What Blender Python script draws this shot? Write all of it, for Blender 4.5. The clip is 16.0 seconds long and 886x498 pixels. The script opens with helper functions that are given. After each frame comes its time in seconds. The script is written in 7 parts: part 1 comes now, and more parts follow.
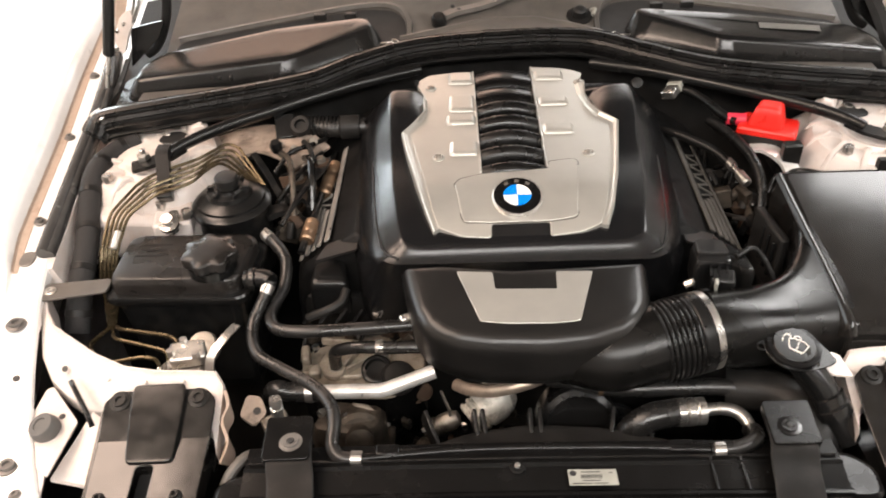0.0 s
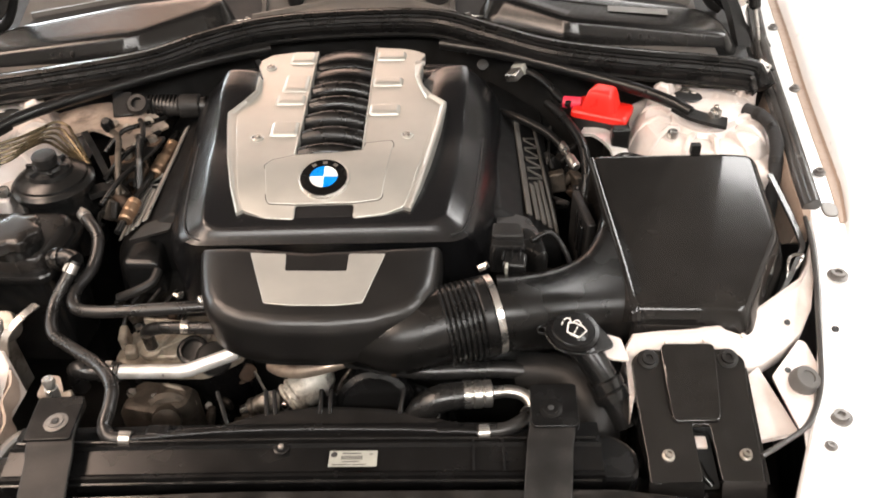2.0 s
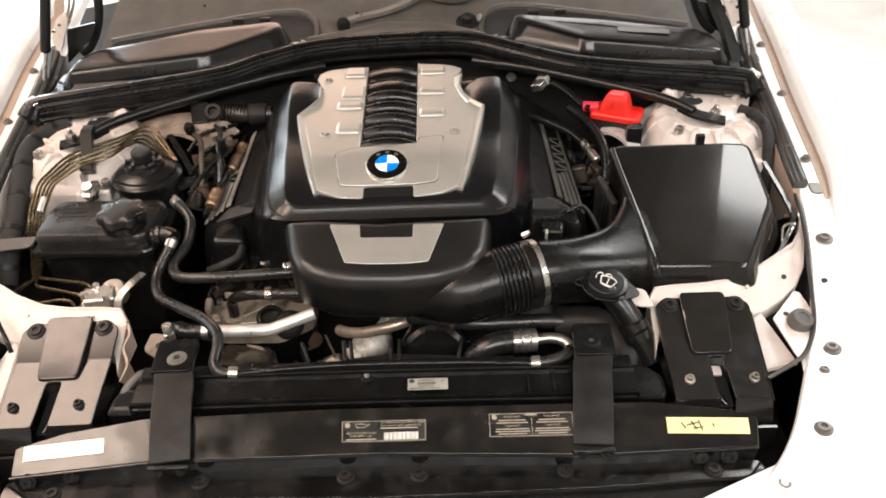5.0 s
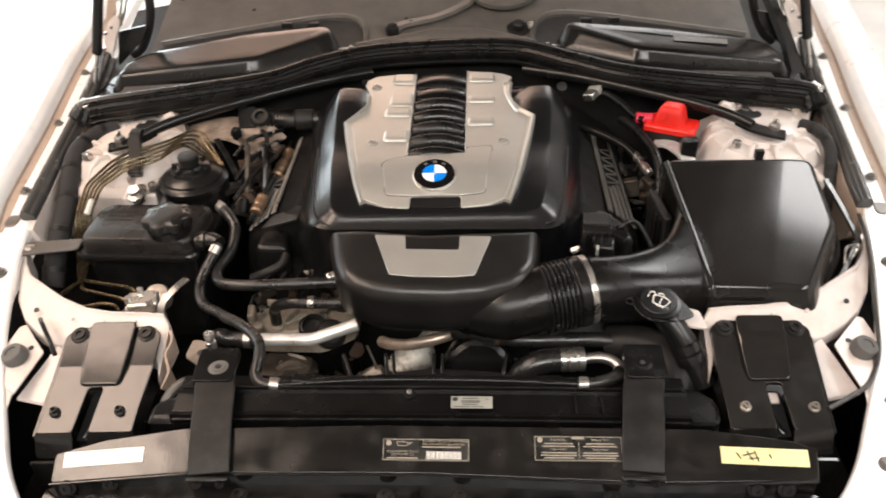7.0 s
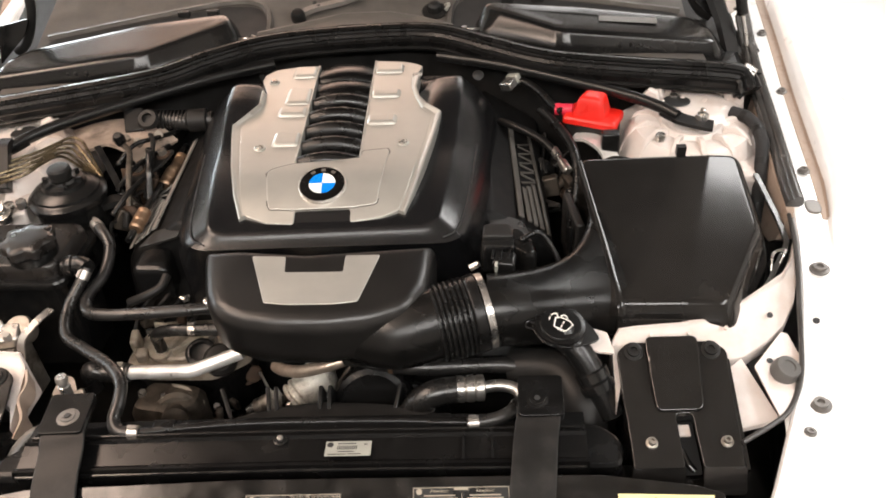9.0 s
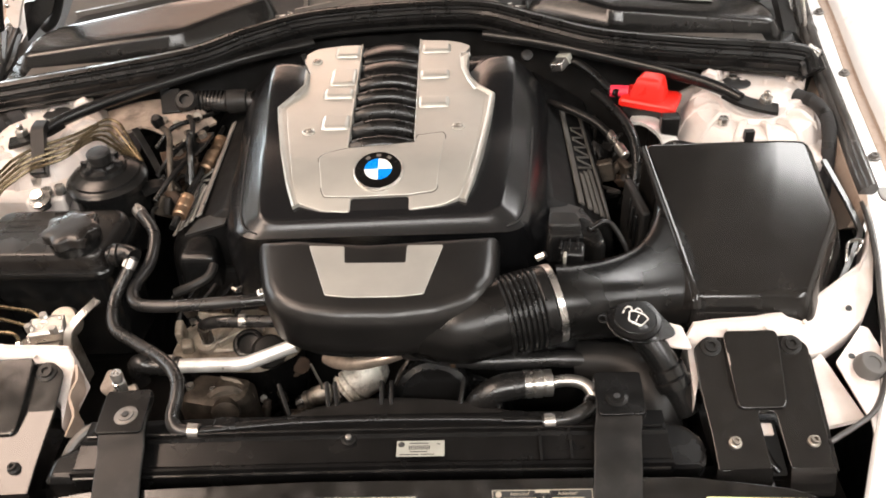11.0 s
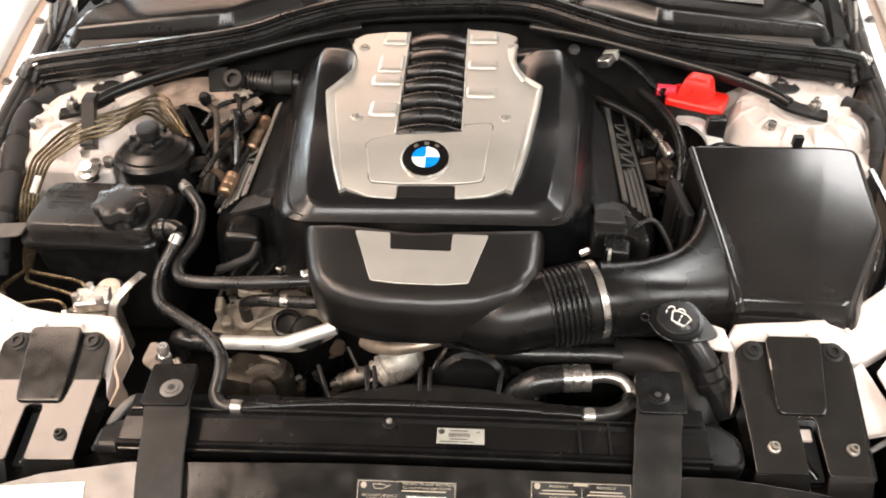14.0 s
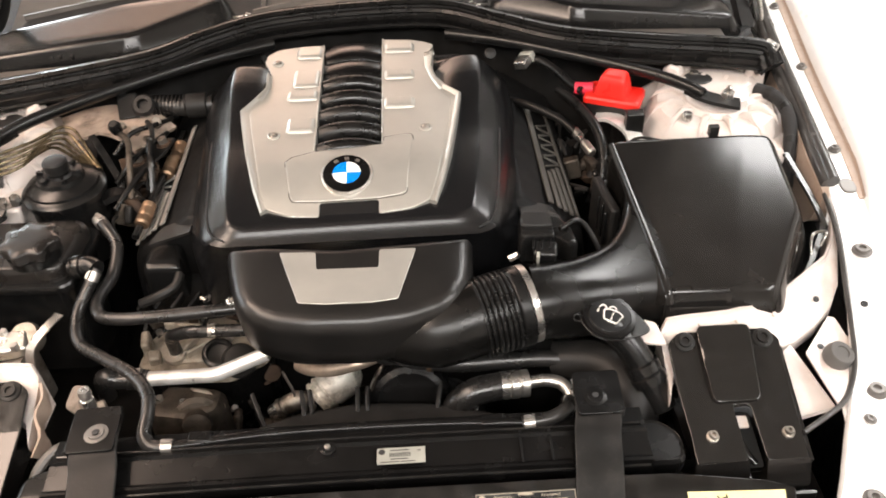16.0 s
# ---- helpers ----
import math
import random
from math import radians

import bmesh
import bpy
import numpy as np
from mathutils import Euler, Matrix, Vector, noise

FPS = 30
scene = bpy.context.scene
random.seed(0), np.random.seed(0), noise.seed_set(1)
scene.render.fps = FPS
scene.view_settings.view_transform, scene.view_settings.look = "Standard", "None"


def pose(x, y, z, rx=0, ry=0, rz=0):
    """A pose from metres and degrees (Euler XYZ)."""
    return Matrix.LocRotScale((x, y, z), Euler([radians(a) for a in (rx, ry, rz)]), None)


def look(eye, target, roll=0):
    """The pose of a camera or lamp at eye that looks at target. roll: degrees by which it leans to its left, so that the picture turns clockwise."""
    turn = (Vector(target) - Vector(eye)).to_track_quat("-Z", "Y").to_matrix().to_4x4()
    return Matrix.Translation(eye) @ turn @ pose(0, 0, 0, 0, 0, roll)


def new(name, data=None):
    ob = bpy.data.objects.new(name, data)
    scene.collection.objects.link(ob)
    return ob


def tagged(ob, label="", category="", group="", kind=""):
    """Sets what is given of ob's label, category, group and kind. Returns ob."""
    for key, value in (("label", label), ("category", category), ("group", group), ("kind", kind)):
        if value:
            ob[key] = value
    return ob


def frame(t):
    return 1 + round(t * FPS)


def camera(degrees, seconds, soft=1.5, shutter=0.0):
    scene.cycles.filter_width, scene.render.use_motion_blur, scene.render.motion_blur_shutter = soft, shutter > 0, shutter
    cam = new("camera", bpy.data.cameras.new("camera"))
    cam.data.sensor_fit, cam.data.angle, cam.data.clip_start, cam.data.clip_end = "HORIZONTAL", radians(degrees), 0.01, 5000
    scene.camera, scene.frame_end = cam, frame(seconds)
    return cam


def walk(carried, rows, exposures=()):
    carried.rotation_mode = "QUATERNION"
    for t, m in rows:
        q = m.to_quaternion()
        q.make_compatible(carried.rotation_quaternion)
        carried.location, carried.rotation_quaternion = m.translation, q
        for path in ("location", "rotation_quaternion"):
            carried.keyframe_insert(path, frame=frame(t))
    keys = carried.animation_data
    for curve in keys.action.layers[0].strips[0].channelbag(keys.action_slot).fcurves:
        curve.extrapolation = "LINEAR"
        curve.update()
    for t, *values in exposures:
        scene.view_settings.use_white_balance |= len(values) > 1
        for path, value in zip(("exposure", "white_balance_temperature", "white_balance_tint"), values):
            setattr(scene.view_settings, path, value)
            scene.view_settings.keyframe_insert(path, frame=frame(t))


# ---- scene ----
cam = camera(56.9, 16.0, 1.8, 0.4)
METRES, EYE, TILT, LEAN, TURN = 1.15, 1.55, -38.0, 2.3, 0.6
SIDE = -0.075
ROWS = [
    (0.0, 0.0, 0.0, 0.0, 0.0, 0.0, -0.0),
    (0.5, 0.0373, 0.0043, 0.0086, -1.14, 0.71, -0.75),
    (1.0, 0.1074, 0.008, 0.0187, -1.87, 0.42, -1.73),
    (1.5, 0.182, 0.0147, 0.0171, -1.5, -0.78, -1.56),
    (2.0, 0.2258, -0.0024, 0.0052, -0.92, -1.48, -0.54),
    (2.5, 0.1777, -0.0692, -0.0427, -0.71, -0.67, -0.08),
    (3.0, 0.1206, -0.1538, -0.099, -0.96, 0.97, -1.12),
    (3.5, 0.1126, -0.1838, -0.1088, -1.55, 2.27, -1.18),
    (4.0, 0.1252, -0.1842, -0.1077, -1.54, 2.04, -0.6),
    (6.5, 0.1458, -0.1548, -0.0897, -1.47, 2.2, 0.47),
    (7.0, 0.1314, -0.149, -0.0872, 1.09, 2.25, -1.4),
    (7.5, 0.1366, -0.1246, -0.0715, 4.61, 1.83, -3.55),
    (8.0, 0.1831, -0.0846, -0.0407, 5.46, 0.92, -3.91),
    (8.5, 0.2416, -0.05, -0.0244, 2.98, -0.03, -1.67),
    (9.0, 0.2605, -0.0438, -0.0144, 0.56, -0.26, 0.39),
    (9.5, 0.2473, -0.0375, -0.0156, 0.99, -0.46, 0.06),
    (12.0, 0.1542, 0.0123, 0.0124, -2.77, -2.49, 1.03),
    (12.5, 0.1795, 0.0127, 0.0134, -5.24, -2.4, 2.52),
    (13.0, 0.1724, 0.0036, 0.0083, -4.69, -2.41, 1.72),
    (13.5, 0.1515, -0.0103, 0.002, -1.31, -2.35, -0.9),
    (14.0, 0.1405, -0.0103, 0.002, 1.27, -2.72, -2.52),
    (14.5, 0.1383, -0.0063, 0.0048, 2.38, -2.82, -2.44),
    (15.0, 0.1454, -0.002, 0.0084, 1.22, -2.45, -1.1),
    (15.5, 0.1528, -0.0001, 0.0093, -1.14, -2.3, 0.65),
    (16.0, 0.1573, 0.0041, 0.0113, -2.99, -2.36, 1.77),
]
walk(cam, [(t, pose(SIDE, 0, EYE, TILT, LEAN, TURN) @ pose(METRES * x, METRES * y, METRES * z, 90 + pitch, roll, yaw)) for t, x, y, z, yaw, pitch, roll in ROWS],
     exposures=[(0.0, -0.38), (1.0, -0.4), (1.5, -0.4), (2.0, -0.24), (3.0, -0.22), (3.5, -0.46), (4.0, -0.63), (6.5, -0.53), (7.0, -0.7), (7.5, -0.74), (8.0, -0.75), (8.5, -0.48), (9.0, -0.52), (9.5, -0.48), (12.0, -0.17), (13.0, -0.35), (14.0, -0.16), (14.5, -0.12), (15.0, -0.1), (16.0, -0.25)])

# ---- light ----
world = bpy.data.worlds.new("room_air")
scene.world = world
world.use_nodes = True
world.node_tree.nodes["Background"].inputs[0].default_value = (0.9, 0.95, 1.0, 1)
world.node_tree.nodes["Background"].inputs[1].default_value = 0.02


def area_lamp(name, eye, target, sx, sy, watts, colour, roll=0):
    d = bpy.data.lights.new(name, "AREA")
    d.shape, d.size, d.size_y, d.energy, d.color = "RECTANGLE", sx, sy, watts, colour
    ob = new(name, d)
    ob.matrix_world = look(eye, target, roll)
    return tagged(ob, "unseen light panel in the hall", "lamp", kind="structure")


area_lamp("unseen_ceiling_lamp", (0.1, -1.5, 2.95), (0.1, 0.6, 0.8), 2.6, 0.85, 150, (1.0, 0.96, 0.92))
area_lamp("unseen_ceiling_lamp", (2.02, 2.42, 2.98), (2.02, 2.42, 0), 1.0, 1.06, 84, (1.0, 0.98, 0.96), -14)
# fill panel added to brighten the right fender, no known source
area_lamp("unseen_ceiling_lamp", (2.7, -0.4, 2.98), (2.7, -0.4, 0), 1.0, 1.8, 114, (1.0, 0.97, 0.945))
area_lamp("unseen_ceiling_lamp", (-1.75, 1.30, 2.98), (-1.75, 1.30, 0), 1.05, 0.96, 66, (1.0, 0.75, 0.60))
# weaker fill panel added for the left fender
area_lamp("unseen_ceiling_lamp", (-2.7, -0.4, 2.98), (-2.7, -0.4, 0), 1.0, 1.8, 26, (1.0, 0.95, 0.9))
area_lamp("unseen_ceiling_lamp", (-1.65, 4.64, 2.98), (-1.65, 4.64, 0), 1.5, 0.64, 13, (1.0, 0.6, 0.42))
area_lamp("shop_light", (1.15, 4.96, 2.38), (1.15, 0, 2.38), 1.1, 0.76, 19, (1.0, 0.98, 0.97))


# panel added for the tan reflection at the front panel's left end
area_lamp("unseen_ceiling_lamp", (-1.55, -0.16, 2.98), (-1.55, -0.16, 0), 0.8, 1.08, 62, (1.0, 0.78, 0.63))
# daylight and warm shop light from the north wall
area_lamp("window_light", (-3.0, 4.96, 1.5), (-3.0, 0, 1.5), 1.8, 1.7, 165, (0.86, 0.95, 1.0))
area_lamp("window_light", (-3.96, 2.1, 1.75), (0, 2.1, 1.75), 2.4, 1.3, 52, (0.86, 0.94, 1.0))
area_lamp("window_light", (3.0, 4.96, 1.5), (3.0, 0, 1.5), 1.8, 1.7, 6, (0.88, 0.95, 1.0))
area_lamp("shop_light", (-0.9, 4.96, 2.05), (-0.9, 0, 2.05), 1.9, 0.8, 29, (1.0, 0.66, 0.51))


# ---- materials ----
def material(name, colour, rough=0.5, metal=0.0, vary=0.15, scale=30.0, bump=0.1, bump_scale=400.0, rough_vary=0.1, coat=0.0,
             stain=None, stain_amount=0.0, stain_scale=9.0, spec=0.5, wave=0.0, wave_scale=20.0):
    """A surface with a grain, broad unevenness, a stain colour and a fine relief, in metres."""
    m = bpy.data.materials.new(name)
    m.use_nodes = True
    nt = m.node_tree
    n, l = nt.nodes, nt.links
    b = n["Principled BSDF"]
    co = n.new("ShaderNodeTexCoord")
    big = n.new("ShaderNodeTexNoise")
    big.inputs["Scale"].default_value, big.inputs["Detail"].default_value = scale, 6
    l.new(co.outputs["Object"], big.inputs["Vector"])
    ramp = n.new("ShaderNodeMapRange")
    ramp.inputs["From Min"].default_value, ramp.inputs["From Max"].default_value = 0.3, 0.7
    ramp.inputs["To Min"].default_value, ramp.inputs["To Max"].default_value = 1 - vary, 1 + vary
    l.new(big.outputs["Fac"], ramp.inputs["Value"])
    mul = n.new("ShaderNodeVectorMath")
    mul.operation = "SCALE"
    mul.inputs[0].default_value = colour
    l.new(ramp.outputs[0], mul.inputs["Scale"])
    out = mul.outputs[0]
    if stain:
        patch = n.new("ShaderNodeTexNoise")
        patch.inputs["Scale"].default_value, patch.inputs["Detail"].default_value, patch.inputs["Roughness"].default_value = stain_scale, 8, 0.7
        l.new(co.outputs["Object"], patch.inputs["Vector"])
        cut = n.new("ShaderNodeMapRange")
        cut.inputs["From Min"].default_value, cut.inputs["From Max"].default_value = 0.48, 0.68
        cut.inputs["To Max"].default_value = stain_amount
        l.new(patch.outputs["Fac"], cut.inputs["Value"])
        mix = n.new("ShaderNodeMix")
        mix.data_type = "RGBA"
        l.new(cut.outputs[0], mix.inputs["Factor"])
        l.new(out, mix.inputs[6])
        mix.inputs[7].default_value = (*stain, 1)
        out = mix.outputs[2]
    l.new(out, b.inputs["Base Color"])
    rr = n.new("ShaderNodeMapRange")
    rr.inputs["From Min"].default_value, rr.inputs["From Max"].default_value = 0.3, 0.7
    rr.inputs["To Min"].default_value, rr.inputs["To Max"].default_value = max(0.02, rough - rough_vary), min(1, rough + rough_vary)
    l.new(big.outputs["Fac"], rr.inputs["Value"])
    l.new(rr.outputs[0], b.inputs["Roughness"])
    b.inputs["Metallic"].default_value = metal
    b.inputs["Specular IOR Level"].default_value = spec
    b.inputs["Coat Weight"].default_value = coat
    b.inputs["Coat Roughness"].default_value = 0.08
    if bump:
        fine = n.new("ShaderNodeTexNoise")
        fine.inputs["Scale"].default_value, fine.inputs["Detail"].default_value = bump_scale, 3
        l.new(co.outputs["Object"], fine.inputs["Vector"])
        bp = n.new("ShaderNodeBump")
        bp.inputs["Strength"].default_value, bp.inputs["Distance"].default_value = bump, 0.002
        l.new(fine.outputs["Fac"], bp.inputs["Height"])
        l.new(bp.outputs[0], b.inputs["Normal"])
        if wave:
            swell = n.new("ShaderNodeTexNoise")
            swell.inputs["Scale"].default_value, swell.inputs["Detail"].default_value = wave_scale, 2
            l.new(co.outputs["Object"], swell.inputs["Vector"])
            bw = n.new("ShaderNodeBump")
            bw.inputs["Strength"].default_value, bw.inputs["Distance"].default_value = wave, 0.002
            l.new(swell.outputs["Fac"], bw.inputs["Height"])
            l.new(bw.outputs[0], bp.inputs["Normal"])
    return m


BLACK = material("black_plastic", (0.0075, 0.0075, 0.0075), 0.25, vary=0.2, rough_vary=0.025, bump=0.05, bump_scale=900, scale=14, stain=(0.012, 0.011, 0.010), stain_amount=0.5, spec=0.42)
CARRIER = material("dusty_black_enamel", (0.010, 0.0095, 0.009), 0.15, vary=0.2, bump=0.012, bump_scale=220, rough_vary=0.05, scale=60, stain=(0.03, 0.026, 0.022), stain_amount=0.25, stain_scale=90, spec=0.5, wave=0.012, wave_scale=26)
FILTER = material("satin_black_plastic", (0.009, 0.0088, 0.0086), 0.2, vary=0.15, rough_vary=0.03, bump=0.03, bump_scale=700, scale=14, stain=(0.022, 0.02, 0.018), stain_amount=0.4, spec=0.45)
AIRBOX = material("glossy_black_plastic", (0.011, 0.0102, 0.0095), 0.125, vary=0.2, rough_vary=0.02, bump=0.008, bump_scale=500, scale=14, wave=0.014, wave_scale=70, stain=(0.02, 0.018, 0.016), stain_amount=0.5, spec=0.4)
BLACK_DULL = material("dull_black_plastic", (0.014, 0.0135, 0.013), 0.42, vary=0.3, bump=0.12, bump_scale=600, stain=(0.014, 0.012, 0.010), stain_amount=0.45, spec=0.25)
DEEP = material("black_plastic_and_deep_shade", (0.005, 0.0048, 0.0047), 0.24, vary=0.2, bump=0.03, bump_scale=300, rough_vary=0.06, spec=0.26)
COVER = material("moulded_black_cover", (0.0065, 0.0065, 0.007), 0.25, vary=0.1, rough_vary=0.012, bump=0.03, bump_scale=1200, scale=12, spec=0.5)
BLACK_GLOSS = material("black_painted_steel", (0.008, 0.008, 0.008), 0.19, vary=0.3, bump=0.03, bump_scale=160, rough_vary=0.07, scale=45, stain=(0.03, 0.025, 0.02), stain_amount=0.3, stain_scale=40, wave=0.015, wave_scale=24)
HOSE = material("worn_hose_rubber", (0.013, 0.0125, 0.012), 0.3, vary=0.15, bump=0.03, bump_scale=500, stain=(0.03, 0.027, 0.024), stain_amount=0.3, stain_scale=30, spec=0.6)
RUBBER = material("black_rubber", (0.007, 0.0068, 0.0066), 0.3, vary=0.12, bump=0.04, bump_scale=500, stain=(0.014, 0.012, 0.011), stain_amount=0.15, spec=0.30)
VALVE = material("matt_black_valve_cover", (0.005, 0.0048, 0.0047), 0.55, vary=0.25, bump=0.1, bump_scale=700, stain=(0.012, 0.011, 0.010), stain_amount=0.4, spec=0.2)
STRAP = material("worn_black_strap", (0.011, 0.0105, 0.010), 0.44, vary=0.3, bump=0.08, bump_scale=300, rough_vary=0.06, scale=30, spec=0.3, stain=(0.03, 0.027, 0.024), stain_amount=0.4, stain_scale=30)
GREY_BOLT = material("grey_plated_bolt", (0.16, 0.15, 0.14), 0.4, metal=0.4, vary=0.2, bump=0.08)
BUFFER = material("grey_buffer_rubber", (0.10, 0.095, 0.09), 0.55, vary=0.2, bump=0.1, bump_scale=300)
LINK = material("grey_black_cable", (0.045, 0.042, 0.04), 0.4, vary=0.2, bump=0.05)
# tan is painted shade on gutter and bracket, grime on the side wall
TAN = material("tan_grime_and_shade", (0.42, 0.325, 0.26), 0.5, vary=0.15, bump=0.1, bump_scale=200, stain=(0.22, 0.15, 0.11), stain_amount=0.6, stain_scale=30)
BROWN = material("brown_sticker", (0.36, 0.19, 0.085), 0.4, vary=0.2, bump=0.03, stain=(0.55, 0.40, 0.27), stain_amount=0.4, stain_scale=40)
CAST = material("dusty_tan_casting", (0.40, 0.345, 0.28), 0.5, metal=0.35, vary=0.25, bump=0.3, bump_scale=240, stain=(0.10, 0.075, 0.055), stain_amount=0.7, stain_scale=38)
STRIP = material("grey_rubber_strip", (0.055, 0.053, 0.051), 0.2, vary=0.2, bump=0.1, bump_scale=300)
DUSTY = material("dusty_black_panel", (0.005, 0.0048, 0.0045), 0.17, vary=0.3, bump=0.05, bump_scale=180, rough_vary=0.1, scale=32, spec=0.55, stain=(0.04, 0.035, 0.031), stain_amount=0.4, stain_scale=34, wave=0.28, wave_scale=15)
SILVER = material("silver_painted_plastic", (0.475, 0.462, 0.425), 0.33, metal=0.55, vary=0.04, bump=0.04, bump_scale=1500, rough_vary=0.04)
WHITE = material("white_car_paint", (0.85, 0.84, 0.83), 0.35, vary=0.04, bump=0.02, bump_scale=60, coat=0.6)
WHITE_IN = material("white_bay_paint", (0.69, 0.625, 0.585), 0.4, vary=0.05, bump=0.05, bump_scale=40, coat=0.2, stain=(0.55, 0.40, 0.31), stain_amount=0.4, stain_scale=14)
ALU = material("cast_aluminium", (0.36, 0.33, 0.29), 0.45, metal=0.85, vary=0.25, bump=0.35, bump_scale=260, stain=(0.05, 0.036, 0.025), stain_amount=0.95, stain_scale=22)
STEEL = material("bright_steel", (0.62, 0.6, 0.57), 0.3, metal=0.95, vary=0.12, bump=0.06, bump_scale=300, stain=(0.25, 0.2, 0.15), stain_amount=0.4, stain_scale=60)
RUST = material("rusty_cast_iron", (0.075, 0.045, 0.028), 0.75, metal=0.3, vary=0.4, bump=0.5, bump_scale=160, stain=(0.04, 0.03, 0.025), stain_amount=0.9, stain_scale=30)
LINE = material("olive_plated_line", (0.085, 0.066, 0.038), 0.27, metal=0.8, vary=0.2, bump=0.05, bump_scale=300)
BRASS = material("copper_coloured_fitting", (0.30, 0.2, 0.13), 0.4, metal=0.85, vary=0.2, bump=0.1)
RED = material("red_plastic", (0.75, 0.02, 0.012), 0.35, vary=0.1, bump=0.03, spec=0.5)
PINK = material("pinkish_red_plastic", (0.68, 0.035, 0.07), 0.4, vary=0.1, bump=0.03)
BLUE = material("blue_enamel", (0.0, 0.2, 0.75), 0.25, vary=0.03, bump=0)
WHITE_ENAMEL = material("white_enamel", (0.85, 0.86, 0.86), 0.25, vary=0.03, bump=0)
SATIN = material("satin_black_plastic", (0.005, 0.0048, 0.0045), 0.26, vary=0.25, bump=0.06, bump_scale=900, scale=14, spec=0.36)
GRAIN = material("grained_black_plastic", (0.010, 0.0095, 0.009), 0.30, vary=0.15, rough_vary=0.02, bump=0.08, bump_scale=1400, scale=14, stain=(0.02, 0.018, 0.016), stain_amount=0.4, spec=0.55)
# one silver stripe colour in a shaded and a lit copy
STRIPE_SHADED = material("shaded_stripe", (0.10, 0.094, 0.085), 0.42, metal=0.3, vary=0.15, bump=0.04)
STRIPE_LIT = material("lit_stripe", (0.45, 0.43, 0.40), 0.35, metal=0.6, vary=0.15, bump=0.04)
RIBS = material("matt_black_ribs", (0.006, 0.0058, 0.0055), 0.27, vary=0.2, bump=0.05, bump_scale=900, spec=0.4)
TANK = material("dusty_black_tank", (0.014, 0.0125, 0.0115), 0.3, vary=0.3, bump=0.06, bump_scale=500, scale=20, stain=(0.035, 0.03, 0.026), stain_amount=0.5)
PIPE = material("pale_aluminium_pipe", (0.82, 0.80, 0.77), 0.34, metal=0.5, vary=0.1, bump=0.08, bump_scale=300, stain=(0.3, 0.24, 0.18), stain_amount=0.35, stain_scale=40)
BRONZE = material("pale_bronze_pipe", (0.62, 0.50, 0.40), 0.34, metal=0.7, vary=0.15, bump=0.08, bump_scale=300, stain=(0.3, 0.18, 0.11), stain_amount=0.5, stain_scale=40)
CRUSTY = material("crusted_pale_metal", (0.70, 0.67, 0.60), 0.5, metal=0.4, vary=0.3, bump=0.4, bump_scale=180, stain=(0.12, 0.09, 0.06), stain_amount=0.8, stain_scale=70)
BEIGE = material("grimy_beige_paint", (0.38, 0.3, 0.245), 0.45, vary=0.2, bump=0.08, bump_scale=200, stain=(0.06, 0.045, 0.035), stain_amount=0.8, stain_scale=25)
PAPER = material("white_paper_label", (0.8, 0.78, 0.74), 0.5, vary=0.06, bump=0.03, stain=(0.5, 0.4, 0.32), stain_amount=0.3)
STICKER = material("worn_grey_sticker", (0.14, 0.135, 0.125), 0.35, vary=0.15, bump=0.02)
GREY_LABEL = material("silver_foil_label", (0.36, 0.36, 0.32), 0.4, metal=0.2, vary=0.1, bump=0.02)
YELLOW = material("yellow_label", (0.80, 0.71, 0.36), 0.45, vary=0.08, bump=0.02)
SEAM = material("dark_joint_and_well_shade", (0.09, 0.083, 0.072), 0.7, vary=0.1, bump=0)
# print black, also laid flat where a hole would be in shade
INK_SHADE = material("ink_and_hole_shade", (0.02, 0.02, 0.02), 0.5, vary=0.1, bump=0)
GRIME = material("oily_cast_metal", (0.09, 0.075, 0.06), 0.5, metal=0.6, vary=0.45, bump=0.5, bump_scale=150, stain=(0.02, 0.015, 0.011), stain_amount=0.95, stain_scale=35)
CREAM = material("cream_print", (0.33, 0.29, 0.23), 0.5, vary=0.1, bump=0)
LABEL_BLACK = material("black_foil_label", (0.012, 0.012, 0.012), 0.3, vary=0.2, bump=0.02)
COWL = material("grey_cowl_plastic", (0.088, 0.08, 0.072), 0.42, vary=0.2, bump=0.12, bump_scale=500, stain=(0.14, 0.118, 0.097), stain_amount=0.5)
FOAM = material("dark_hood_liner", (0.02, 0.019, 0.018), 0.9, vary=0.3, bump=0.4, bump_scale=200)
CEIL = material("hall_ceiling_paint", (0.23, 0.205, 0.185), 0.85, vary=0.05, bump=0.05, scale=2)
WALL = material("hall_wall_paint", (0.60, 0.575, 0.545), 0.8, vary=0.04, bump=0.05, scale=2)
WALL_WARM = material("warm_hall_wall", (0.5, 0.47, 0.43), 0.8, vary=0.06, bump=0.05, scale=2)
FLOOR = material("hall_floor", (0.88, 0.865, 0.845), 0.4, vary=0.1, bump=0.05, scale=3)
FABRIC = material("fabric_taped_loom", (0.022, 0.021, 0.021), 0.85, vary=0.3, bump=0.5, bump_scale=350)

# ---- shapes ----
ORIGIN = {}
# the car stands turned a little in the hall: its mirrored half is set this much forward for each metre from the middle
YAW = 0.037
lean = False


def thing(name, base, label, category, group="", kind=""):
    ob = new(name)
    ob.empty_display_size = 0.02
    ob.location = base
    ORIGIN[ob.name] = Vector(base)
    return tagged(ob, label, category, group, kind)


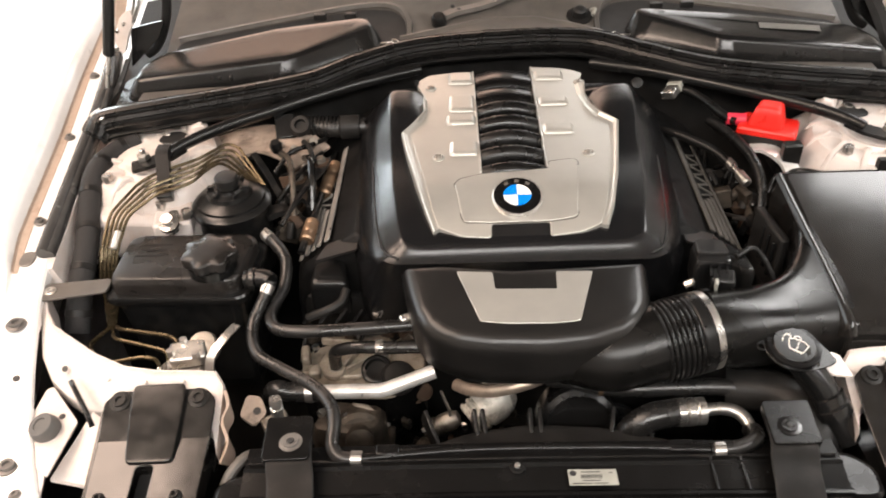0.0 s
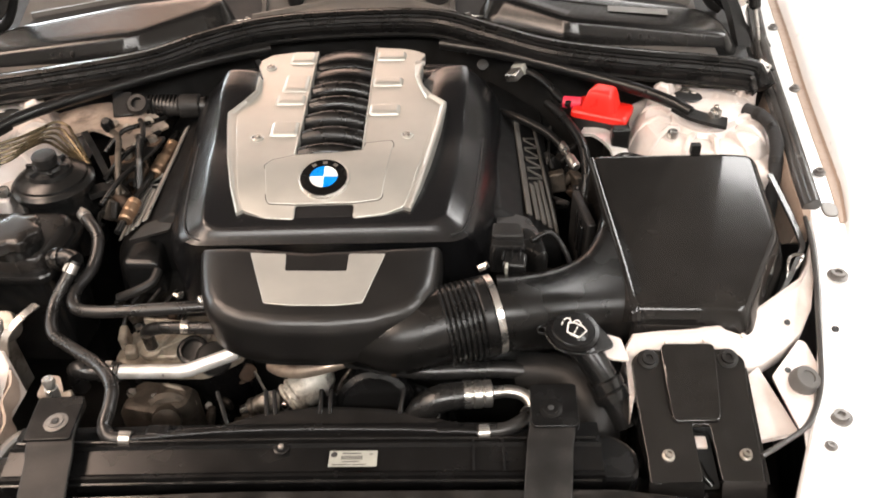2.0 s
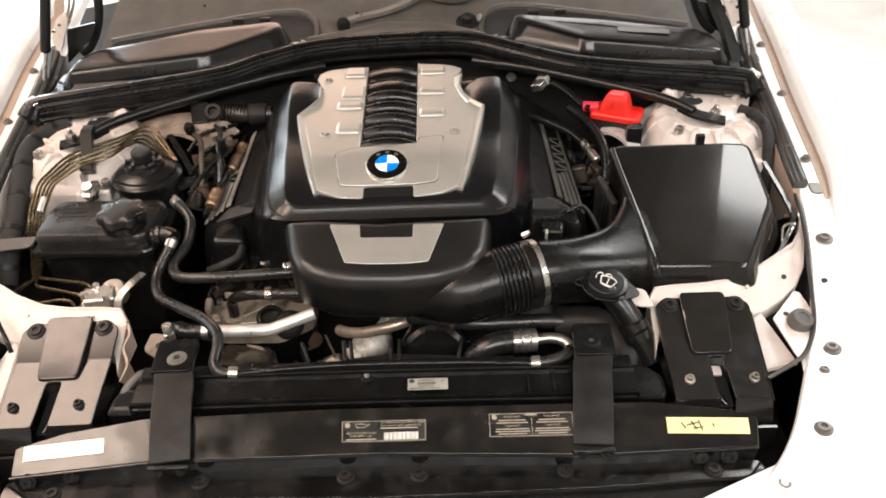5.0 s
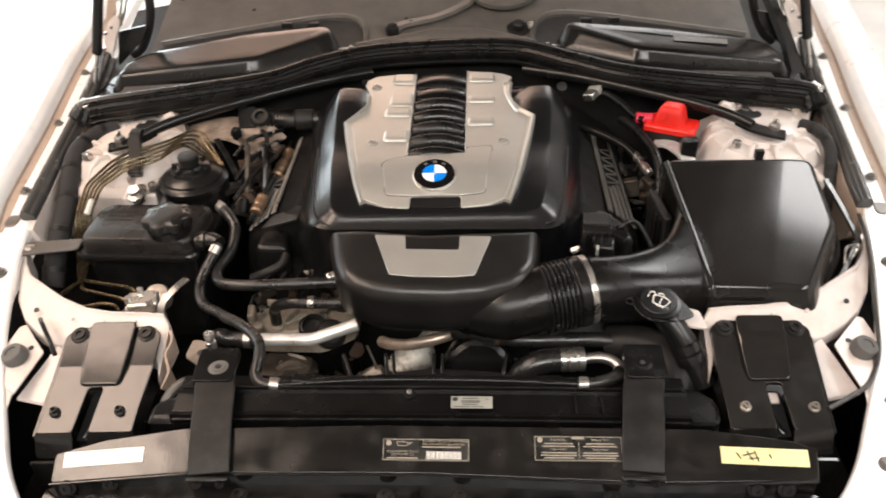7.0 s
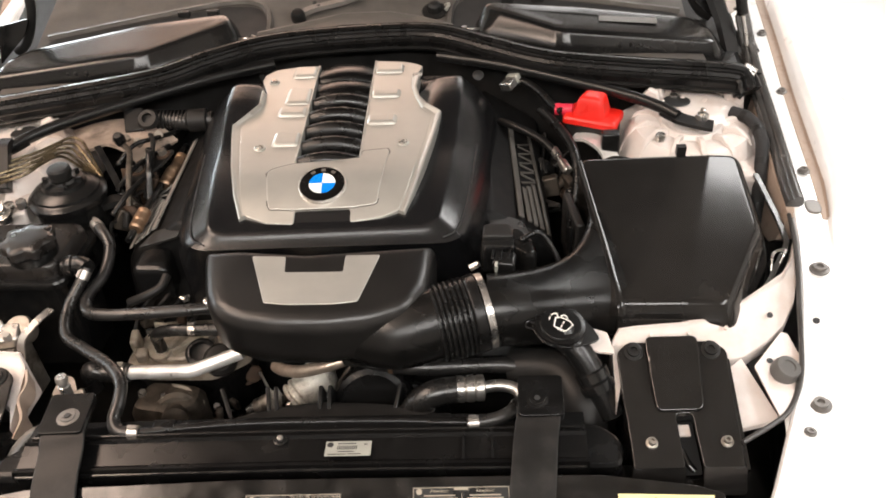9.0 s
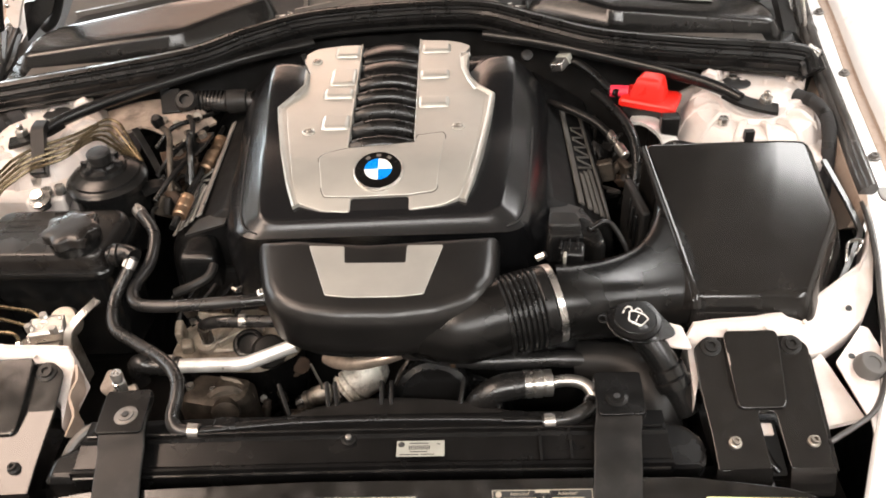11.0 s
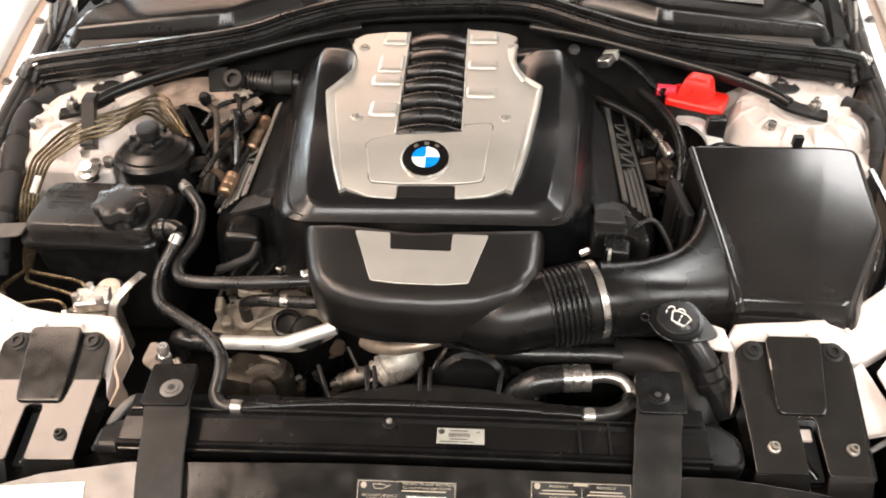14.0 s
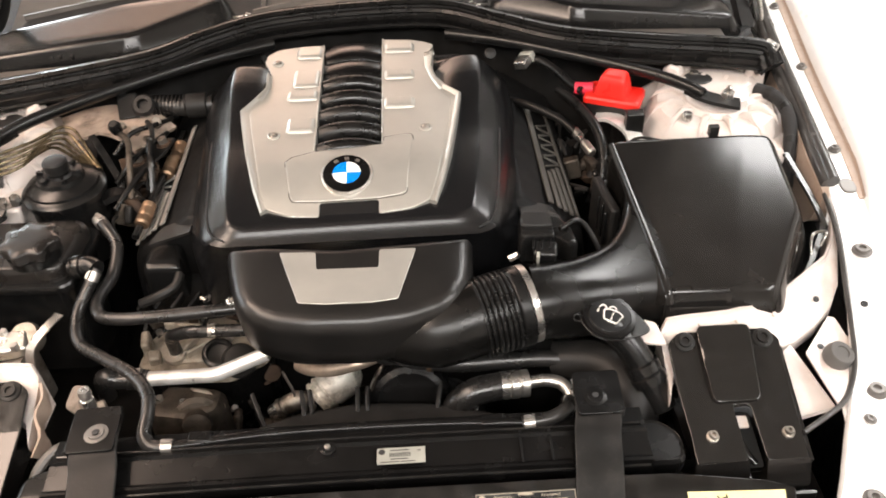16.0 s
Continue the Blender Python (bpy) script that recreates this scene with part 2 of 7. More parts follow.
def part(name, bm, mat, parent=None, label="", bevel=0.0, sharp=35, segments=2, weighted=True):
    """Links a bmesh in world places as one mesh, alone or under a thing or part."""
    org = ORIGIN[parent.name] if parent else Vector((0, 0, 0))
    if lean:
        for v in bm.verts:
            v.co.y += YAW * min(0, v.co.x)
    bmesh.ops.recalc_face_normals(bm, faces=bm.faces)
    if org.length:
        bmesh.ops.translate(bm, verts=bm.verts, vec=-org)
    me = bpy.data.meshes.new(name)
    bm.to_mesh(me)
    bm.free()
    me.materials.append(mat)
    for p in me.polygons:
        p.use_smooth = True
    me.set_sharp_from_angle(angle=radians(sharp))
    ob = new(name, me)
    if parent:
        ob.parent = parent
    ORIGIN[ob.name] = org
    if bevel:
        mod = ob.modifiers.new("bevel", "BEVEL")
        mod.width, mod.segments, mod.limit_method, mod.angle_limit = bevel, segments, "ANGLE", radians(30)
    if weighted and len(me.polygons) > 12:
        mod = ob.modifiers.new("normals", "WEIGHTED_NORMAL")
        mod.keep_sharp = True
    if label:
        ob["label"] = label
    return ob


def bent(pts, r=0.01, seg=4):
    """Straight runs of pipe joined by tight bends."""
    p = [Vector(q) for q in pts]
    out = [p[0]]
    for a, c, d in zip(p, p[1:], p[2:]):
        u, v = (a - c), (d - c)
        k = min(r, u.length * 0.45, v.length * 0.45)
        e, f = c + u.normalized() * k, c + v.normalized() * k
        out += [(1 - t) ** 2 * e + 2 * t * (1 - t) * c + t * t * f for t in [i / seg for i in range(seg + 1)]]
    return out + [p[-1]]


def loft(rings, cap0=True, cap1=True, closed=True):
    bm = bmesh.new()
    rows = [[bm.verts.new(p) for p in r] for r in rings]
    n = len(rows[0])
    for a, b in zip(rows, rows[1:]):
        for i in range(n if closed else n - 1):
            j = (i + 1) % n
            try:
                bm.faces.new((a[i], a[j], b[j], b[i]))
            except ValueError:
                pass
    if closed and cap0:
        bm.faces.new(rows[0])
    if closed and cap1:
        bm.faces.new(rows[-1])
    return bm


def join(*bms):
    """One bmesh out of several."""
    out = bmesh.new()
    for b in bms:
        me = bpy.data.meshes.new("joined")
        b.to_mesh(me)
        b.free()
        out.from_mesh(me)
        bpy.data.meshes.remove(me)
    return out


def smooth_path(pts, res=6):
    p = [Vector(q) for q in pts]
    if len(p) < 3:
        return p
    ext = [2 * p[0] - p[1]] + p + [2 * p[-1] - p[-2]]
    out = []
    for i in range(1, len(ext) - 2):
        a, b, c, d = ext[i - 1:i + 3]
        for k in range(res):
            t = k / res
            out.append(0.5 * ((2 * b) + (c - a) * t + (2 * a - 5 * b + 4 * c - d) * t * t + (3 * b - 3 * c + d - a) * t ** 3))
    return out + [p[-1]]


def sweep(pts, shape, res=6, up=(0, 0, 1), scales=None):
    """A closed flat shape (right, up) swept along a smoothed path that keeps its up."""
    path = smooth_path(pts, res)
    rings = []
    for i, p in enumerate(path):
        d = (path[min(i + 1, len(path) - 1)] - path[max(i - 1, 0)]).normalized()
        right = d.cross(Vector(up)).normalized()
        above = right.cross(d)
        k = 1.0
        if scales:
            f = i / (len(path) - 1) * (len(scales) - 1)
            a = min(int(f), len(scales) - 2)
            k = scales[a] + (scales[a + 1] - scales[a]) * (f - a)
        rings.append([p + right * (x * k) + above * (y * k) for x, y in shape])
    return loft(rings)


def tube(pts, r, n=12, res=6, scales=None):
    circle = [(r * math.cos(2 * math.pi * i / n), r * math.sin(2 * math.pi * i / n)) for i in range(n)]
    d = (Vector(pts[-1]) - Vector(pts[0])).normalized()
    up = (0, 0, 1) if abs(d.z) < 0.85 else (0, 1, 0)
    path = smooth_path(pts, res)
    rings, above = [], None
    for i, p in enumerate(path):
        d = (path[min(i + 1, len(path) - 1)] - path[max(i - 1, 0)]).normalized()
        above = Vector(up) - d * d.dot(Vector(up)) if above is None else above - d * d.dot(above)
        above.normalize()
        right = d.cross(above)
        k = 1.0
        if scales:
            f = i / (len(path) - 1) * (len(scales) - 1)
            a = min(int(f), len(scales) - 2)
            k = scales[a] + (scales[a + 1] - scales[a]) * (f - a)
        rings.append([p + right * (x * k) + above * (y * k) for x, y in circle])
    return loft(rings)


def turned(m, profile, n=24, cap=True):
    """A body turned round the z axis of the pose m from (radius, height) pairs."""
    rings = [[m @ Vector((r * math.cos(2 * math.pi * i / n), r * math.sin(2 * math.pi * i / n), z)) for i in range(n)] for r, z in profile]
    return loft(rings, cap, cap)


def along(a, b):
    """A pose at a whose z axis points to b."""
    d = Vector(b) - Vector(a)
    return Matrix.Translation(a) @ d.to_track_quat("Z", "Y").to_matrix().to_4x4()


def inset(pts, d):
    n, out = len(pts), []
    area = sum(pts[i][0] * pts[(i + 1) % n][1] - pts[(i + 1) % n][0] * pts[i][1] for i in range(n))
    sgn = 1 if area > 0 else -1
    for i in range(n):
        a, b, c = (Vector(pts[k % n][:2]) for k in (i - 1, i, i + 1))
        u, v = (b - a).normalized(), (c - b).normalized()
        nu, nv = Vector((-u.y, u.x)) * sgn, Vector((-v.y, v.x)) * sgn
        h = (nu + nv)
        h = h / max(0.35, 1 + nu.dot(nv))
        out.append((b.x + h.x * d, b.y + h.y * d))
    return out


def rounded(pts, r, seg=4):
    n, out = len(pts), []
    for i in range(n):
        a, b, c = (Vector(pts[k % n][:2]) for k in (i - 1, i, i + 1))
        k1, k2 = min(r, (a - b).length * 0.45), min(r, (c - b).length * 0.45)
        p, q = b + (a - b).normalized() * k1, b + (c - b).normalized() * k2
        for s in range(seg + 1):
            t = s / seg
            out.append((1 - t) ** 2 * p + 2 * t * (1 - t) * b + t * t * q)
    return out


def shell(outline, levels, r=0.01, seg=4, base=lambda x, y: 0.0, cap0=True, cap1=True):
    """Rings of one rounded outline: (inset, height above base) from the bottom up."""
    rings = []
    for d, z in levels:
        o = rounded(inset(outline, d) if d else outline, max(0.0015, r - d * 0.5), seg)
        rings.append([(p.x, p.y, base(p.x, p.y) + z) for p in o])
    return loft(rings, cap0, cap1)


def plate(outline, thick, base, r=0.004, seg=3, cuts=()):
    """A sheet with its top on base(x, y), cut across so that it can bend."""
    bm = bmesh.new()
    bm.faces.new([bm.verts.new((p.x, p.y, 0)) for p in rounded(outline, r, seg)])
    for axis, values in cuts:
        for v in values:
            co, no = ((v, 0, 0), (1, 0, 0)) if axis == "x" else ((0, v, 0), (0, 1, 0))
            bmesh.ops.bisect_plane(bm, geom=bm.verts[:] + bm.edges[:] + bm.faces[:], plane_co=co, plane_no=no)
    top = bm.faces[:]
    ext = bmesh.ops.extrude_face_region(bm, geom=top)
    low = [g for g in ext["geom"] if isinstance(g, bmesh.types.BMVert)]
    lowset = set(low)
    for v in bm.verts:
        v.co.z = base(v.co.x, v.co.y) - (thick if v in lowset else 0)
    return bm


def box(x0, x1, y0, y1, z0, z1):
    bm = bmesh.new()
    bmesh.ops.create_cube(bm, size=1)
    for v in bm.verts:
        v.co = Vector((x0 if v.co.x < 0 else x1, y0 if v.co.y < 0 else y1, z0 if v.co.z < 0 else z1))
    return bm


def posed_box(m, sx, sy, sz):
    bm = bmesh.new()
    bmesh.ops.create_cube(bm, size=1)
    for v in bm.verts:
        v.co = m @ Vector((v.co.x * sx, v.co.y * sy, v.co.z * sz))
    return bm


def mirror_x(pts, s):
    return [(p[0] * s, *p[1:]) for p in pts]


def hexagon(m, r, h):
    return turned(m, [(r, 0), (r, h * 0.8), (r * 0.86, h)], 6)


def screw(parent, m, r=0.008, h=0.005, mat=None, name="screw", label=""):
    """A flanged screw with a recessed socket, its head along z of m."""
    bm = turned(m, [(r * 1.25, 0), (r * 1.25, h * 0.3), (r * 0.85, h * 0.45), (r * 0.8, h), (r * 0.45, h), (r * 0.4, h * 0.5)], 14)
    return part(name, bm, mat or BLACK_GLOSS, parent, label)


def clamp(parent, a, b, r, mat=None, label="bright steel hose clamp"):
    """A band clamp round a hose from a to b, with its ear."""
    m = along(a, b)
    w = (Vector(b) - Vector(a)).length
    bm = join(turned(m, [(r, 0), (r * 1.06, 0), (r * 1.06, w), (r, w)], 20), posed_box(m @ pose(0, r * 1.15, w / 2), r * 0.55, r * 0.5, w * 0.9))
    return part("hose_clamp", bm, mat or STEEL, parent, label)


def lettering(text, m, size, mat, parent, name="lettering", align="CENTER"):
    cu = bpy.data.curves.new(name, "FONT")
    cu.body, cu.size, cu.align_x, cu.align_y = text, size, align, "CENTER"
    tmp = bpy.data.objects.new("tmp", cu)
    scene.collection.objects.link(tmp)
    bpy.context.view_layer.update()
    me = bpy.data.meshes.new_from_object(tmp.evaluated_get(bpy.context.evaluated_depsgraph_get()))
    bpy.data.objects.remove(tmp)
    bm = bmesh.new()
    bm.from_mesh(me)
    bpy.data.meshes.remove(me)
    bmesh.ops.transform(bm, matrix=m, verts=bm.verts)
    return part(name, bm, mat, parent)


def bar(m, x, y, w, h, lift=0.0):
    bm = bmesh.new()
    vs = [bm.verts.new(m @ Vector((x + a * w / 2, y + b * h / 2, lift))) for a, b in ((-1, -1), (1, -1), (1, 1), (-1, 1))]
    bm.faces.new(vs)
    return bm


# ---- hall ----
def wall(name, x0, x1, y0, y1, z0, z1, mat, label):
    return tagged(part(name, box(x0, x1, y0, y1, z0, z1), mat), label, name.split("_")[0], kind="structure")


wall("floor", -4, 4, -4, 5, -0.1, 0, FLOOR, "smooth grey hall floor under the car")
wall("ceiling", -4, 4, -4, 5, 3.1, 3.2, CEIL, "plain brownish ceiling of the hall")
wall("wall_west", -4.1, -4, -4, 5, 0, 3.1, WALL_WARM, "plain light hall wall")
wall("wall_east", 4, 4.1, -4, 5, 0, 3.1, WALL, "plain light hall wall")
wall("wall_south", -4, 4, -4.1, -4, 0, 3.1, WALL, "plain light hall wall")
wall("wall_north", -4, 4, 5, 5.1, 0, 3.1, WALL, "plain light hall wall")

# ---- car body ----
body = thing("car_body", (0, 0.8, 0.3), "white car body with an open engine bay", "car")
def along_y(table, y):
    """A value read off a table of (y, value) pairs, with straight runs between them."""
    for (y0, v0), (y1, v1) in zip(table, table[1:]):
        if y <= y1:
            return v0 + (v1 - v0) * max(0, (y - y0) / (y1 - y0))
    return table[-1][1]


# flange of the fender: inner edge, foot of the gutter wall and height, by distance along the car
FLANGE_IN = ((0.36, 0.40), (0.43, 0.49), (0.503, 0.546), (0.559, 0.573), (0.612, 0.600), (0.651, 0.619), (0.695, 0.636), (0.742, 0.651), (0.792, 0.664), (0.858, 0.680), (0.925, 0.695), (1.04, 0.712), (1.19, 0.732), (1.36, 0.748), (1.55, 0.780), (2.0, 0.84))
FLANGE_OUT = ((0.36, 0.47), (0.43, 0.56), (0.503, 0.615), (0.60, 0.660), (0.70, 0.690), (0.80, 0.715), (0.90, 0.735), (0.984, 0.7465), (1.056, 0.7515), (1.206, 0.768), (1.375, 0.788), (1.47, 0.799), (1.75, 0.84), (2.0, 0.87))
FLANGE_Z = ((0.36, 0.725), (0.45, 0.732), (0.60, 0.740), (0.643, 0.743), (0.762, 0.775), (0.842, 0.794), (0.984, 0.812), (1.044, 0.825), (1.277, 0.844), (1.459, 0.867), (1.75, 0.876), (2.0, 0.886))
for s in (1, -1):
    lean = s < 0
    rings = []
    for k in range(76):
        y = 0.36 + (2.0 - 0.36) * k / 75
        # short-range means take the kinks out of the tables
        xi, xb, z = (sum(along_y(t, y + d) for d in (-0.03, -0.015, 0, 0.015, 0.03)) / 5 for t in (FLANGE_IN, FLANGE_OUT, FLANGE_Z))
        f = min(1, max(0, (y - 0.88) / 0.14))
        h = 0.019 * f * f * (3 - 2 * f)
        g = 0.011 + 0.016 * f
        e = 0.011 * f * f * (3 - 2 * f)
        prof = [(xi, -g), (xi + 0.0005, -0.004), (xi + 0.004, 0.0), (xi * 0.5 + xb * 0.5, 0.0008), (xb - 0.003, 0.0005), (xb + 0.001 + e, 0.001 - h * 0.1), (xb + 0.004 + e, 0.002 + h * 0.3), (xb + 0.005 + e + h * 0.05, 0.003 + h * 0.8), (xb + 0.009 + e + h * 0.1, 0.004 + h * 1.12),
                (xb + 0.018 + e, 0.008 + h * 1.22), (xb + 0.036 + e, 0.011 + h * 1.1), (xb + 0.062 + e, 0.006 + h), (xb + 0.09 + e, -0.012 + h), (xb + 0.112 + e, -0.055), (xb + 0.122 + e, -0.12), (xb + 0.127 + e, -0.3), (xb + 0.107 + e, -0.32), (xb + 0.05, -0.07), (xi + 0.02, -g - 0.002)]
        rings.append([(s * a, y, z + c) for a, c in prof])
    part("fender", loft(rings), WHITE, body, "glossy white fender with a bolted flange", weighted=False)
    # tan strip paints the shade on the gutter's steep inner wall
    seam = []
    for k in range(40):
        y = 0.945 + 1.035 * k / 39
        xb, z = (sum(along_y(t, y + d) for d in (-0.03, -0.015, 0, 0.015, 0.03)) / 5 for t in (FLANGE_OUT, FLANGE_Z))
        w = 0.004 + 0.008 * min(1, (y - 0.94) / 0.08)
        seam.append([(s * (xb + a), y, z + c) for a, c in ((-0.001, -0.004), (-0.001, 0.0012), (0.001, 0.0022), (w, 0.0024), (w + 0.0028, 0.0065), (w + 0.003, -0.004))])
    part("gutter_shade", loft(seam), TAN, body, "tan strip of painted shade along the fender gutter")
    if s < 0:
        part("flange_sticker", loft([[(x, y + 0.0245, z + d) for x, y, z in ((-0.689, 0.718, 0.7655), (-0.665, 0.723, 0.767), (-0.636, 0.636, 0.7435), (-0.658, 0.629, 0.742))] for d in (-0.003, 0.0022)]), BROWN, body, "brown rectangular sticker on the flange")
    # rubber strip on the inner edge of the flange
    strip = [(0.708, 0.972, 0.822), (0.713, 1.05, 0.834), (0.728, 1.19, 0.846), (0.7445, 1.36, 0.864), (0.775, 1.55, 0.880)]
    sh = [(-0.014, -0.016), (-0.0135, -0.002), (-0.010, 0.003), (-0.006, 0.0035), (-0.004, 0.008), (0.002, 0.0105), (0.008, 0.008), (0.0105, 0.002), (0.010, -0.008), (0.0, -0.014)]
    part("weather_strip", sweep(mirror_x(strip, s), [(x * s, z) for x, z in sh], 4), STRIP, body, "grey rubber strip along the fender", sharp=50)
    for y, x, r in ((0.50, 0.583, 0.010), (0.643, 0.648, 0.011), (0.845, 0.704, 0.011), (1.047, 0.741, 0.0075), (1.275, 0.773, 0.0075), (1.47, 0.790, 0.0075)):
        screw(body, pose(s * x, y, along_y(FLANGE_Z, y), 0, -s * 4, 0) @ pose(0, 0, 0.001), r, 0.007, GREY_BOLT, "fender_bolt", "grey fender bolt")
    screw(body, pose(s * 0.623, 0.603, 0.742), 0.006, 0.004, GREY_BOLT, "fender_bolt")
    plug = rounded([(-0.010, -0.014), (0.008, -0.015), (0.012, 0.0), (0.009, 0.015), (-0.009, 0.015), (-0.012, 0.002)], 0.008, 4)
    part("flange_plug", loft([[pose(s * 0.734, 0.972, along_y(FLANGE_Z, 0.972), 8, 0, 0) @ Vector((p.x * k, p.y * k, z)) for p in plug] for k, z in ((1, 0.0), (1, 0.003), (0.85, 0.0042))]), GREY_BOLT, body, "oval grey plug in the flange")
    part("flange_hole", turned(pose(s * 0.676, 0.762, along_y(FLANGE_Z, 0.762) + 0.0008, 12, -s * 10, 0), [(0.0048, 0), (0.0048, 0.001), (0.002, 0.0012)], 12), INK_SHADE, body)
    # front corner of the nose
    rings = []
    for y, x in ((0.5, 0.555), (0.457, 0.512), (0.422, 0.434), (0.378, 0.34), (0.345, 0.22), (0.33, 0.0)):
        rings.append([(s * (x + 0.0), y, 0.715), (s * x, y, 0.722), (s * (x + 0.005), y - 0.008, 0.726), (s * (x + 0.03), y - 0.05, 0.722), (s * (x + 0.05), y - 0.12, 0.68),
                      (s * (x + 0.05), y - 0.14, 0.5), (s * (x + 0.04), y - 0.13, 0.5), (s * (x + 0.02), y - 0.05, 0.7)])
    part("nose_corner", loft(rings), WHITE, body, "white painted nose panel")
    screw(body, pose(s * 0.505, 0.42, 0.7255), 0.010, 0.005, GREY_BOLT, "nose_bolt")
    # inner apron: a curved white band behind the lamp carrier, from the bay's middle to the fender
    rear = [(0.402, 0.745, 0.764), (0.412, 0.757, 0.775), (0.438, 0.759, 0.777), (0.494, 0.763, 0.777), (0.536, 0.772, 0.778), (0.584, 0.797, 0.780), (0.628, 0.829, 0.783), (0.657, 0.850, 0.786), (0.676, 0.878, 0.788), (0.694, 0.920, 0.795)]
    fore = [(0.398, 0.660, 0.735), (0.408, 0.690, 0.742), (0.440, 0.715, 0.744), (0.500, 0.720, 0.744), (0.540, 0.722, 0.744), (0.578, 0.732, 0.745), (0.612, 0.752, 0.750), (0.640, 0.775, 0.757), (0.664, 0.812, 0.768), (0.690, 0.885, 0.782)]
    rings = []
    for (x, y, z), (u, v, w) in zip(rear, fore):
        rings.append([(s * x, y + 0.004, z - 0.06), (s * x, y + 0.004, z - 0.004), (s * x, y + 0.002, z), (s * (x * 0.97 + u * 0.03), y * 0.97 + v * 0.03, z + 0.0005), (s * (x * 0.9 + u * 0.1), y * 0.9 + v * 0.1, z - 0.006), (s * (x * 0.5 + u * 0.5), (y + v) / 2, z * 0.42 + w * 0.58),
                      (s * u, v, w), (s * u, v - 0.002, w - 0.003), (s * u, v - 0.001, w - 0.022), (s * (u * 0.9 + x * 0.1), v + 0.004, w - 0.022), (s * x, y - 0.002, z - 0.06)])
    part("inner_apron", loft(rings), WHITE_IN, body, "white painted inner panel with a curved raised edge")
    for x, y in ((0.455, 0.748), (0.505, 0.750), (0.556, 0.758)):
        part("spot_weld", turned(pose(s * x, y, 0.771, 25), [(0.003, -0.003), (0.003, 0.0012), (0.001, 0.0016)], 10), WHITE_IN, body)
    part("apron_hole", turned(pose(s * 0.622, 0.783, 0.7685, 30), [(0.0042, 0), (0.0042, 0.001), (0.002, 0.0012)], 12), INK_SHADE, body)
    part("apron_fold", loft([[(s * 0.574, 0.730, 0.741), (s * 0.602, 0.640, 0.722), (s * 0.602, 0.638, 0.718), (s * 0.574, 0.728, 0.735)], [(s * 0.548, 0.71, 0.738), (s * 0.546, 0.628, 0.719), (s * 0.546, 0.626, 0.714), (s * 0.548, 0.708, 0.732)]]), WHITE_IN, body, "pinkish white lower panel")
    # tab with a rubber buffer
    part("buffer_tab", plate(mirror_x([(0.583, 0.706), (0.634, 0.764), (0.642, 0.760), (0.646, 0.722), (0.612, 0.640), (0.594, 0.626)], s), 0.003, lambda x, y: 0.750 + (y - 0.7) * 0.08, 0.003), WHITE_IN, body, "white tab behind the rubber buffer")
    part("apron_corner", plate(mirror_x([(0.596, 0.60), (0.632, 0.612), (0.662, 0.70), (0.650, 0.735), (0.630, 0.70), (0.604, 0.64)], s), 0.003, lambda x, y: 0.7335 + 0.12 * max(0, y - 0.62), 0.004), WHITE_IN, body)
    part("tab_hole", turned(pose(s * 0.605, 0.714, 0.7515, 5), [(0.0042, 0), (0.0042, 0.001), (0.002, 0.0012)], 12), INK_SHADE, body)
    part("rubber_buffer", turned(pose(s * 0.616, 0.694, 0.749, 14, s * 12, 0), [(0.0175, 0), (0.0185, 0.004), (0.0182, 0.010), (0.0165, 0.017), (0.0150, 0.0185), (0.009, 0.019), (0.0085, 0.017), (0.003, 0.017)], 20), BUFFER, body, "grey rubber buffer")
    # strut tower: turned dome with raised ribs
    c = (s * 0.595, 1.185)
    tower = turned(pose(*c, 0), [(0.124, 0.735), (0.124, 0.76), (0.118, 0.79), (0.108, 0.822), (0.094, 0.838), (0.07, 0.843), (0.055, 0.838), (0.05, 0.846), (0.042, 0.846), (0.038, 0.83), (0.01, 0.825)], 40)
    part("strut_tower", tower, WHITE_IN, body, "white painted strut tower with ribs")
    # flat black disc paints the shade of the tower's opening
    part("tower_hole", turned(Matrix.Translation((s * 0.582, 1.248, 0.8505)) @ pose(0, 0, 0, -4), [(0.024, 0), (0.022, 0.0015), (0.008, 0.0015)], 24), INK_SHADE, body, "black disc for the shaded opening in the strut tower")
    part("rear_lobe", turned(pose(s * 0.612, 1.235, 0), [(0.098, 0.74), (0.094, 0.80), (0.085, 0.832), (0.068, 0.846), (0.04, 0.850), (0.01, 0.850)], 36), WHITE_IN, body, "rounded white rear half of the strut tower")
    for k in range(9):
        a = radians(20 + 17.5 * k)
        m = Matrix.Translation((s * 0.612, 1.235, 0)) @ pose(0, 0, 0, 0, 0, math.degrees(a))
        fin = loft([[m @ Vector((x, w, z)) for x, z in ((0.058, 0.838), (0.066, 0.866), (0.082, 0.870), (0.096, 0.850), (0.102, 0.80), (0.08, 0.80))] for w in (-0.007, 0.007)])
        part("rim_tooth", fin, WHITE_IN, body, bevel=0.003)
    for k in range(12):
        a = 2 * math.pi * k / 12
        m = Matrix.Translation((*c, 0)) @ pose(0, 0, 0, 0, 0, math.degrees(a))
        rib = loft([[m @ Vector((x, w, z)) for x, z in ((0.05, 0.835), (0.056, 0.848), (0.075, 0.853), (0.1, 0.838), (0.116, 0.806), (0.122, 0.77), (0.1, 0.77))] for w in (-0.0045, 0.0045)])
        part("tower_rib", rib, WHITE_IN, body, bevel=0.002)
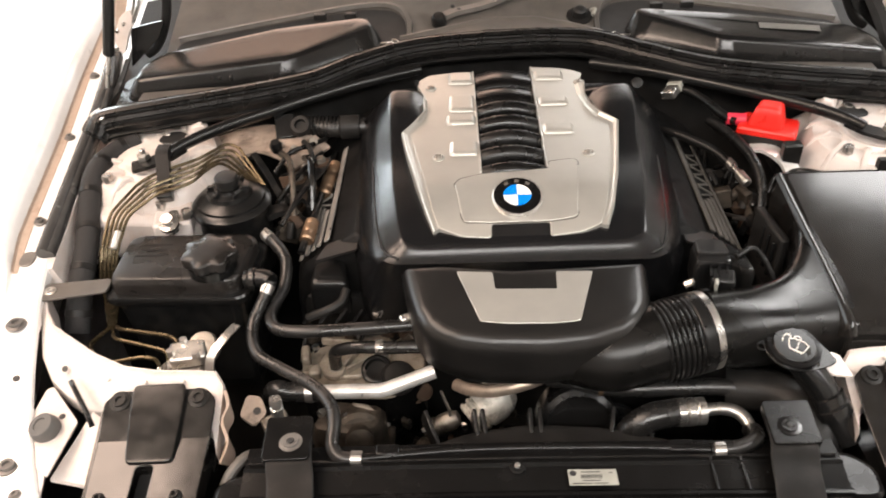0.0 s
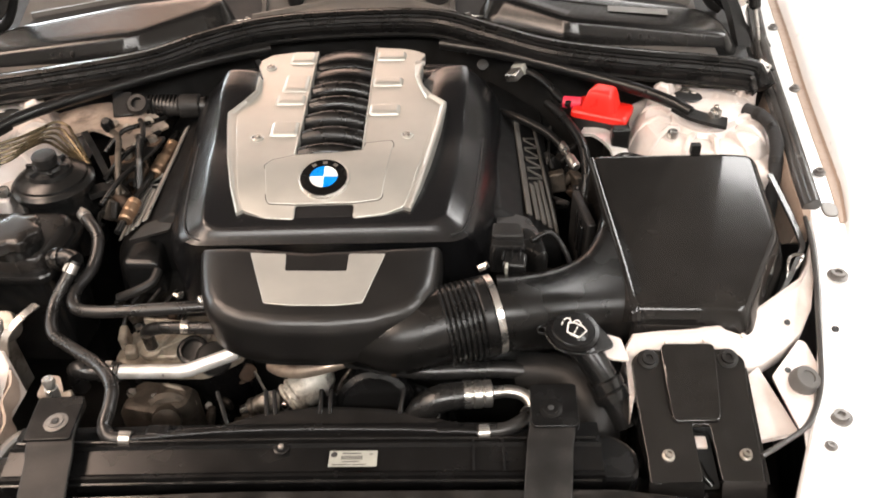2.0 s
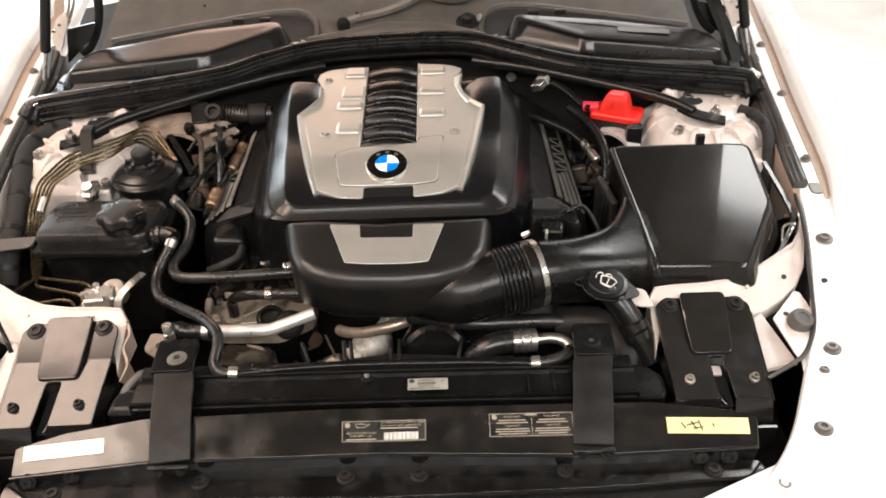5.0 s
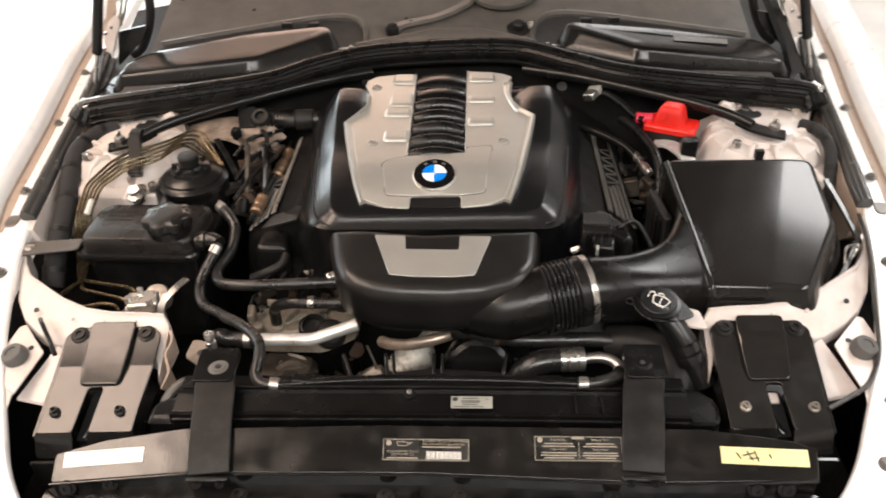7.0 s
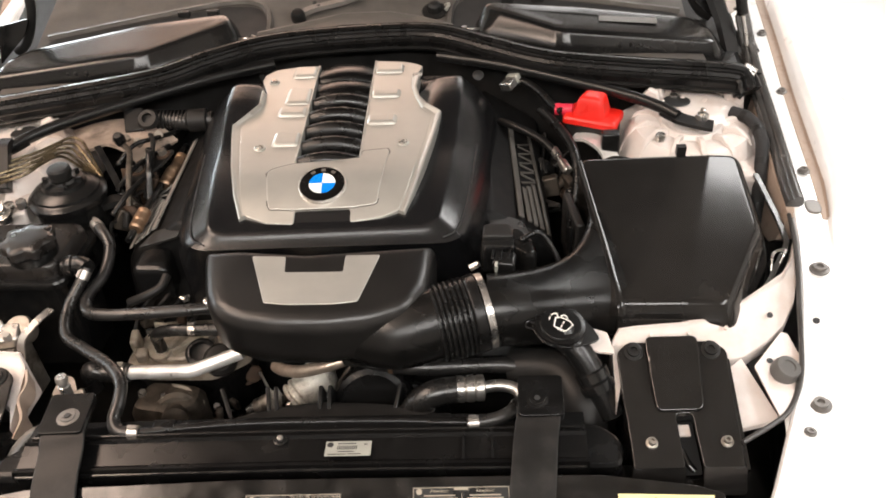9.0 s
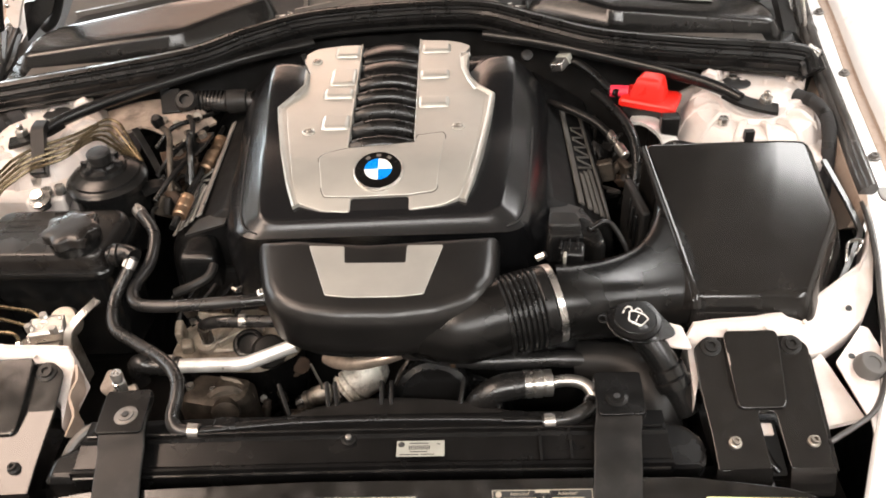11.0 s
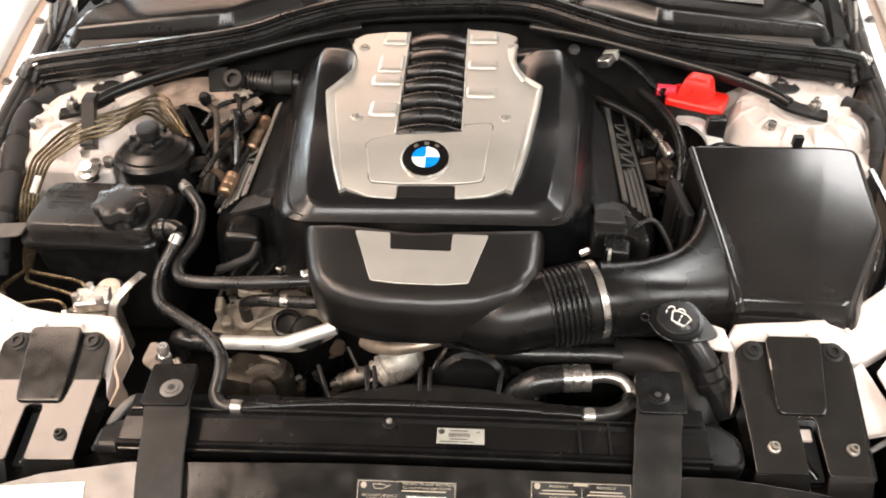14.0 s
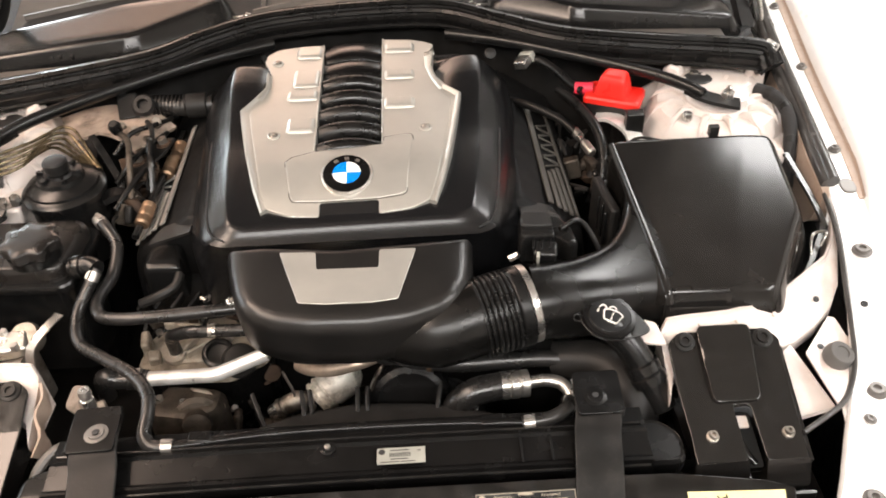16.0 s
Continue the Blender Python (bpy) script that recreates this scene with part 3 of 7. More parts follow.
    part("tower_skirt", loft([[(s * x, y, z) for x, y, z in r] for r in (
        [(0.475, 1.30, 0.8), (0.475, 1.10, 0.78), (0.48, 1.10, 0.735), (0.48, 1.30, 0.735)],
        [(0.56, 1.33, 0.825), (0.56, 1.06, 0.81), (0.56, 1.06, 0.735), (0.56, 1.33, 0.735)],
        [(0.66, 1.34, 0.835), (0.66, 1.06, 0.815), (0.66, 1.06, 0.735), (0.66, 1.34, 0.735)],
        [(0.705, 1.32, 0.825), (0.705, 1.07, 0.80), (0.705, 1.07, 0.735), (0.705, 1.32, 0.735)])]), WHITE_IN, body, bevel=0.012)
    part("wheel_house", box(min(s * 0.47, s * 0.70), max(s * 0.47, s * 0.70), 1.07, 1.36, 0.42, 0.735), BLACK_DULL, body, "dark lower wheel house")
    # side wall of the bay under the fender
    part("side_wall", loft([[(s * x, y, z), (s * (x + 0.012), y, z), (s * (x + 0.012), y, low), (s * (x - 0.012), y, low)] for x, y, z, low in ((0.694, 0.955, 0.806, 0.765), (0.694, 0.975, 0.812, 0.745), (0.695, 1.03, 0.820, 0.73), (0.702, 1.1, 0.830, 0.725), (0.722, 1.2, 0.838, 0.72), (0.738, 1.34, 0.845, 0.72))]), TAN if s > 0 else WHITE_IN, body, "brown-stained side of the bay" if s > 0 else "white painted side of the bay")
    # dark wheel arch liner under the fender
    part("arch_liner", loft([[(s * x, y, 0.40), (s * x, y, z), (s * (x + 0.02), y, z), (s * (x + 0.02), y, 0.40)] for x, y, z in ((0.52, 0.40, 0.62), (0.60, 0.50, 0.64), (0.645, 0.60, 0.66), (0.68, 0.72, 0.68), (0.715, 0.90, 0.70), (0.735, 1.10, 0.72), (0.75, 1.40, 0.74))]), BLACK_DULL, body, "dark wheel arch liner")
    part("wall_hole", turned(pose(s * 0.692, 1.01, 0.79, 0, -s * 80, 0), [(0.004, 0), (0.004, 0.0015), (0.002, 0.002)], 10), INK_SHADE, body)
lean = False
# closing panels low in the bay
part("bay_floor", box(-0.72, 0.72, 0.36, 1.45, 0.0, 0.42), BLACK_DULL, body, "dark underbody below the engine")
part("firewall", loft([[(x, y, 0.42), (x, y, 0.872), (x, y + 0.012, 0.872), (x, y + 0.012, 0.42)] for x, y in ((-0.74, 1.285), (-0.5, 1.335), (-0.36, 1.365), (-0.27, 1.42), (-0.17, 1.48), (0, 1.505), (0.17, 1.495), (0.27, 1.425), (0.36, 1.375), (0.5, 1.345), (0.74, 1.30))]), BLACK_DULL, body, "dark bulkhead behind the engine")
# dark slabs added to paint the shade down in the lamp recesses
part("lamp_recess", box(0.40, 0.60, 0.50, 0.66, 0.55, 0.60), BLACK_DULL, body)
part("lamp_recess", box(-0.60, -0.40, 0.50, 0.66, 0.55, 0.60), BLACK_DULL, body)
part("nose_frame", box(-0.6, 0.6, 0.33, 0.36, 0.4, 0.69), BLACK_DULL, body)

# open hood: dark liner inside a white frame, leaning up from the rear hinges
hood = thing("hood", (0, 1.66, 1.0), "open white hood with a dark padded liner", "hood")


def hood_panel(outline, z0, z1, r):
    bm = shell(outline, [(0, z0), (0, z1 - 0.004), (0.004, z1)], r)
    bmesh.ops.transform(bm, matrix=pose(0, 1.72, 1.22, -64, 0, 0), verts=bm.verts)
    return bm


part("outer_panel", hood_panel([(-0.8, 0), (0.8, 0), (0.76, -0.7), (0.66, -1.2), (-0.66, -1.2), (-0.76, -0.7)], 0.0, 0.02, 0.1), WHITE, hood)
part("liner", hood_panel([(-0.795, -0.005), (0.795, -0.005), (0.755, -0.7), (0.655, -1.195), (-0.655, -1.195), (-0.755, -0.7)], -0.02, -0.003, 0.1), FOAM, hood, "dark felt hood liner")

def rounded2(pts):
    return [(p.x, p.y) for p in rounded(pts, 0.006, 3)]


for s in (1, -1):
    lean = s < 0
    strut = thing("gas_strut", (s * 0.757, 1.417, 0.849), "black gas strut with a polished rod holding the hood", "strut", "hood struts")
    a, b, c2 = (s * 0.750, 1.408, 0.853), (s * 0.734, 1.432, 0.924), (s * 0.625, 1.58, 1.48)
    part("rod", tube([a, b], 0.0042, 12), STEEL, strut, "polished steel rod")
    part("cylinder", turned(along(b, c2), [(0.006, 0), (0.0095, 0.003), (0.0105, 0.005), (0.0105, 0.585), (0.006, 0.59)], 16), BLACK, strut)
    part("ball_socket", turned(pose(*a), [(0.004, -0.01), (0.011, -0.006), (0.011, 0.006), (0.004, 0.01)], 12), BLACK_DULL, strut)

    def upright(outline, y0, y1, slope=0.0):
        return loft([[(s * x, y + slope * (z - 0.9), z) for x, z in outline] for y in (y0, y1)])
    hinge = part("hinge", upright(rounded2([(0.739, 0.935), (0.722, 0.972), (0.702, 0.986), (0.694, 0.968), (0.708, 0.944), (0.722, 0.908), (0.733, 0.912)]), 1.474, 1.486, 0.3), WHITE_IN, hood, "chipped cream hinge casting", bevel=0.002)
    part("hinge_arm", sweep([(s * 0.708, 1.500, 0.955), (s * 0.692, 1.512, 1.01), (s * 0.675, 1.56, 1.16), (s * 0.665, 1.60, 1.34)], [(-0.006, -0.003), (0.006, -0.003), (0.006, 0.003), (-0.006, 0.003)], 4), STEEL, hinge, "bright hinge arm")
    part("hinge_arm", sweep([(s * 0.696, 1.492, 0.965), (s * 0.676, 1.505, 1.015), (s * 0.65, 1.56, 1.16), (s * 0.64, 1.60, 1.34)], [(-0.004, -0.003), (0.004, -0.003), (0.004, 0.003), (-0.004, 0.003)], 4), STEEL, hinge, "bright hinge arm")
    part("side_sheet", upright([(0.752, 0.925), (0.730, 0.945), (0.698, 1.05), (0.718, 1.06)], 1.512, 1.516, 0.3), TAN, hinge, "tan painted hinge sheet")
    part("hinge_plate", upright(rounded2([(0.712, 0.945), (0.645, 0.957), (0.662, 0.925), (0.688, 0.903), (0.724, 0.872)]), 1.500, 1.506, 0.2), BLACK, hinge, "black hinge plate", bevel=0.001)
    part("hose_loop", tube([(s * 0.700, 1.525, 0.885), (s * 0.678, 1.527, 0.900), (s * 0.652, 1.527, 0.943), (s * 0.638, 1.53, 0.995), (s * 0.64, 1.55, 1.08), (s * 0.65, 1.60, 1.25)], 0.0095, 12), BLACK_DULL, hinge, "black hose beside the hinge")
    for p, q, r, w in (((0.734, 1.452, 0.918), (0.752, 1.415, 0.853), (0.762, 1.39, 0.845), 0.009), ((0.712, 1.460, 0.905), (0.730, 1.425, 0.866), (0.742, 1.40, 0.852), 0.006), ((0.752, 1.44, 0.885), (0.765, 1.405, 0.858), (0.772, 1.37, 0.850), 0.006)):
        part("sheet_blade", sweep([(s * v[0], v[1], v[2]) for v in (p, q, r)], [(-w, -0.0012), (w, -0.0022), (w, 0.001), (-w, 0.002)], 4), STRIP, hinge, "grey folded sheet under the hinge")
    if s > 0:
        part("hinge_boot", sweep([(0.716, 1.405, 0.860), (0.706, 1.455, 0.905), (0.684, 1.50, 0.955), (0.655, 1.55, 1.02), (0.64, 1.60, 1.12)], [(-0.014, -0.006), (0.012, -0.006), (0.014, 0.004), (-0.010, 0.006)], 5), BLACK_DULL, hinge, "black rubber boot beside the hinge")
    for p in ((0.722, 1.462, 0.955), (0.708, 1.464, 0.968), (0.728, 1.452, 0.925)):
        part("hinge_bolt", hexagon(pose(s * p[0], p[1] + 0.012, p[2], 80), 0.0038, 0.006), STEEL, hinge)

lean = False
# ---- cowl ----


SEAL = [(-0.712, 1.212, 0.868), (-0.704, 1.226, 0.880), (-0.688, 1.236, 0.886), (-0.60, 1.260, 0.889), (-0.5, 1.289, 0.89), (-0.36, 1.337, 0.892), (-0.28, 1.403, 0.893), (-0.17, 1.467, 0.893), (0, 1.49, 0.894), (0.155, 1.481, 0.894),
        (0.262, 1.413, 0.893), (0.365, 1.346, 0.892), (0.51, 1.305, 0.89), (0.60, 1.287, 0.889), (0.682, 1.268, 0.887), (0.698, 1.258, 0.880), (0.705, 1.243, 0.866)]


def cowl_z(x, y):
    return 0.885 + 0.3 * max(0, y - 1.49) - 0.02 * max(0, 1.45 - y)


def seal_y(x):
    for p, q in zip(SEAL, SEAL[1:]):
        if p[0] <= x <= q[0]:
            return p[1] + (q[1] - p[1]) * (x - p[0]) / (q[0] - p[0])
    return 1.235


rows = []
for j in range(11):
    row = []
    for i in range(41):
        x = -0.66 + 1.31 * i / 40
        y0 = seal_y(x) + 0.046
        y = y0 + (1.70 - y0) * j / 10
        row.append((x, y, cowl_z(x, y)))
    rows.append(row)
back = [[(x, y, z - 0.012) for x, y, z in r] for r in rows]
cowl = part("cowl_panel", loft([r + list(reversed(q)) for r, q in zip(rows, back)]), COWL, body, "dusty grey plastic cowl panel")
part("cowl_lip", sweep([(-0.64, 1.70, 0.948), (0, 1.705, 0.95), (0.64, 1.70, 0.948)], [(-0.008, -0.02), (0.008, -0.02), (0.008, 0.004), (-0.008, 0.004)], 4), COWL, cowl)
for x, y in ((-0.632, 1.685), (-0.453, 1.644), (-0.276, 1.621), (-0.098, 1.603), (0.258, 1.625), (0.435, 1.66)):
    part("clip_hole", turned(pose(x, y, cowl_z(x, y) + 0.0005, 17), [(0.0045, 0), (0.0045, 0.0015), (0.002, 0.002)], 12), INK_SHADE, cowl)
part("cap_disc", turned(pose(0.122, 1.69, 0.958, 17), [(0.085, 0), (0.085, 0.010), (0.078, 0.014), (0.01, 0.016)], 40), COWL, cowl, "round dusty grey cover")
part("wiper_arm", sweep([(-0.125, 1.553, 0.915), (-0.095, 1.571, 0.92), (-0.03, 1.592, 0.926), (0.03, 1.63, 0.938), (0.06, 1.67, 0.95)], [(-0.012, -0.004), (0.012, -0.004), (0.010, 0.004), (-0.010, 0.004)], 5), COWL, cowl, "grey wiper linkage arm")
part("arm_hole", turned(pose(-0.085, 1.5745, 0.925), [(0.004, 0), (0.004, 0.0012), (0.002, 0.0015)], 10), INK_SHADE, cowl)
part("pivot", turned(pose(-0.125, 1.553, 0.905, 17), [(0.015, 0), (0.015, 0.014), (0.011, 0.02), (0.004, 0.021)], 18), BLACK_DULL, cowl)
part("pivot", turned(pose(0.153, 1.562, 0.905, 17), [(0.026, 0), (0.026, 0.004), (0.014, 0.005), (0.013, 0.018), (0.009, 0.022), (0.004, 0.023)], 18), BLACK_DULL, cowl)
part("pivot_tube", tube([(0.176, 1.567, 0.916), (0.182, 1.555, 0.922), (0.176, 1.543, 0.916)], 0.004, 8), GREY_LABEL, cowl, "pale bent tube")
part("arch_cover", loft([[(x, y - 0.035, 0.893), (x, y - 0.034, 0.906), (x, y - 0.008, z - 0.006), (x, y, z), (x, y + 0.006, z), (x, y + 0.008, 0.885)] for x, y, z in
     ((-0.20, 1.492, 0.906), (-0.126, 1.515, 0.910), (-0.032, 1.548, 0.915), (0.063, 1.547, 0.915), (0.124, 1.523, 0.912), (0.19, 1.49, 0.906))]), COWL, cowl, "dusty arched cover strip")
for s in (1, -1):
    # black plate on the cowl paints the shade of the opening
    part("recess", plate(mirror_x([(0.185, 1.50), (0.19, 1.56), (0.215, 1.595), (0.28, 1.60), (0.45, 1.565), (0.64, 1.52), (0.64, 1.40), (0.35, 1.44)], s), 0.002, lambda x, y: cowl_z(x, y) + 0.002, 0.02), INK_SHADE, cowl, "black plate for the shaded opening round the filter housing")
    part("recess_rim", sweep(mirror_x([(0.182, 1.495, 0.893), (0.187, 1.56, 0.912), (0.214, 1.602, 0.924), (0.285, 1.608, 0.926), (0.45, 1.573, 0.915), (0.64, 1.528, 0.90)], s), [(-0.006, -0.004), (0.006, -0.004), (0.004, 0.004), (-0.004, 0.004)], 5), COWL, cowl)

for s in (1, -1):
    part("corner_tray", loft([[(s * x, y, z), (s * x, y, z - 0.01), (s * 0.752, y, z - 0.03), (s * 0.752, y, z - 0.02)] for x, y, z in ((0.60, 1.285, 0.868), (0.62, 1.40, 0.868), (0.625, 1.52, 0.885), (0.63, 1.70, 0.935))]), BLACK_DULL, cowl, "dark corner tray under the hinge")

seal = thing("cowl_seal", (0, 1.4, 0.87), "long ribbed black rubber seal across the cowl", "seal")
sh = [(0.022, -0.018), (0.024, -0.008), (0.018, -0.005), (0.017, -0.001), (0.021, 0.003), (0.017, 0.008), (0.011, 0.009), (0.010, 0.012), (0.013, 0.016), (0.006, 0.020), (-0.002, 0.019), (-0.006, 0.014), (-0.012, 0.016), (-0.018, 0.012), (-0.02, -0.018)]
part("profile", sweep(SEAL, sh, 6), RUBBER, seal)
part("lower_lip", sweep([(x, y - 0.012, z - 0.022) for x, y, z in SEAL[1:-1]], [(0.012, -0.005), (0.014, 0.0), (0.006, 0.006), (-0.012, 0.006), (-0.012, -0.005)], 6), BLACK, seal, "shiny black retaining lip")
for s in (1, -1):
    part("end_clip", posed_box(pose(s * 0.704, 1.245 + s * 0.017, 0.895, 20, s * 25, s * -25), 0.024, 0.026, 0.005), STEEL, seal, "bright end clip", bevel=0.003)


def cabin_filter(s):
    t = thing("cabin_filter_housing", (s * 0.45, 1.42, 0.87), "satin black plastic cabin filter housing", "filter housing", "cabin filter housings")
    d = 0.013 * s
    # foot and crest of the lid: the top falls away to its outer front corner
    foot = [(0.688, 1.343 + d, 0.880), (0.400, 1.374 + d, 0.889), (0.240, 1.452 + d, 0.890), (0.228, 1.500 + d, 0.892), (0.250, 1.556, 0.90), (0.42, 1.535, 0.90), (0.675, 1.472, 0.89), (0.708, 1.40 + d, 0.880)]
    crest = [(0.672, 1.352 + d), (0.393, 1.392 + d), (0.272, 1.484 + d), (0.252, 1.512 + d), (0.268, 1.540), (0.43, 1.508), (0.640, 1.446 + d), (0.668, 1.408 + d)]

    def top_z(x, y):
        u, v = abs(x) - 0.46, y - d - 1.45
        return 0.9245 - 0.03 * u + 0.066 * v - 0.35 * v * v - 0.06 * u * u

    def ring(f, lift=0.0, shrink=0.0):
        top = inset(crest, shrink) if shrink else crest
        res = []
        for i, p in enumerate(rounded(top, 0.016 - shrink * 0.3, 6)):
            q = list(rounded([a[:2] for a in foot], 0.02, 6))[i]
            x, y = q[0] + (p[0] - q[0]) * f, q[1] + (p[1] - q[1]) * f
            low = 0.8885 - 0.07 * max(0, x - 0.40)
            res.append((x * s, y, low + (top_z(p[0], p[1]) - low) * f + lift))
        return res
    rings = [ring(0.0, -0.02), ring(0.0), ring(0.45), ring(0.70, -0.0005), ring(0.84, -0.0012), ring(0.93, -0.0018), ring(1.0, -0.0028)]
    for shrink, lift in ((0.004, -0.0012), (0.009, -0.0003), (0.015, 0.0), (0.024, 0.0), (0.034, 0.0)):
        rings.append(ring(1.0, lift, shrink))
    part("lid", loft(rings), FILTER, t, sharp=70)
    tray = mirror_x([(0.703, 1.285 + d * 0.8), (0.60, 1.300 + d * 0.8), (0.50, 1.325 + d * 0.5), (0.37, 1.368), (0.27, 1.44), (0.216, 1.485), (0.216, 1.51), (0.245, 1.562), (0.42, 1.546), (0.67, 1.49), (0.722, 1.42)], s)
    part("base_flange", plate(tray, 0.004, lambda x, y: 0.8885 - 0.07 * max(0, abs(x) - 0.40), 0.012), DEEP, t, "black base tray")
    for x, y in ((0.50, 1.300), (0.52, 1.293), (0.535, 1.287)):
        part("latch", posed_box(pose(s * x, 1.372 + d, 0.892, 20, 0, 4 * s), 0.006, 0.008, 0.020), BLACK_DULL, t, bevel=0.002)
    part("spring_clip", tube(mirror_x([(0.24, 1.49, 0.895), (0.222, 1.475, 0.902), (0.205, 1.486, 0.9), (0.215, 1.505, 0.895)], s), 0.0025, 8), STEEL, t, "bent bright clip")
    for x in (0.30, 0.36):
        part("hook", posed_box(pose(s * x, 1.558, 0.925), 0.025, 0.012, 0.012), BLACK_DULL, t, bevel=0.002)
    if s > 0:
        m = Matrix.Translation((0.522, 1.442, top_z(0.522, 1.442) + 0.0012)) @ pose(0, 0, 0, 4.0, 1.9, -8)
        part("sticker", bar(m, 0, 0, 0.108, 0.022), STICKER, t, "worn grey sticker")
    return t


cabin_filter(1)
cabin_filter(-1)

# ---- engine ----
engine = thing("engine", (0, 1.05, 0.45), "eight-cylinder engine block with cast aluminium front", "engine")
part("block", shell([(-0.30, 0.965), (0.05, 0.965), (0.08, 0.82), (0.30, 0.82), (0.33, 1.40), (-0.33, 1.40)], [(0, 0.42), (0, 0.66), (0.03, 0.70), (0.05, 0.71)], 0.03), BLACK_DULL, engine)
# near-black on a casting: the shade low in the bay is painted
part("timing_cover", shell([(-0.30, 0.755), (-0.20, 0.75), (-0.10, 0.775), (0.05, 0.775), (0.18, 0.76), (0.24, 0.78), (0.24, 0.86), (-0.30, 0.88)], [(0, 0.42), (0, 0.48), (0.008, 0.495), (0.02, 0.50)], 0.02), DEEP, engine, "cast aluminium timing cover, near black as painted shade")
for s in (1, -1):
    # valve cover that slopes outward
    rings = []
    for y, z0 in ((0.972, -0.05), (0.980, -0.016), (0.992, -0.002), (1.1, 0.006), (1.3, 0.012), (1.37, 0.01), (1.385, -0.01)):
        rings.append([(s * x, y, z + z0) for x, z in ((0.18, 0.79), (0.235, 0.812), (0.25, 0.812), (0.335, 0.755), (0.345, 0.745), (0.35, 0.71), (0.35, 0.6), (0.18, 0.6))])
    part("valve_cover", loft(rings), VALVE, engine, "black plastic valve cover with silver stripes", bevel=0.004)
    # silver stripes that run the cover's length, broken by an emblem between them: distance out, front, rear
    # light is painted in: the -x bank takes the lit copy
    tone = STRIPE_SHADED if s > 0 else STRIPE_LIT

    def on_cover(x, y, lift=0.0):
        return Vector((s * (x + lift * 0.56), y, 0.7805 - 0.6745 * (x - 0.309) + 0.026 * (y - 1.1) + lift * 0.83))

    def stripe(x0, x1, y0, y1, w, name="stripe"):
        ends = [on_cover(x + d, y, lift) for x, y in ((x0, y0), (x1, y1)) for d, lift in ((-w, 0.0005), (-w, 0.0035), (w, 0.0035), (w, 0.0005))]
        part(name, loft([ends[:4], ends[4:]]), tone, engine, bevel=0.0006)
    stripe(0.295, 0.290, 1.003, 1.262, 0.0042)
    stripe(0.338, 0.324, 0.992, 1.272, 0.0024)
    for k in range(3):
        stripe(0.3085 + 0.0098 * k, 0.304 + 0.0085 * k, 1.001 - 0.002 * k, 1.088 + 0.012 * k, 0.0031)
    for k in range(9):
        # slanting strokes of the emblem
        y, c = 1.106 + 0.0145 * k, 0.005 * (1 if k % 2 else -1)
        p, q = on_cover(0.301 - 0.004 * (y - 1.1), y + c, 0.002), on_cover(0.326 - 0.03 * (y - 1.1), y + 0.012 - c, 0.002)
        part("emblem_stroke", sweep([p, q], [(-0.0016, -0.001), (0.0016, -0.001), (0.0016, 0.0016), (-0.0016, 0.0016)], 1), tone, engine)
    part("coil_cover", shell(mirror_x([(0.256, 0.922), (0.318, 0.924), (0.316, 0.977), (0.266, 0.990)], s), [(0, 0.71), (0, 0.757), (0.002, 0.765), (0.006, 0.769), (0.012, 0.770)], 0.012), BLACK, engine, "small rounded black coil cover")
    part("coil_flap", plate(mirror_x([(0.245, 0.966), (0.308, 0.956), (0.294, 0.992), (0.246, 1.006)], s), 0.004, lambda x, y: 0.801 - 0.20 * (abs(x) - 0.24)), TANK, engine, "grey flat flap")
    part("coil_lead", tube(mirror_x([(0.262, 0.925, 0.755), (0.268, 0.905, 0.748), (0.29, 0.893, 0.742), (0.318, 0.892, 0.73)], s), 0.007, 10), BLACK_DULL, engine)
    part("cover_front", shell(mirror_x([(0.22, 0.892 if s > 0 else 0.958), (0.335, 0.894 if s > 0 else 0.958), (0.345, 0.99), (0.22, 0.99)], s), [(0, 0.60), (0, 0.690), (0.006, 0.705), (0.02, 0.712)], 0.02), BLACK_DULL, engine)
    for k in range(4):
        part("cover_fin", posed_box(pose(s * (0.245 + 0.025 * k), 0.905, 0.716, 8, 0, s * 25), 0.006, 0.03, 0.014), BLACK, engine, bevel=0.0015)
# water pump, pulleys, thermostat and fittings at the engine's front
# thermostat: a pale banded cap lying on its side
part("thermostat", turned(along((-0.080, 0.834, 0.560), (-0.016, 0.872, 0.598)), [(0.012, 0), (0.026, 0.001), (0.029, 0.004), (0.029, 0.007), (0.0255, 0.009), (0.0255, 0.012), (0.0295, 0.014), (0.030, 0.018), (0.027, 0.020), (0.027, 0.022), (0.031, 0.024), (0.0335, 0.045), (0.031, 0.062), (0.022, 0.076), (0.008, 0.083)], 30), CRUSTY, engine, "chalky banded thermostat housing")
part("thermostat_neck", tube([(-0.03, 0.868, 0.60), (-0.012, 0.862, 0.63), (0.0, 0.85, 0.655)], 0.016, 14), CRUSTY, engine)
part("pulley", turned(pose(0.11, 0.742, 0.60, 78, 0, 0), [(0.07, -0.02), (0.07, -0.012), (0.062, -0.008), (0.062, 0.008), (0.07, 0.012), (0.07, 0.02), (0.05, 0.022), (0.02, 0.008), (0.018, 0.03), (0.004, 0.032)], 36), BLACK, engine, "black ribbed belt pulley")
part("pump_lid", shell([(-0.348, 0.862), (-0.340, 0.915), (-0.312, 0.962), (-0.20, 0.964), (-0.145, 0.94), (-0.148, 0.88), (-0.20, 0.842), (-0.305, 0.845)], [(0, 0.604), (0, 0.619), (0.003, 0.626), (0.007, 0.628)], 0.014), CAST, engine, "flat dusty cast lid")
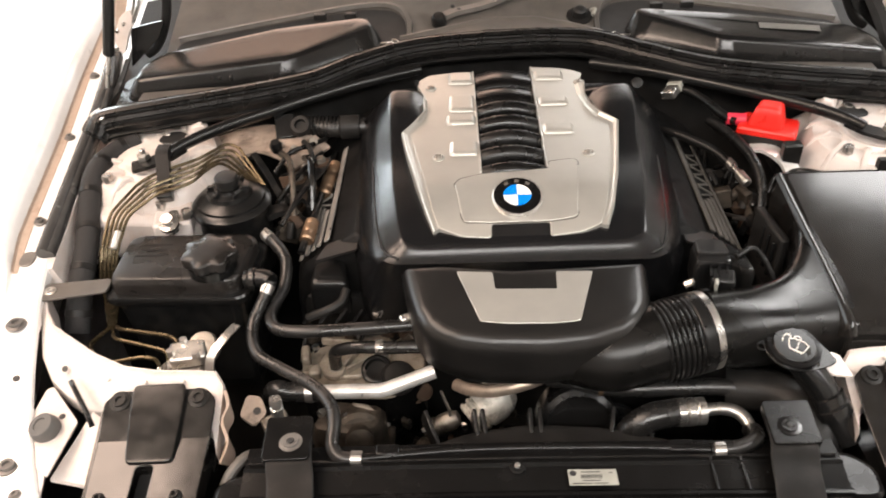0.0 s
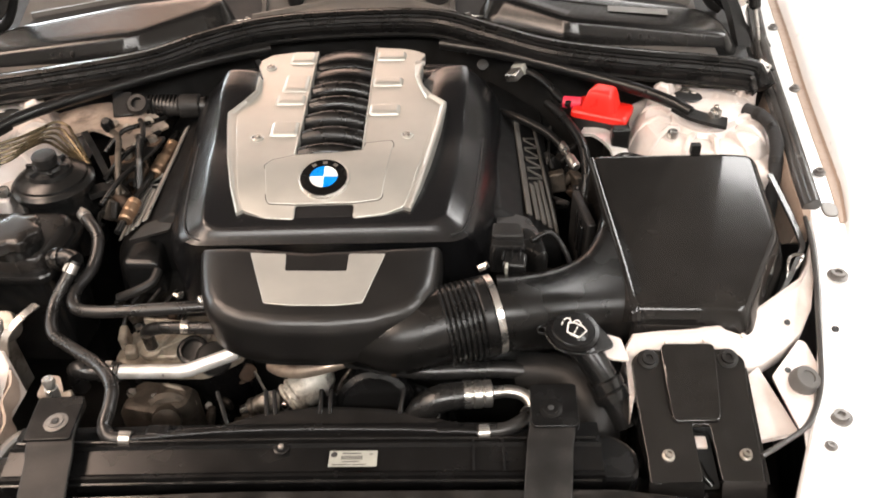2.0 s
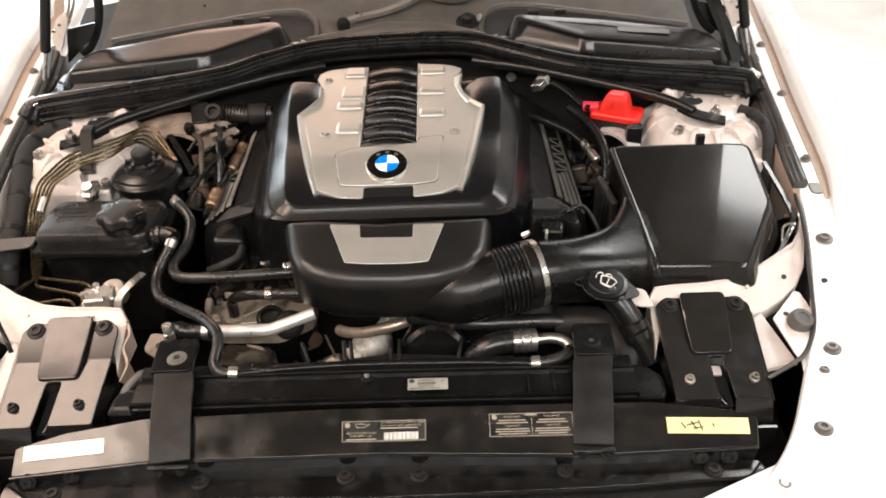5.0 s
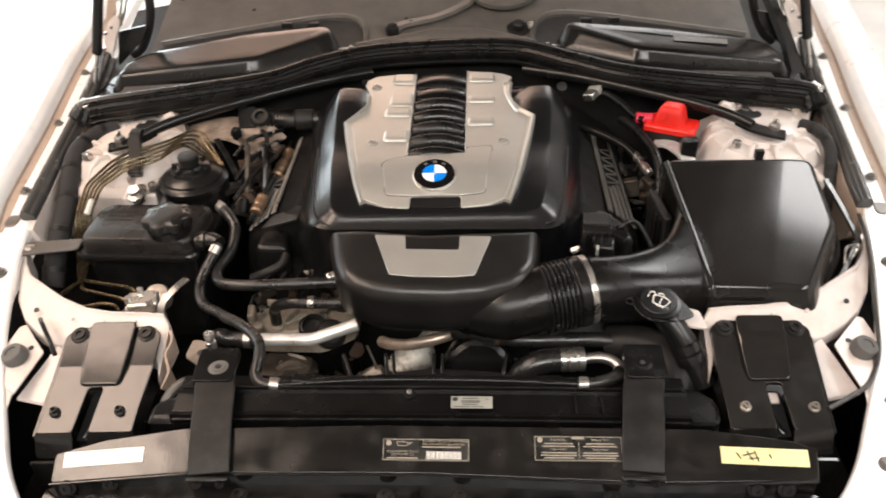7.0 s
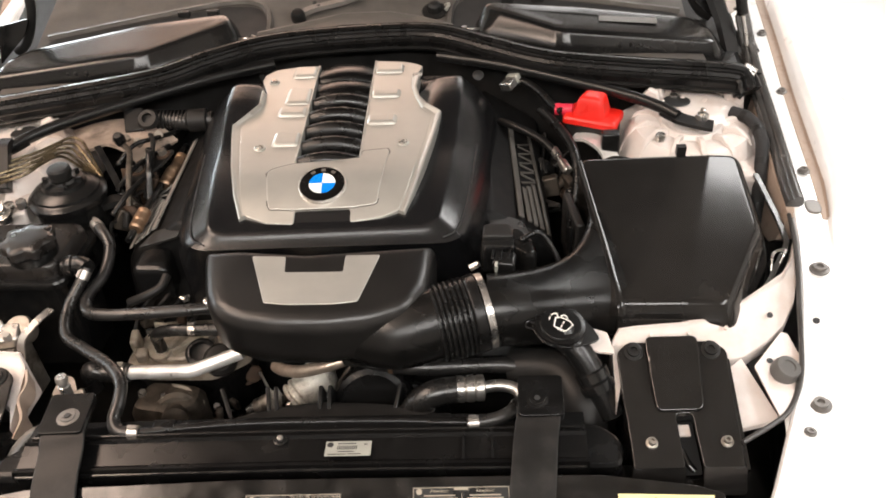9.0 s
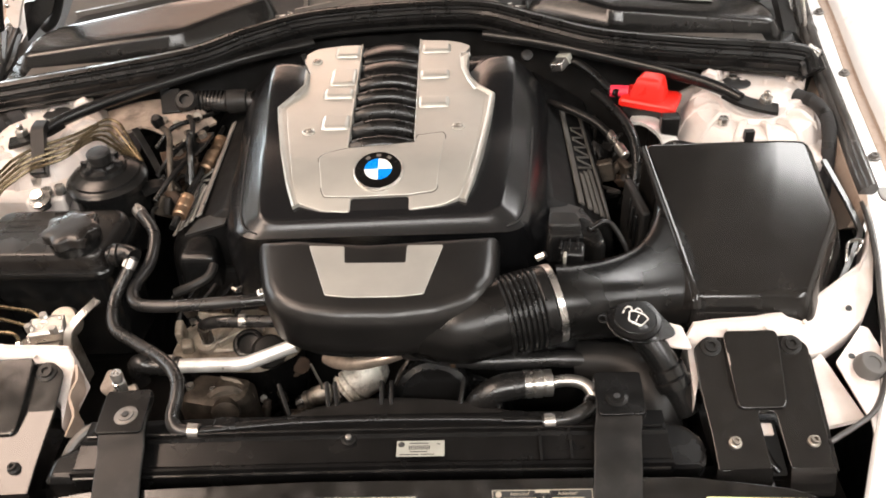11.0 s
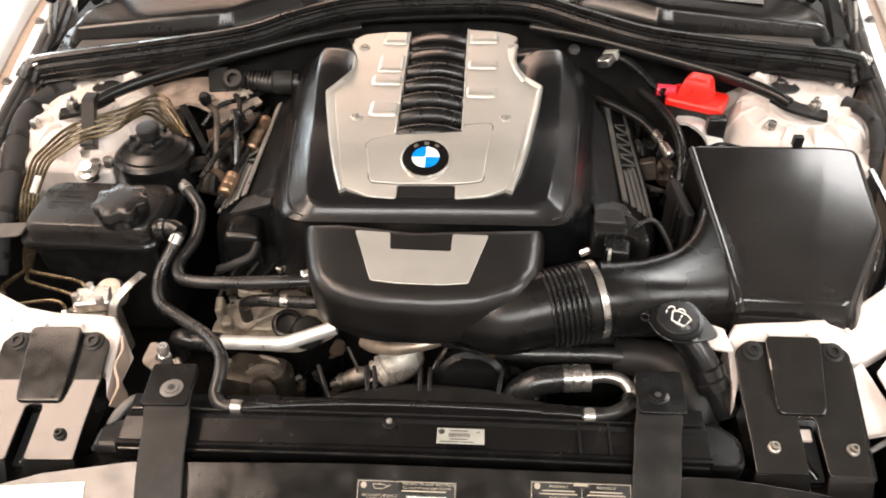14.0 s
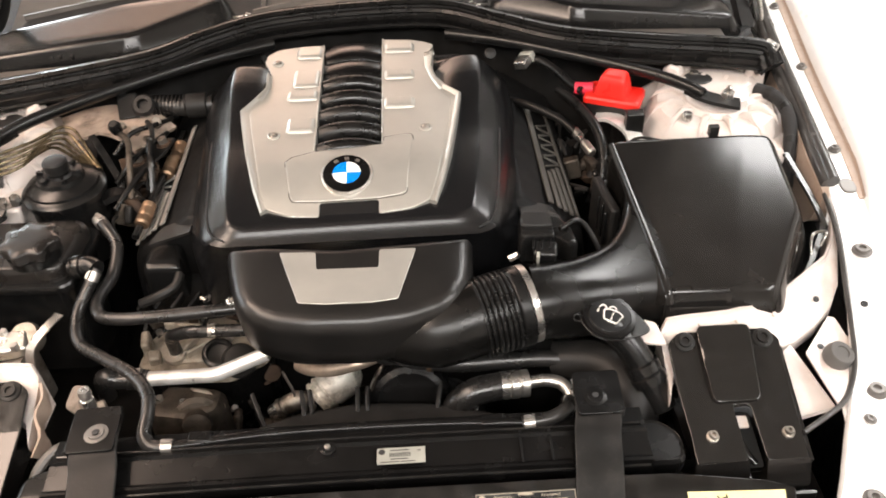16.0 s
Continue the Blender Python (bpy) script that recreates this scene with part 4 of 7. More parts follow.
# black body under the lid paints the shade below the pump
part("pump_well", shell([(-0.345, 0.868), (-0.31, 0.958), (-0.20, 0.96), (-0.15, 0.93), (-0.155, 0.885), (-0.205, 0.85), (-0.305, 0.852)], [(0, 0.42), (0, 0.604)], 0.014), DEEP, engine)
part("lid_step", shell([(-0.318, 0.885), (-0.300, 0.935), (-0.24, 0.945), (-0.215, 0.915), (-0.245, 0.86), (-0.30, 0.862)], [(0, 0.627), (0, 0.633), (0.003, 0.636)], 0.01), CAST, engine)
for x, y, a, w in ((-0.262, 0.898, 62, 0.05), (-0.246, 0.885, 38, 0.055), (-0.228, 0.915, 10, 0.05), (-0.285, 0.93, -8, 0.06)):
    part("lid_rib", posed_box(pose(x, y, 0.641, 0, 0, a), w, 0.006, 0.014), CAST, engine, bevel=0.002)
part("lid_lug", posed_box(pose(-0.333, 0.895, 0.640, 6, 0, 8), 0.013, 0.03, 0.036), CAST, engine, bevel=0.004)
part("lid_lug", posed_box(pose(-0.318, 0.872, 0.632, 6, 0, 8), 0.018, 0.02, 0.026), CAST, engine, bevel=0.004)
part("pump_neck", turned(pose(-0.285, 0.876, 0.604, 4, -3), [(0.021, 0), (0.021, 0.010), (0.0165, 0.013), (0.0155, 0.03), (0.0175, 0.033), (0.0165, 0.037), (0.008, 0.038)], 22), CAST, engine, "pale cast hose neck")
part("bearing_ring", turned(pose(-0.222, 0.872, 0.633, 18), [(0.024, 0), (0.024, 0.010), (0.021, 0.012), (0.017, 0.012), (0.016, 0.005), (0.006, 0.004)], 26), BLACK, engine, "black ring in the casting")
part("ring_lid", turned(pose(-0.19, 0.862, 0.625, 22, 10), [(0.026, 0), (0.027, 0.012), (0.022, 0.018), (0.008, 0.021)], 24), BLACK_DULL, engine)
part("pump_body", shell([(-0.318, 0.772), (-0.25, 0.758), (-0.21, 0.775), (-0.205, 0.82), (-0.30, 0.835)], [(0, 0.50), (0, 0.605), (0.006, 0.618), (0.018, 0.624)], 0.016), GRIME, engine, "oily brown cast pump body")
part("pump_snout", turned(pose(-0.245, 0.778, 0.60, 68, 0, 12), [(0.036, -0.03), (0.036, 0.0), (0.030, 0.006), (0.022, 0.007), (0.020, 0.022), (0.008, 0.026)], 26), GRIME, engine)
part("pump_bracket", loft([[(x, y, z + d) for x, y, z in ((-0.256, 0.812, 0.634), (-0.228, 0.806, 0.630), (-0.206, 0.798, 0.606), (-0.213, 0.790, 0.592), (-0.232, 0.80, 0.612))] for d in (-0.006, 0.0)]), CAST, engine, "pointed tan bracket", bevel=0.0015)
part("sensor_plug", turned(along((-0.153, 0.826, 0.545), (-0.094, 0.834, 0.572)), [(0.006, 0), (0.011, 0.001), (0.0125, 0.016), (0.0095, 0.018)], 18), STEEL, engine, "bright sensor tip")
part("sensor_collar", turned(along((-0.139, 0.828, 0.5515), (-0.094, 0.834, 0.572)), [(0.010, 0), (0.0155, 0.001), (0.0155, 0.007), (0.013, 0.009), (0.013, 0.012), (0.0155, 0.014), (0.0155, 0.034), (0.011, 0.044), (0.004, 0.046)], 18), ALU, engine, "grey metal sensor collar")
for k in range(3):
    part("rusty_ring", turned(pose(-0.178 + 0.012 * k, 0.888, 0.556 + 0.006 * k, 60, 25, 20), [(0.013, 0), (0.015, 0.002), (0.013, 0.005), (0.009, 0.006)], 22), RUST, engine, "rust-brown ring")
part("bright_wire", tube([(-0.124, 0.84, 0.622), (-0.119, 0.836, 0.606), (-0.112, 0.83, 0.585), (-0.115, 0.825, 0.56)], 0.0022, 8), STEEL, engine)
part("wire_clip", join(posed_box(pose(-0.205, 0.846, 0.775, 20, 10, 40), 0.009, 0.003, 0.012), posed_box(pose(-0.209, 0.843, 0.778, 20, 10, -30), 0.008, 0.003, 0.005)), STEEL, engine, "bright little wire clip")
for x, y, z, r in ((-0.210, 0.903, 0.634, 0.007), (-0.325, 0.93, 0.627, 0.006), (-0.262, 0.953, 0.627, 0.006), (-0.165, 0.925, 0.627, 0.007), (-0.30, 0.80, 0.62, 0.007), (-0.262, 0.79, 0.622, 0.006)):
    part("engine_bolt", hexagon(pose(x, y, z), r, 0.008), STEEL, engine)
rng = random.Random(7)
for k in range(84):
    # small castings, lugs and plugs crowded round the pump
    x, y = rng.uniform(-0.33, 0.03), rng.uniform(0.75, 0.87)
    z = 0.50 + 0.35 * (y - 0.75) + rng.uniform(-0.012, 0.012)
    mat = rng.choice((GRIME, RUST, BLACK_DULL, BLACK_DULL, BLACK_DULL, BLACK))
    q = pose(x, y, z, rng.uniform(-40, 40), rng.uniform(-40, 40), rng.uniform(0, 180))
    c = rng.random()
    if c < 0.4:
        part("casting_lug", posed_box(q, rng.uniform(0.012, 0.035), rng.uniform(0.008, 0.02), rng.uniform(0.01, 0.03)), mat, engine, bevel=0.003)
    elif c < 0.7:
        r = rng.uniform(0.006, 0.016)
        part("plug", turned(q, [(r, -0.015), (r, 0.004), (r * 0.8, 0.006), (r * 0.8, 0.014), (r * 0.3, 0.016)], 14), mat, engine)
    elif c < 0.85:
        part("engine_bolt", hexagon(q, rng.uniform(0.005, 0.008), 0.012), rng.choice((STEEL, GRIME, RUST)), engine)
    else:
        e = Vector((x, y, z))
        part("wire", tube([e, e + Vector((rng.uniform(-0.03, 0.03), rng.uniform(-0.02, 0.02), 0.015)), e + Vector((rng.uniform(-0.06, 0.06), rng.uniform(-0.03, 0.03), -0.01))], 0.0028, 8), BLACK_DULL, engine)
for x0, x1, y0, y1, z0, count in ((-0.33, -0.16, 0.93, 0.962, 0.632, 16), (-0.405, -0.335, 1.06, 1.24, 0.76, 34), (0.345, 0.40, 1.06, 1.30, 0.74, 22)):
    # fittings and lugs packed on the pump and between the valve covers and the bay's sides
    for k in range(count):
        x, y, z = rng.uniform(x0, x1), rng.uniform(y0, y1), z0 + rng.uniform(-0.03, 0.03) * (0.4 if y1 < 0.9 else 1)
        q = pose(x, y, z, rng.uniform(-40, 40), rng.uniform(-40, 40), rng.uniform(0, 180))
        mat = rng.choice((GRIME, RUST, BLACK_DULL, BLACK_GLOSS, BLACK_DULL))
        if k % 3 == 0:
            part("casting_lug", posed_box(q, rng.uniform(0.012, 0.04), rng.uniform(0.01, 0.02), rng.uniform(0.02, 0.04)), mat, engine, bevel=0.003)
        elif k % 3 == 1:
            r = rng.uniform(0.006, 0.013)
            part("plug", turned(q, [(r, -0.02), (r, 0.004), (r * 0.8, 0.006), (r * 0.8, 0.014), (r * 0.3, 0.016)], 14), mat, engine)
        else:
            e = Vector((x, y, z))
            part("wire", tube([e, e + Vector((rng.uniform(-0.02, 0.02), rng.uniform(-0.03, 0.03), 0.012)), e + Vector((rng.uniform(-0.03, 0.03), rng.uniform(-0.06, 0.06), -0.015))], 0.003, 8), BLACK_DULL, engine)

cover = thing("engine_cover", (0, 1.1, 0.77), "black and silver plastic engine cover with a round emblem", "engine cover")
LOW = [(-0.220, 0.903), (0.210, 0.900), (0.240, 0.945), (0.262, 1.05), (0.266, 1.14), (0.273, 1.22), (0.273, 1.31), (0.25, 1.4), (-0.25, 1.4), (-0.273, 1.31), (-0.273, 1.22), (-0.266, 1.14), (-0.262, 1.05), (-0.246, 0.95)]
MID = [(-0.203, 0.889), (0.203, 0.889), (0.211, 0.931), (0.226, 1.05), (0.234, 1.13), (0.242, 1.21), (0.243, 1.3), (0.22, 1.38), (-0.22, 1.38), (-0.243, 1.3), (-0.242, 1.21), (-0.234, 1.13), (-0.226, 1.05), (-0.211, 0.931)]
TOP = [(-0.172, 0.907), (0.170, 0.912), (0.177, 0.945), (0.195, 1.06), (0.199, 1.13), (0.207, 1.22), (0.212, 1.29), (0.198, 1.36), (-0.198, 1.36), (-0.212, 1.29), (-0.207, 1.22), (-0.199, 1.13), (-0.195, 1.06), (-0.179, 0.945)]


def shoulder(x, y):
    """The cover rises towards its two rear shoulders."""
    w = min(1, max(0, (abs(x) - 0.09) / 0.06))
    t = min(1, max(0, (y - 1.09) / 0.17))
    e = min(1, max(0, (y - 1.29) / 0.055))
    return w * t * t * (3 - 2 * t) * (1 - e * e * (3 - 2 * e))


def between(a, b, f):
    return [tuple(Vector(p).lerp(Vector(q), f)) for p, q in zip(a, b)]


rings = []
for o, z, r, up in ((LOW, 0.70, 0.045, 0), (LOW, 0.785, 0.045, 0.004), (between(LOW, MID, 0.5), 0.824, 0.028, 0.010), (MID, 0.842, 0.028, 0.015), (between(MID, TOP, 0.5), 0.8525, 0.027, 0.0200), (between(MID, TOP, 0.88), 0.8605, 0.026, 0.0235),
                    (TOP, 0.8628, 0.025, 0.0255), (inset(TOP, 0.0025), 0.8642, 0.024, 0.0268), (inset(TOP, 0.006), 0.8648, 0.023, 0.0278), (inset(TOP, 0.014), 0.8648, 0.022, 0.0290), (inset(TOP, 0.024), 0.8645, 0.02, 0.0285), (inset(TOP, 0.034), 0.8645, 0.02, 0.0275), (inset(TOP, 0.046), 0.8645, 0.025, 0.0255), (inset(TOP, 0.062), 0.8645, 0.03, 0.018), (inset(TOP, 0.085), 0.8645, 0.03, 0.004)):
    # the front bows forward and the top rolls down towards it
    q = [(p.x, p.y - (0.021 * max(0, 1 - (p.x / 0.205) ** 2) if p.y < 0.96 else 0)) for p in rounded(o, r, 7)]
    low = 1.0 if z > 0.85 else 0.6 if z > 0.8 else 0.0
    rings.append([(x, y, z + up * shoulder(x, y) - low * 2.0 * max(0, 1.0 - max(y, 0.885)) ** 2 * (1 - 0.5 * min(1, abs(x) / 0.17) ** 4)) for x, y in q])
part("cover_body", loft(rings), COVER, cover, sharp=60, weighted=False)
for s in (1, -1):
    part("seam", tube(mirror_x([(0.176, 0.8875, 0.842), (0.195, 0.9025, 0.8425), (0.207, 0.945, 0.8435), (0.221, 1.05, 0.8455), (0.231, 1.15, 0.8465)], s), 0.0012, 6), INK_SHADE, cover)


def panel_z(x, y):
    """The silver panel is flat behind the emblem and curves down to its front edge."""
    return 0.884 - 2.7 * max(0, 1.02 - y) ** 2 - 0.02 * max(0, y - 1.30)


# turned-up rims along both sides: outer and inner line, from the waist to the front
FACET_R = [((0.129, 1.300), (0.115, 1.324)), ((0.125, 1.258), (0.116, 1.279)), ((0.131, 1.225), (0.124, 1.237)), ((0.145, 1.200), (0.137, 1.196)), ((0.169, 1.176), (0.155, 1.169)), ((0.161, 1.123), (0.148, 1.107)), ((0.146, 1.030), (0.135, 1.025)), ((0.132, 0.966), (0.123, 0.964)), ((0.118, 0.926), (0.111, 0.930))]
FACET_L = [((-0.147, 1.262), (-0.143, 1.272)), ((-0.144, 1.218), (-0.140, 1.230)), ((-0.159, 1.190), (-0.151, 1.190)), ((-0.179, 1.158), (-0.166, 1.154)), ((-0.172, 1.118), (-0.155, 1.093)), ((-0.154, 1.031), (-0.138, 1.009)), ((-0.137, 0.962), (-0.128, 0.958)), ((-0.124, 0.923), (-0.119, 0.929))]
RIM = ([(-0.161, 1.326), (-0.159, 1.348), (-0.142, 1.369), (-0.109, 1.377), (-0.0615, 1.378), (-0.060, 1.30), (-0.058, 1.20), (-0.056, 1.10), (-0.055, 1.033), (0.045, 1.043), (0.045, 1.12), (0.0445, 1.21), (0.044, 1.30), (0.0435, 1.392),
        (0.093, 1.385), (0.117, 1.375), (0.134, 1.360), (0.128, 1.340)]
       + [i for o, i in FACET_R] + [(0.085, 0.920), (0.039, 0.915), (0.040, 0.935), (-0.044, 0.934), (-0.044, 0.914), (-0.085, 0.917)] + [i for o, i in reversed(FACET_L)])
ys = [0.925, 0.935, 0.945, 0.955, 0.965, 0.975, 0.985, 0.995, 1.01, 1.05, 1.1, 1.2, 1.29]
panel = part("silver_panel", plate(RIM, 0.014, panel_z, 0.005, 3, (("y", ys), ("x", (-0.1, 0.1)))), SILVER, cover, "satin silver top panel", bevel=0.0012)
for line, sg in ((FACET_R, 1), (FACET_L, -1)):
    rings = []
    for o, i in line:
        h = 0.003 + 0.009 * min(1, max(0, (o[1] - 1.15) / 0.08))
        mx, my = o[0] * 0.5 + i[0] * 0.5, o[1] * 0.5 + i[1] * 0.5
        zi, zo = panel_z(*i), panel_z(*o) + h
        rings.append([(o[0] + sg * 0.002, o[1], zo - 0.022), (o[0] + sg * 0.002, o[1], zo - 0.002), (o[0], o[1], zo), (o[0] - sg * 0.002, o[1], zo - 0.0004), (mx, my, panel_z(mx, my) + h * 0.35 - 0.0008), (i[0], i[1], zi - 0.0004), (i[0] - sg * 0.004, i[1], zi - 0.0006), (i[0], i[1], zi - 0.022)])
    part("edge_facet", loft(rings), SILVER, panel, "turned-up silver edge", sharp=25)
flat = [(-0.095, 1.008), (-0.086, 1.020), (-0.056, 1.031), (0.0455, 1.042), (0.049, 1.062), (0.087, 1.068), (0.091, 1.059), (0.079, 0.944), (0.074, 0.940), (0.040, 0.936), (-0.044, 0.935), (-0.081, 0.937), (-0.085, 0.943)]
part("emblem_panel", plate(flat, 0.006, lambda x, y: panel_z(x, y) + 0.0012, 0.003, 3, (("y", ys),)), SILVER, panel, bevel=0.001)
# raised fingers that reach out from the ribs: x at the rib, x at the tip, front and rear
PADS = ((-0.0615, -0.107, 1.327, 1.372), (-0.061, -0.105, 1.225, 1.284), (-0.060, -0.110, 1.181, 1.213), (-0.058, -0.103, 1.084, 1.127), (0.046, 0.0995, 1.334, 1.370), (0.046, 0.098, 1.238, 1.268), (0.046, 0.097, 1.143, 1.177))
for x0, x1, y0, y1 in PADS:
    o = [(x0, y0), (x1, y0), (x1, y1), (x0, y1)]
    tall = 0.0058 if y1 - y0 < 0.05 else 0.0046
    part("raised_pad", shell(o, [(0.0, -0.004), (0.0, 0.0), (0.0016, tall * 0.42), (0.0044, tall * 0.86), (0.0072, tall)], 0.007, 3, panel_z), SILVER, panel, sharp=50)
for x, y in ((-0.12, 1.081), (0.111, 1.083), (-0.137, 1.314), (0.124, 1.321)):
    m = Matrix.Translation((x, y, panel_z(x, y)))
    part("screw_well", turned(m, [(0.0098, 0.0), (0.0098, 0.0022), (0.0075, 0.0034), (0.0068, 0.001)], 18), SILVER, panel)
    # dark disc paints the shade inside the silver screw recess
    part("well_shade", turned(m, [(0.0085, 0.0006), (0.0085, 0.0016), (0.003, 0.0016)], 18), SEAM, panel)
    screw(panel, m @ pose(0, 0.0006, 0.0012), 0.0046, 0.0042, STEEL, "panel_screw")


def outline_seam(outline, r, dz, parent, thick):
    ring = [(p.x, p.y, panel_z(p.x, p.y) + dz) for p in rounded(outline, r, 3)]
    part("joint", tube(ring + ring[:1], thick, 5, 1), SEAM, parent)


outline_seam(inset(flat, -0.0010), 0.003, 0.0002, panel, 0.0008)
for x, y0, y1 in ((-0.0585, 1.036, 1.377), (0.0448, 1.046, 1.391)):
    slant = -0.0032 if x < 0 else -0.0008
    part("inner_rim", sweep([(x + slant * (y - 1.2) / 0.17, y, panel_z(x, y)) for y in (y0, 1.15, 1.25, y1)], [(-0.0016, -0.012), (0.0016, -0.012), (0.0014, 0.0014), (0.0006, 0.0022), (-0.0006, 0.0022), (-0.0014, 0.0014)], 2), SILVER, panel, "thin silver rim beside the ribs")
# black arched ribs between the silver halves
for k in range(5):
    y = 1.050 + 0.0484 * k
    rings = []
    for i in range(13):
        x = -0.0605 + 0.105 * i / 12
        u = (x + 0.008) / 0.0525
        lift = 0.011 * (1 - u * u)
        rings.append([(x, y + a, 0.874 + lift + b) for a, b in ((-0.0170, -0.03), (-0.0165, -0.014), (-0.0152, -0.006), (-0.0125, 0.001), (-0.0075, 0.0056), (-0.001, 0.0074), (0.005, 0.0062), (0.014, -0.003), (0.027, -0.017), (0.029, -0.03))])
    part("rib", loft(rings), RIBS, cover, sharp=50)
part("rib_trough", box(-0.058, 0.044, 1.03, 1.36, 0.845, 0.853), DEEP, cover)
part("rear_bridge", loft([[(x, y, 0.872 + 0.009 * (1 - ((x + 0.008) / 0.054) ** 2) + b) for y, b in ((1.270, -0.02), (1.272, -0.008), (1.277, -0.001), (1.288, 0.0025), (1.305, 0.0025), (1.322, -0.001), (1.3245, 0.003), (1.330, 0.0065), (1.342, 0.008), (1.365, 0.006), (1.388, 0.0), (1.393, -0.02))] for x in [-0.0615 + 0.106 * i / 8 for i in range(9)]]), DEEP, cover, sharp=60)
part("rear_horn", sweep([(-0.158, 1.326, 0.872), (-0.163, 1.335, 0.883), (-0.165, 1.339, 0.888)], [(-0.006, -0.003), (0.006, -0.003), (0.004, 0.003), (-0.004, 0.003)], 4), BLACK, cover)
# round emblem: chrome rim, black ring, blue and white quarters
EM = Matrix.Translation((-0.005, 0.9755, panel_z(-0.005, 0.9755) + 0.0012)) @ pose(0, 0, 0, 14.5) @ Matrix.Scale(0.975, 4)
emblem = part("emblem", turned(EM, [(0.0372, -0.002), (0.0374, 0.0024), (0.0358, 0.0042), (0.0338, 0.0036)], 48), STEEL, cover, "round emblem with blue and white quarters")
part("emblem_ring", turned(EM, [(0.0345, 0.0), (0.0345, 0.0042), (0.02, 0.0048), (0.0199, 0.002)], 48), DEEP, emblem)
for k in range(4):
    pts = [EM @ Vector((0, 0, 0.0056))] + [EM @ Vector((0.0205 * math.cos(math.pi / 2 * (k + i / 10)), 0.0205 * math.sin(math.pi / 2 * (k + i / 10)), 0.0052)) for i in range(11)]
    bm = bmesh.new()
    bm.faces.new([bm.verts.new(p) for p in pts])
    part("emblem_quarter", bm, WHITE_ENAMEL if k % 2 == 0 else BLUE, emblem)
for a in (125, 90, 55):
    part("emblem_mark", bar(EM @ pose(0, 0, 0, 0, 0, a - 90) @ pose(0, 0.0275, 0.0049), 0, 0, 0.007, 0.006), COWL, emblem)
part("front_notch", plate([(-0.0435, 0.935), (0.0395, 0.936), (0.0395, 0.910), (-0.043, 0.909)], 0.012, lambda x, y: panel_z(x, y) - 0.0022, 0.002, 2, (("y", (0.918, 0.926)),)), COVER, cover, bevel=0.001)

# nose of the intake in front of the cover
nose = thing("intake_nose_cover", (0, 0.8, 0.74), "black plastic intake cover with a silver trapezoid inlay", "engine cover")
NO = [(-0.170, 0.874), (-0.161, 0.829), (-0.151, 0.790), (-0.138, 0.765), (-0.120, 0.749), (-0.095, 0.738), (-0.05, 0.7305), (0.022, 0.728), (0.078, 0.734), (0.122, 0.749), (0.141, 0.764), (0.156, 0.788), (0.161, 0.817), (0.165, 0.872), (0.091, 0.864), (-0.017, 0.859), (-0.111, 0.870)]


def nose_z(x, y):
    return 0.8455 - 0.13 * (0.85 - y) - 0.15 * max(0, abs(x) - 0.13)


part("shell", shell(NO, [(0.03, -0.080), (0.006, -0.078), (0.0015, -0.072), (0.0, -0.05), (-0.0012, -0.026), (-0.0008, -0.018), (0.0008, -0.0115), (0.0035, -0.0062), (0.0075, -0.0024), (0.0125, -0.0004), (0.018, 0.0), (0.03, 0.0)], 0.009, 4, nose_z), GRAIN, nose, sharp=60, weighted=False)
TR = [(-0.094, 0.851), (-0.0455, 0.848), (-0.043, 0.818), (0.0385, 0.816), (0.0395, 0.847), (0.0885, 0.846), (0.0632, 0.762), (0.03, 0.7585), (-0.03, 0.7595), (-0.064, 0.764)]
part("silver_inlay", plate(TR, 0.004, lambda x, y: nose_z(x, y) + 0.0014, 0.003, 2, (("y", (0.77, 0.785, 0.80)),)), SILVER, nose, "satin silver trapezoid inlay", bevel=0.0007)
part("lower_chin", shell([(-0.13, 0.765), (-0.08, 0.735), (0.03, 0.73), (0.07, 0.75), (0.07, 0.85), (-0.13, 0.85)], [(0.02, 0.742), (0.004, 0.748), (0, 0.77)], 0.03), BLACK_DULL, nose)
part("duct", tube([(0.005, 0.805, 0.757), (0.055, 0.779, 0.760), (0.11, 0.766, 0.770), (0.17, 0.775, 0.782)], 0.051, 28, 6, (0.5, 0.84, 0.985, 1.0)), SATIN, nose)
part("side_bracket", posed_box(pose(-0.165, 0.835, 0.775, 20, 0, 20), 0.022, 0.012, 0.02), STEEL, nose, "small bright bracket", bevel=0.003)

# ---- intake ----
A, B = Vector((0.163, 0.774, 0.778)), Vector((0.228, 0.79, 0.784))
intake = thing("intake_hose", (0.2, 0.78, 0.73), "black corrugated intake hose with steel clamp", "hose")
prof, L = [(0.03, 0)], (B - A).length
for k in range(7):
    z = L * k / 9.5
    prof += [(0.0512, z), (0.0545, z + L * 0.025), (0.0548, z + L * 0.05), (0.0542, z + L * 0.075), (0.0512, z + L * 0.1)]
prof += [(0.0535, L * 0.76), (0.0545, L * 0.8), (0.0545, L * 0.97)]
part("bellows", turned(along(A, B), prof + [(0.048, L), (0.03, L)], 36), RUBBER, intake)
D = (B - A).normalized()
band = part("clamp_band", turned(along(B, B + D), [(0.048, 0), (0.0535, 0), (0.0535, 0.009), (0.048, 0.009)], 40), STEEL, intake, "bright steel band clamp")
part("clamp_screw", hexagon(pose(0.214, 0.845, 0.818, 0, 60, 0), 0.005, 0.014), STEEL, band)

air = thing("air_filter_box", (0.51, 0.92, 0.68), "black plastic air filter box with a flared inlet", "air box")
AB = [(0.412, 0.778), (0.562, 0.774), (0.634, 0.905), (0.63, 1.04), (0.387, 1.04), (0.398, 0.93)]


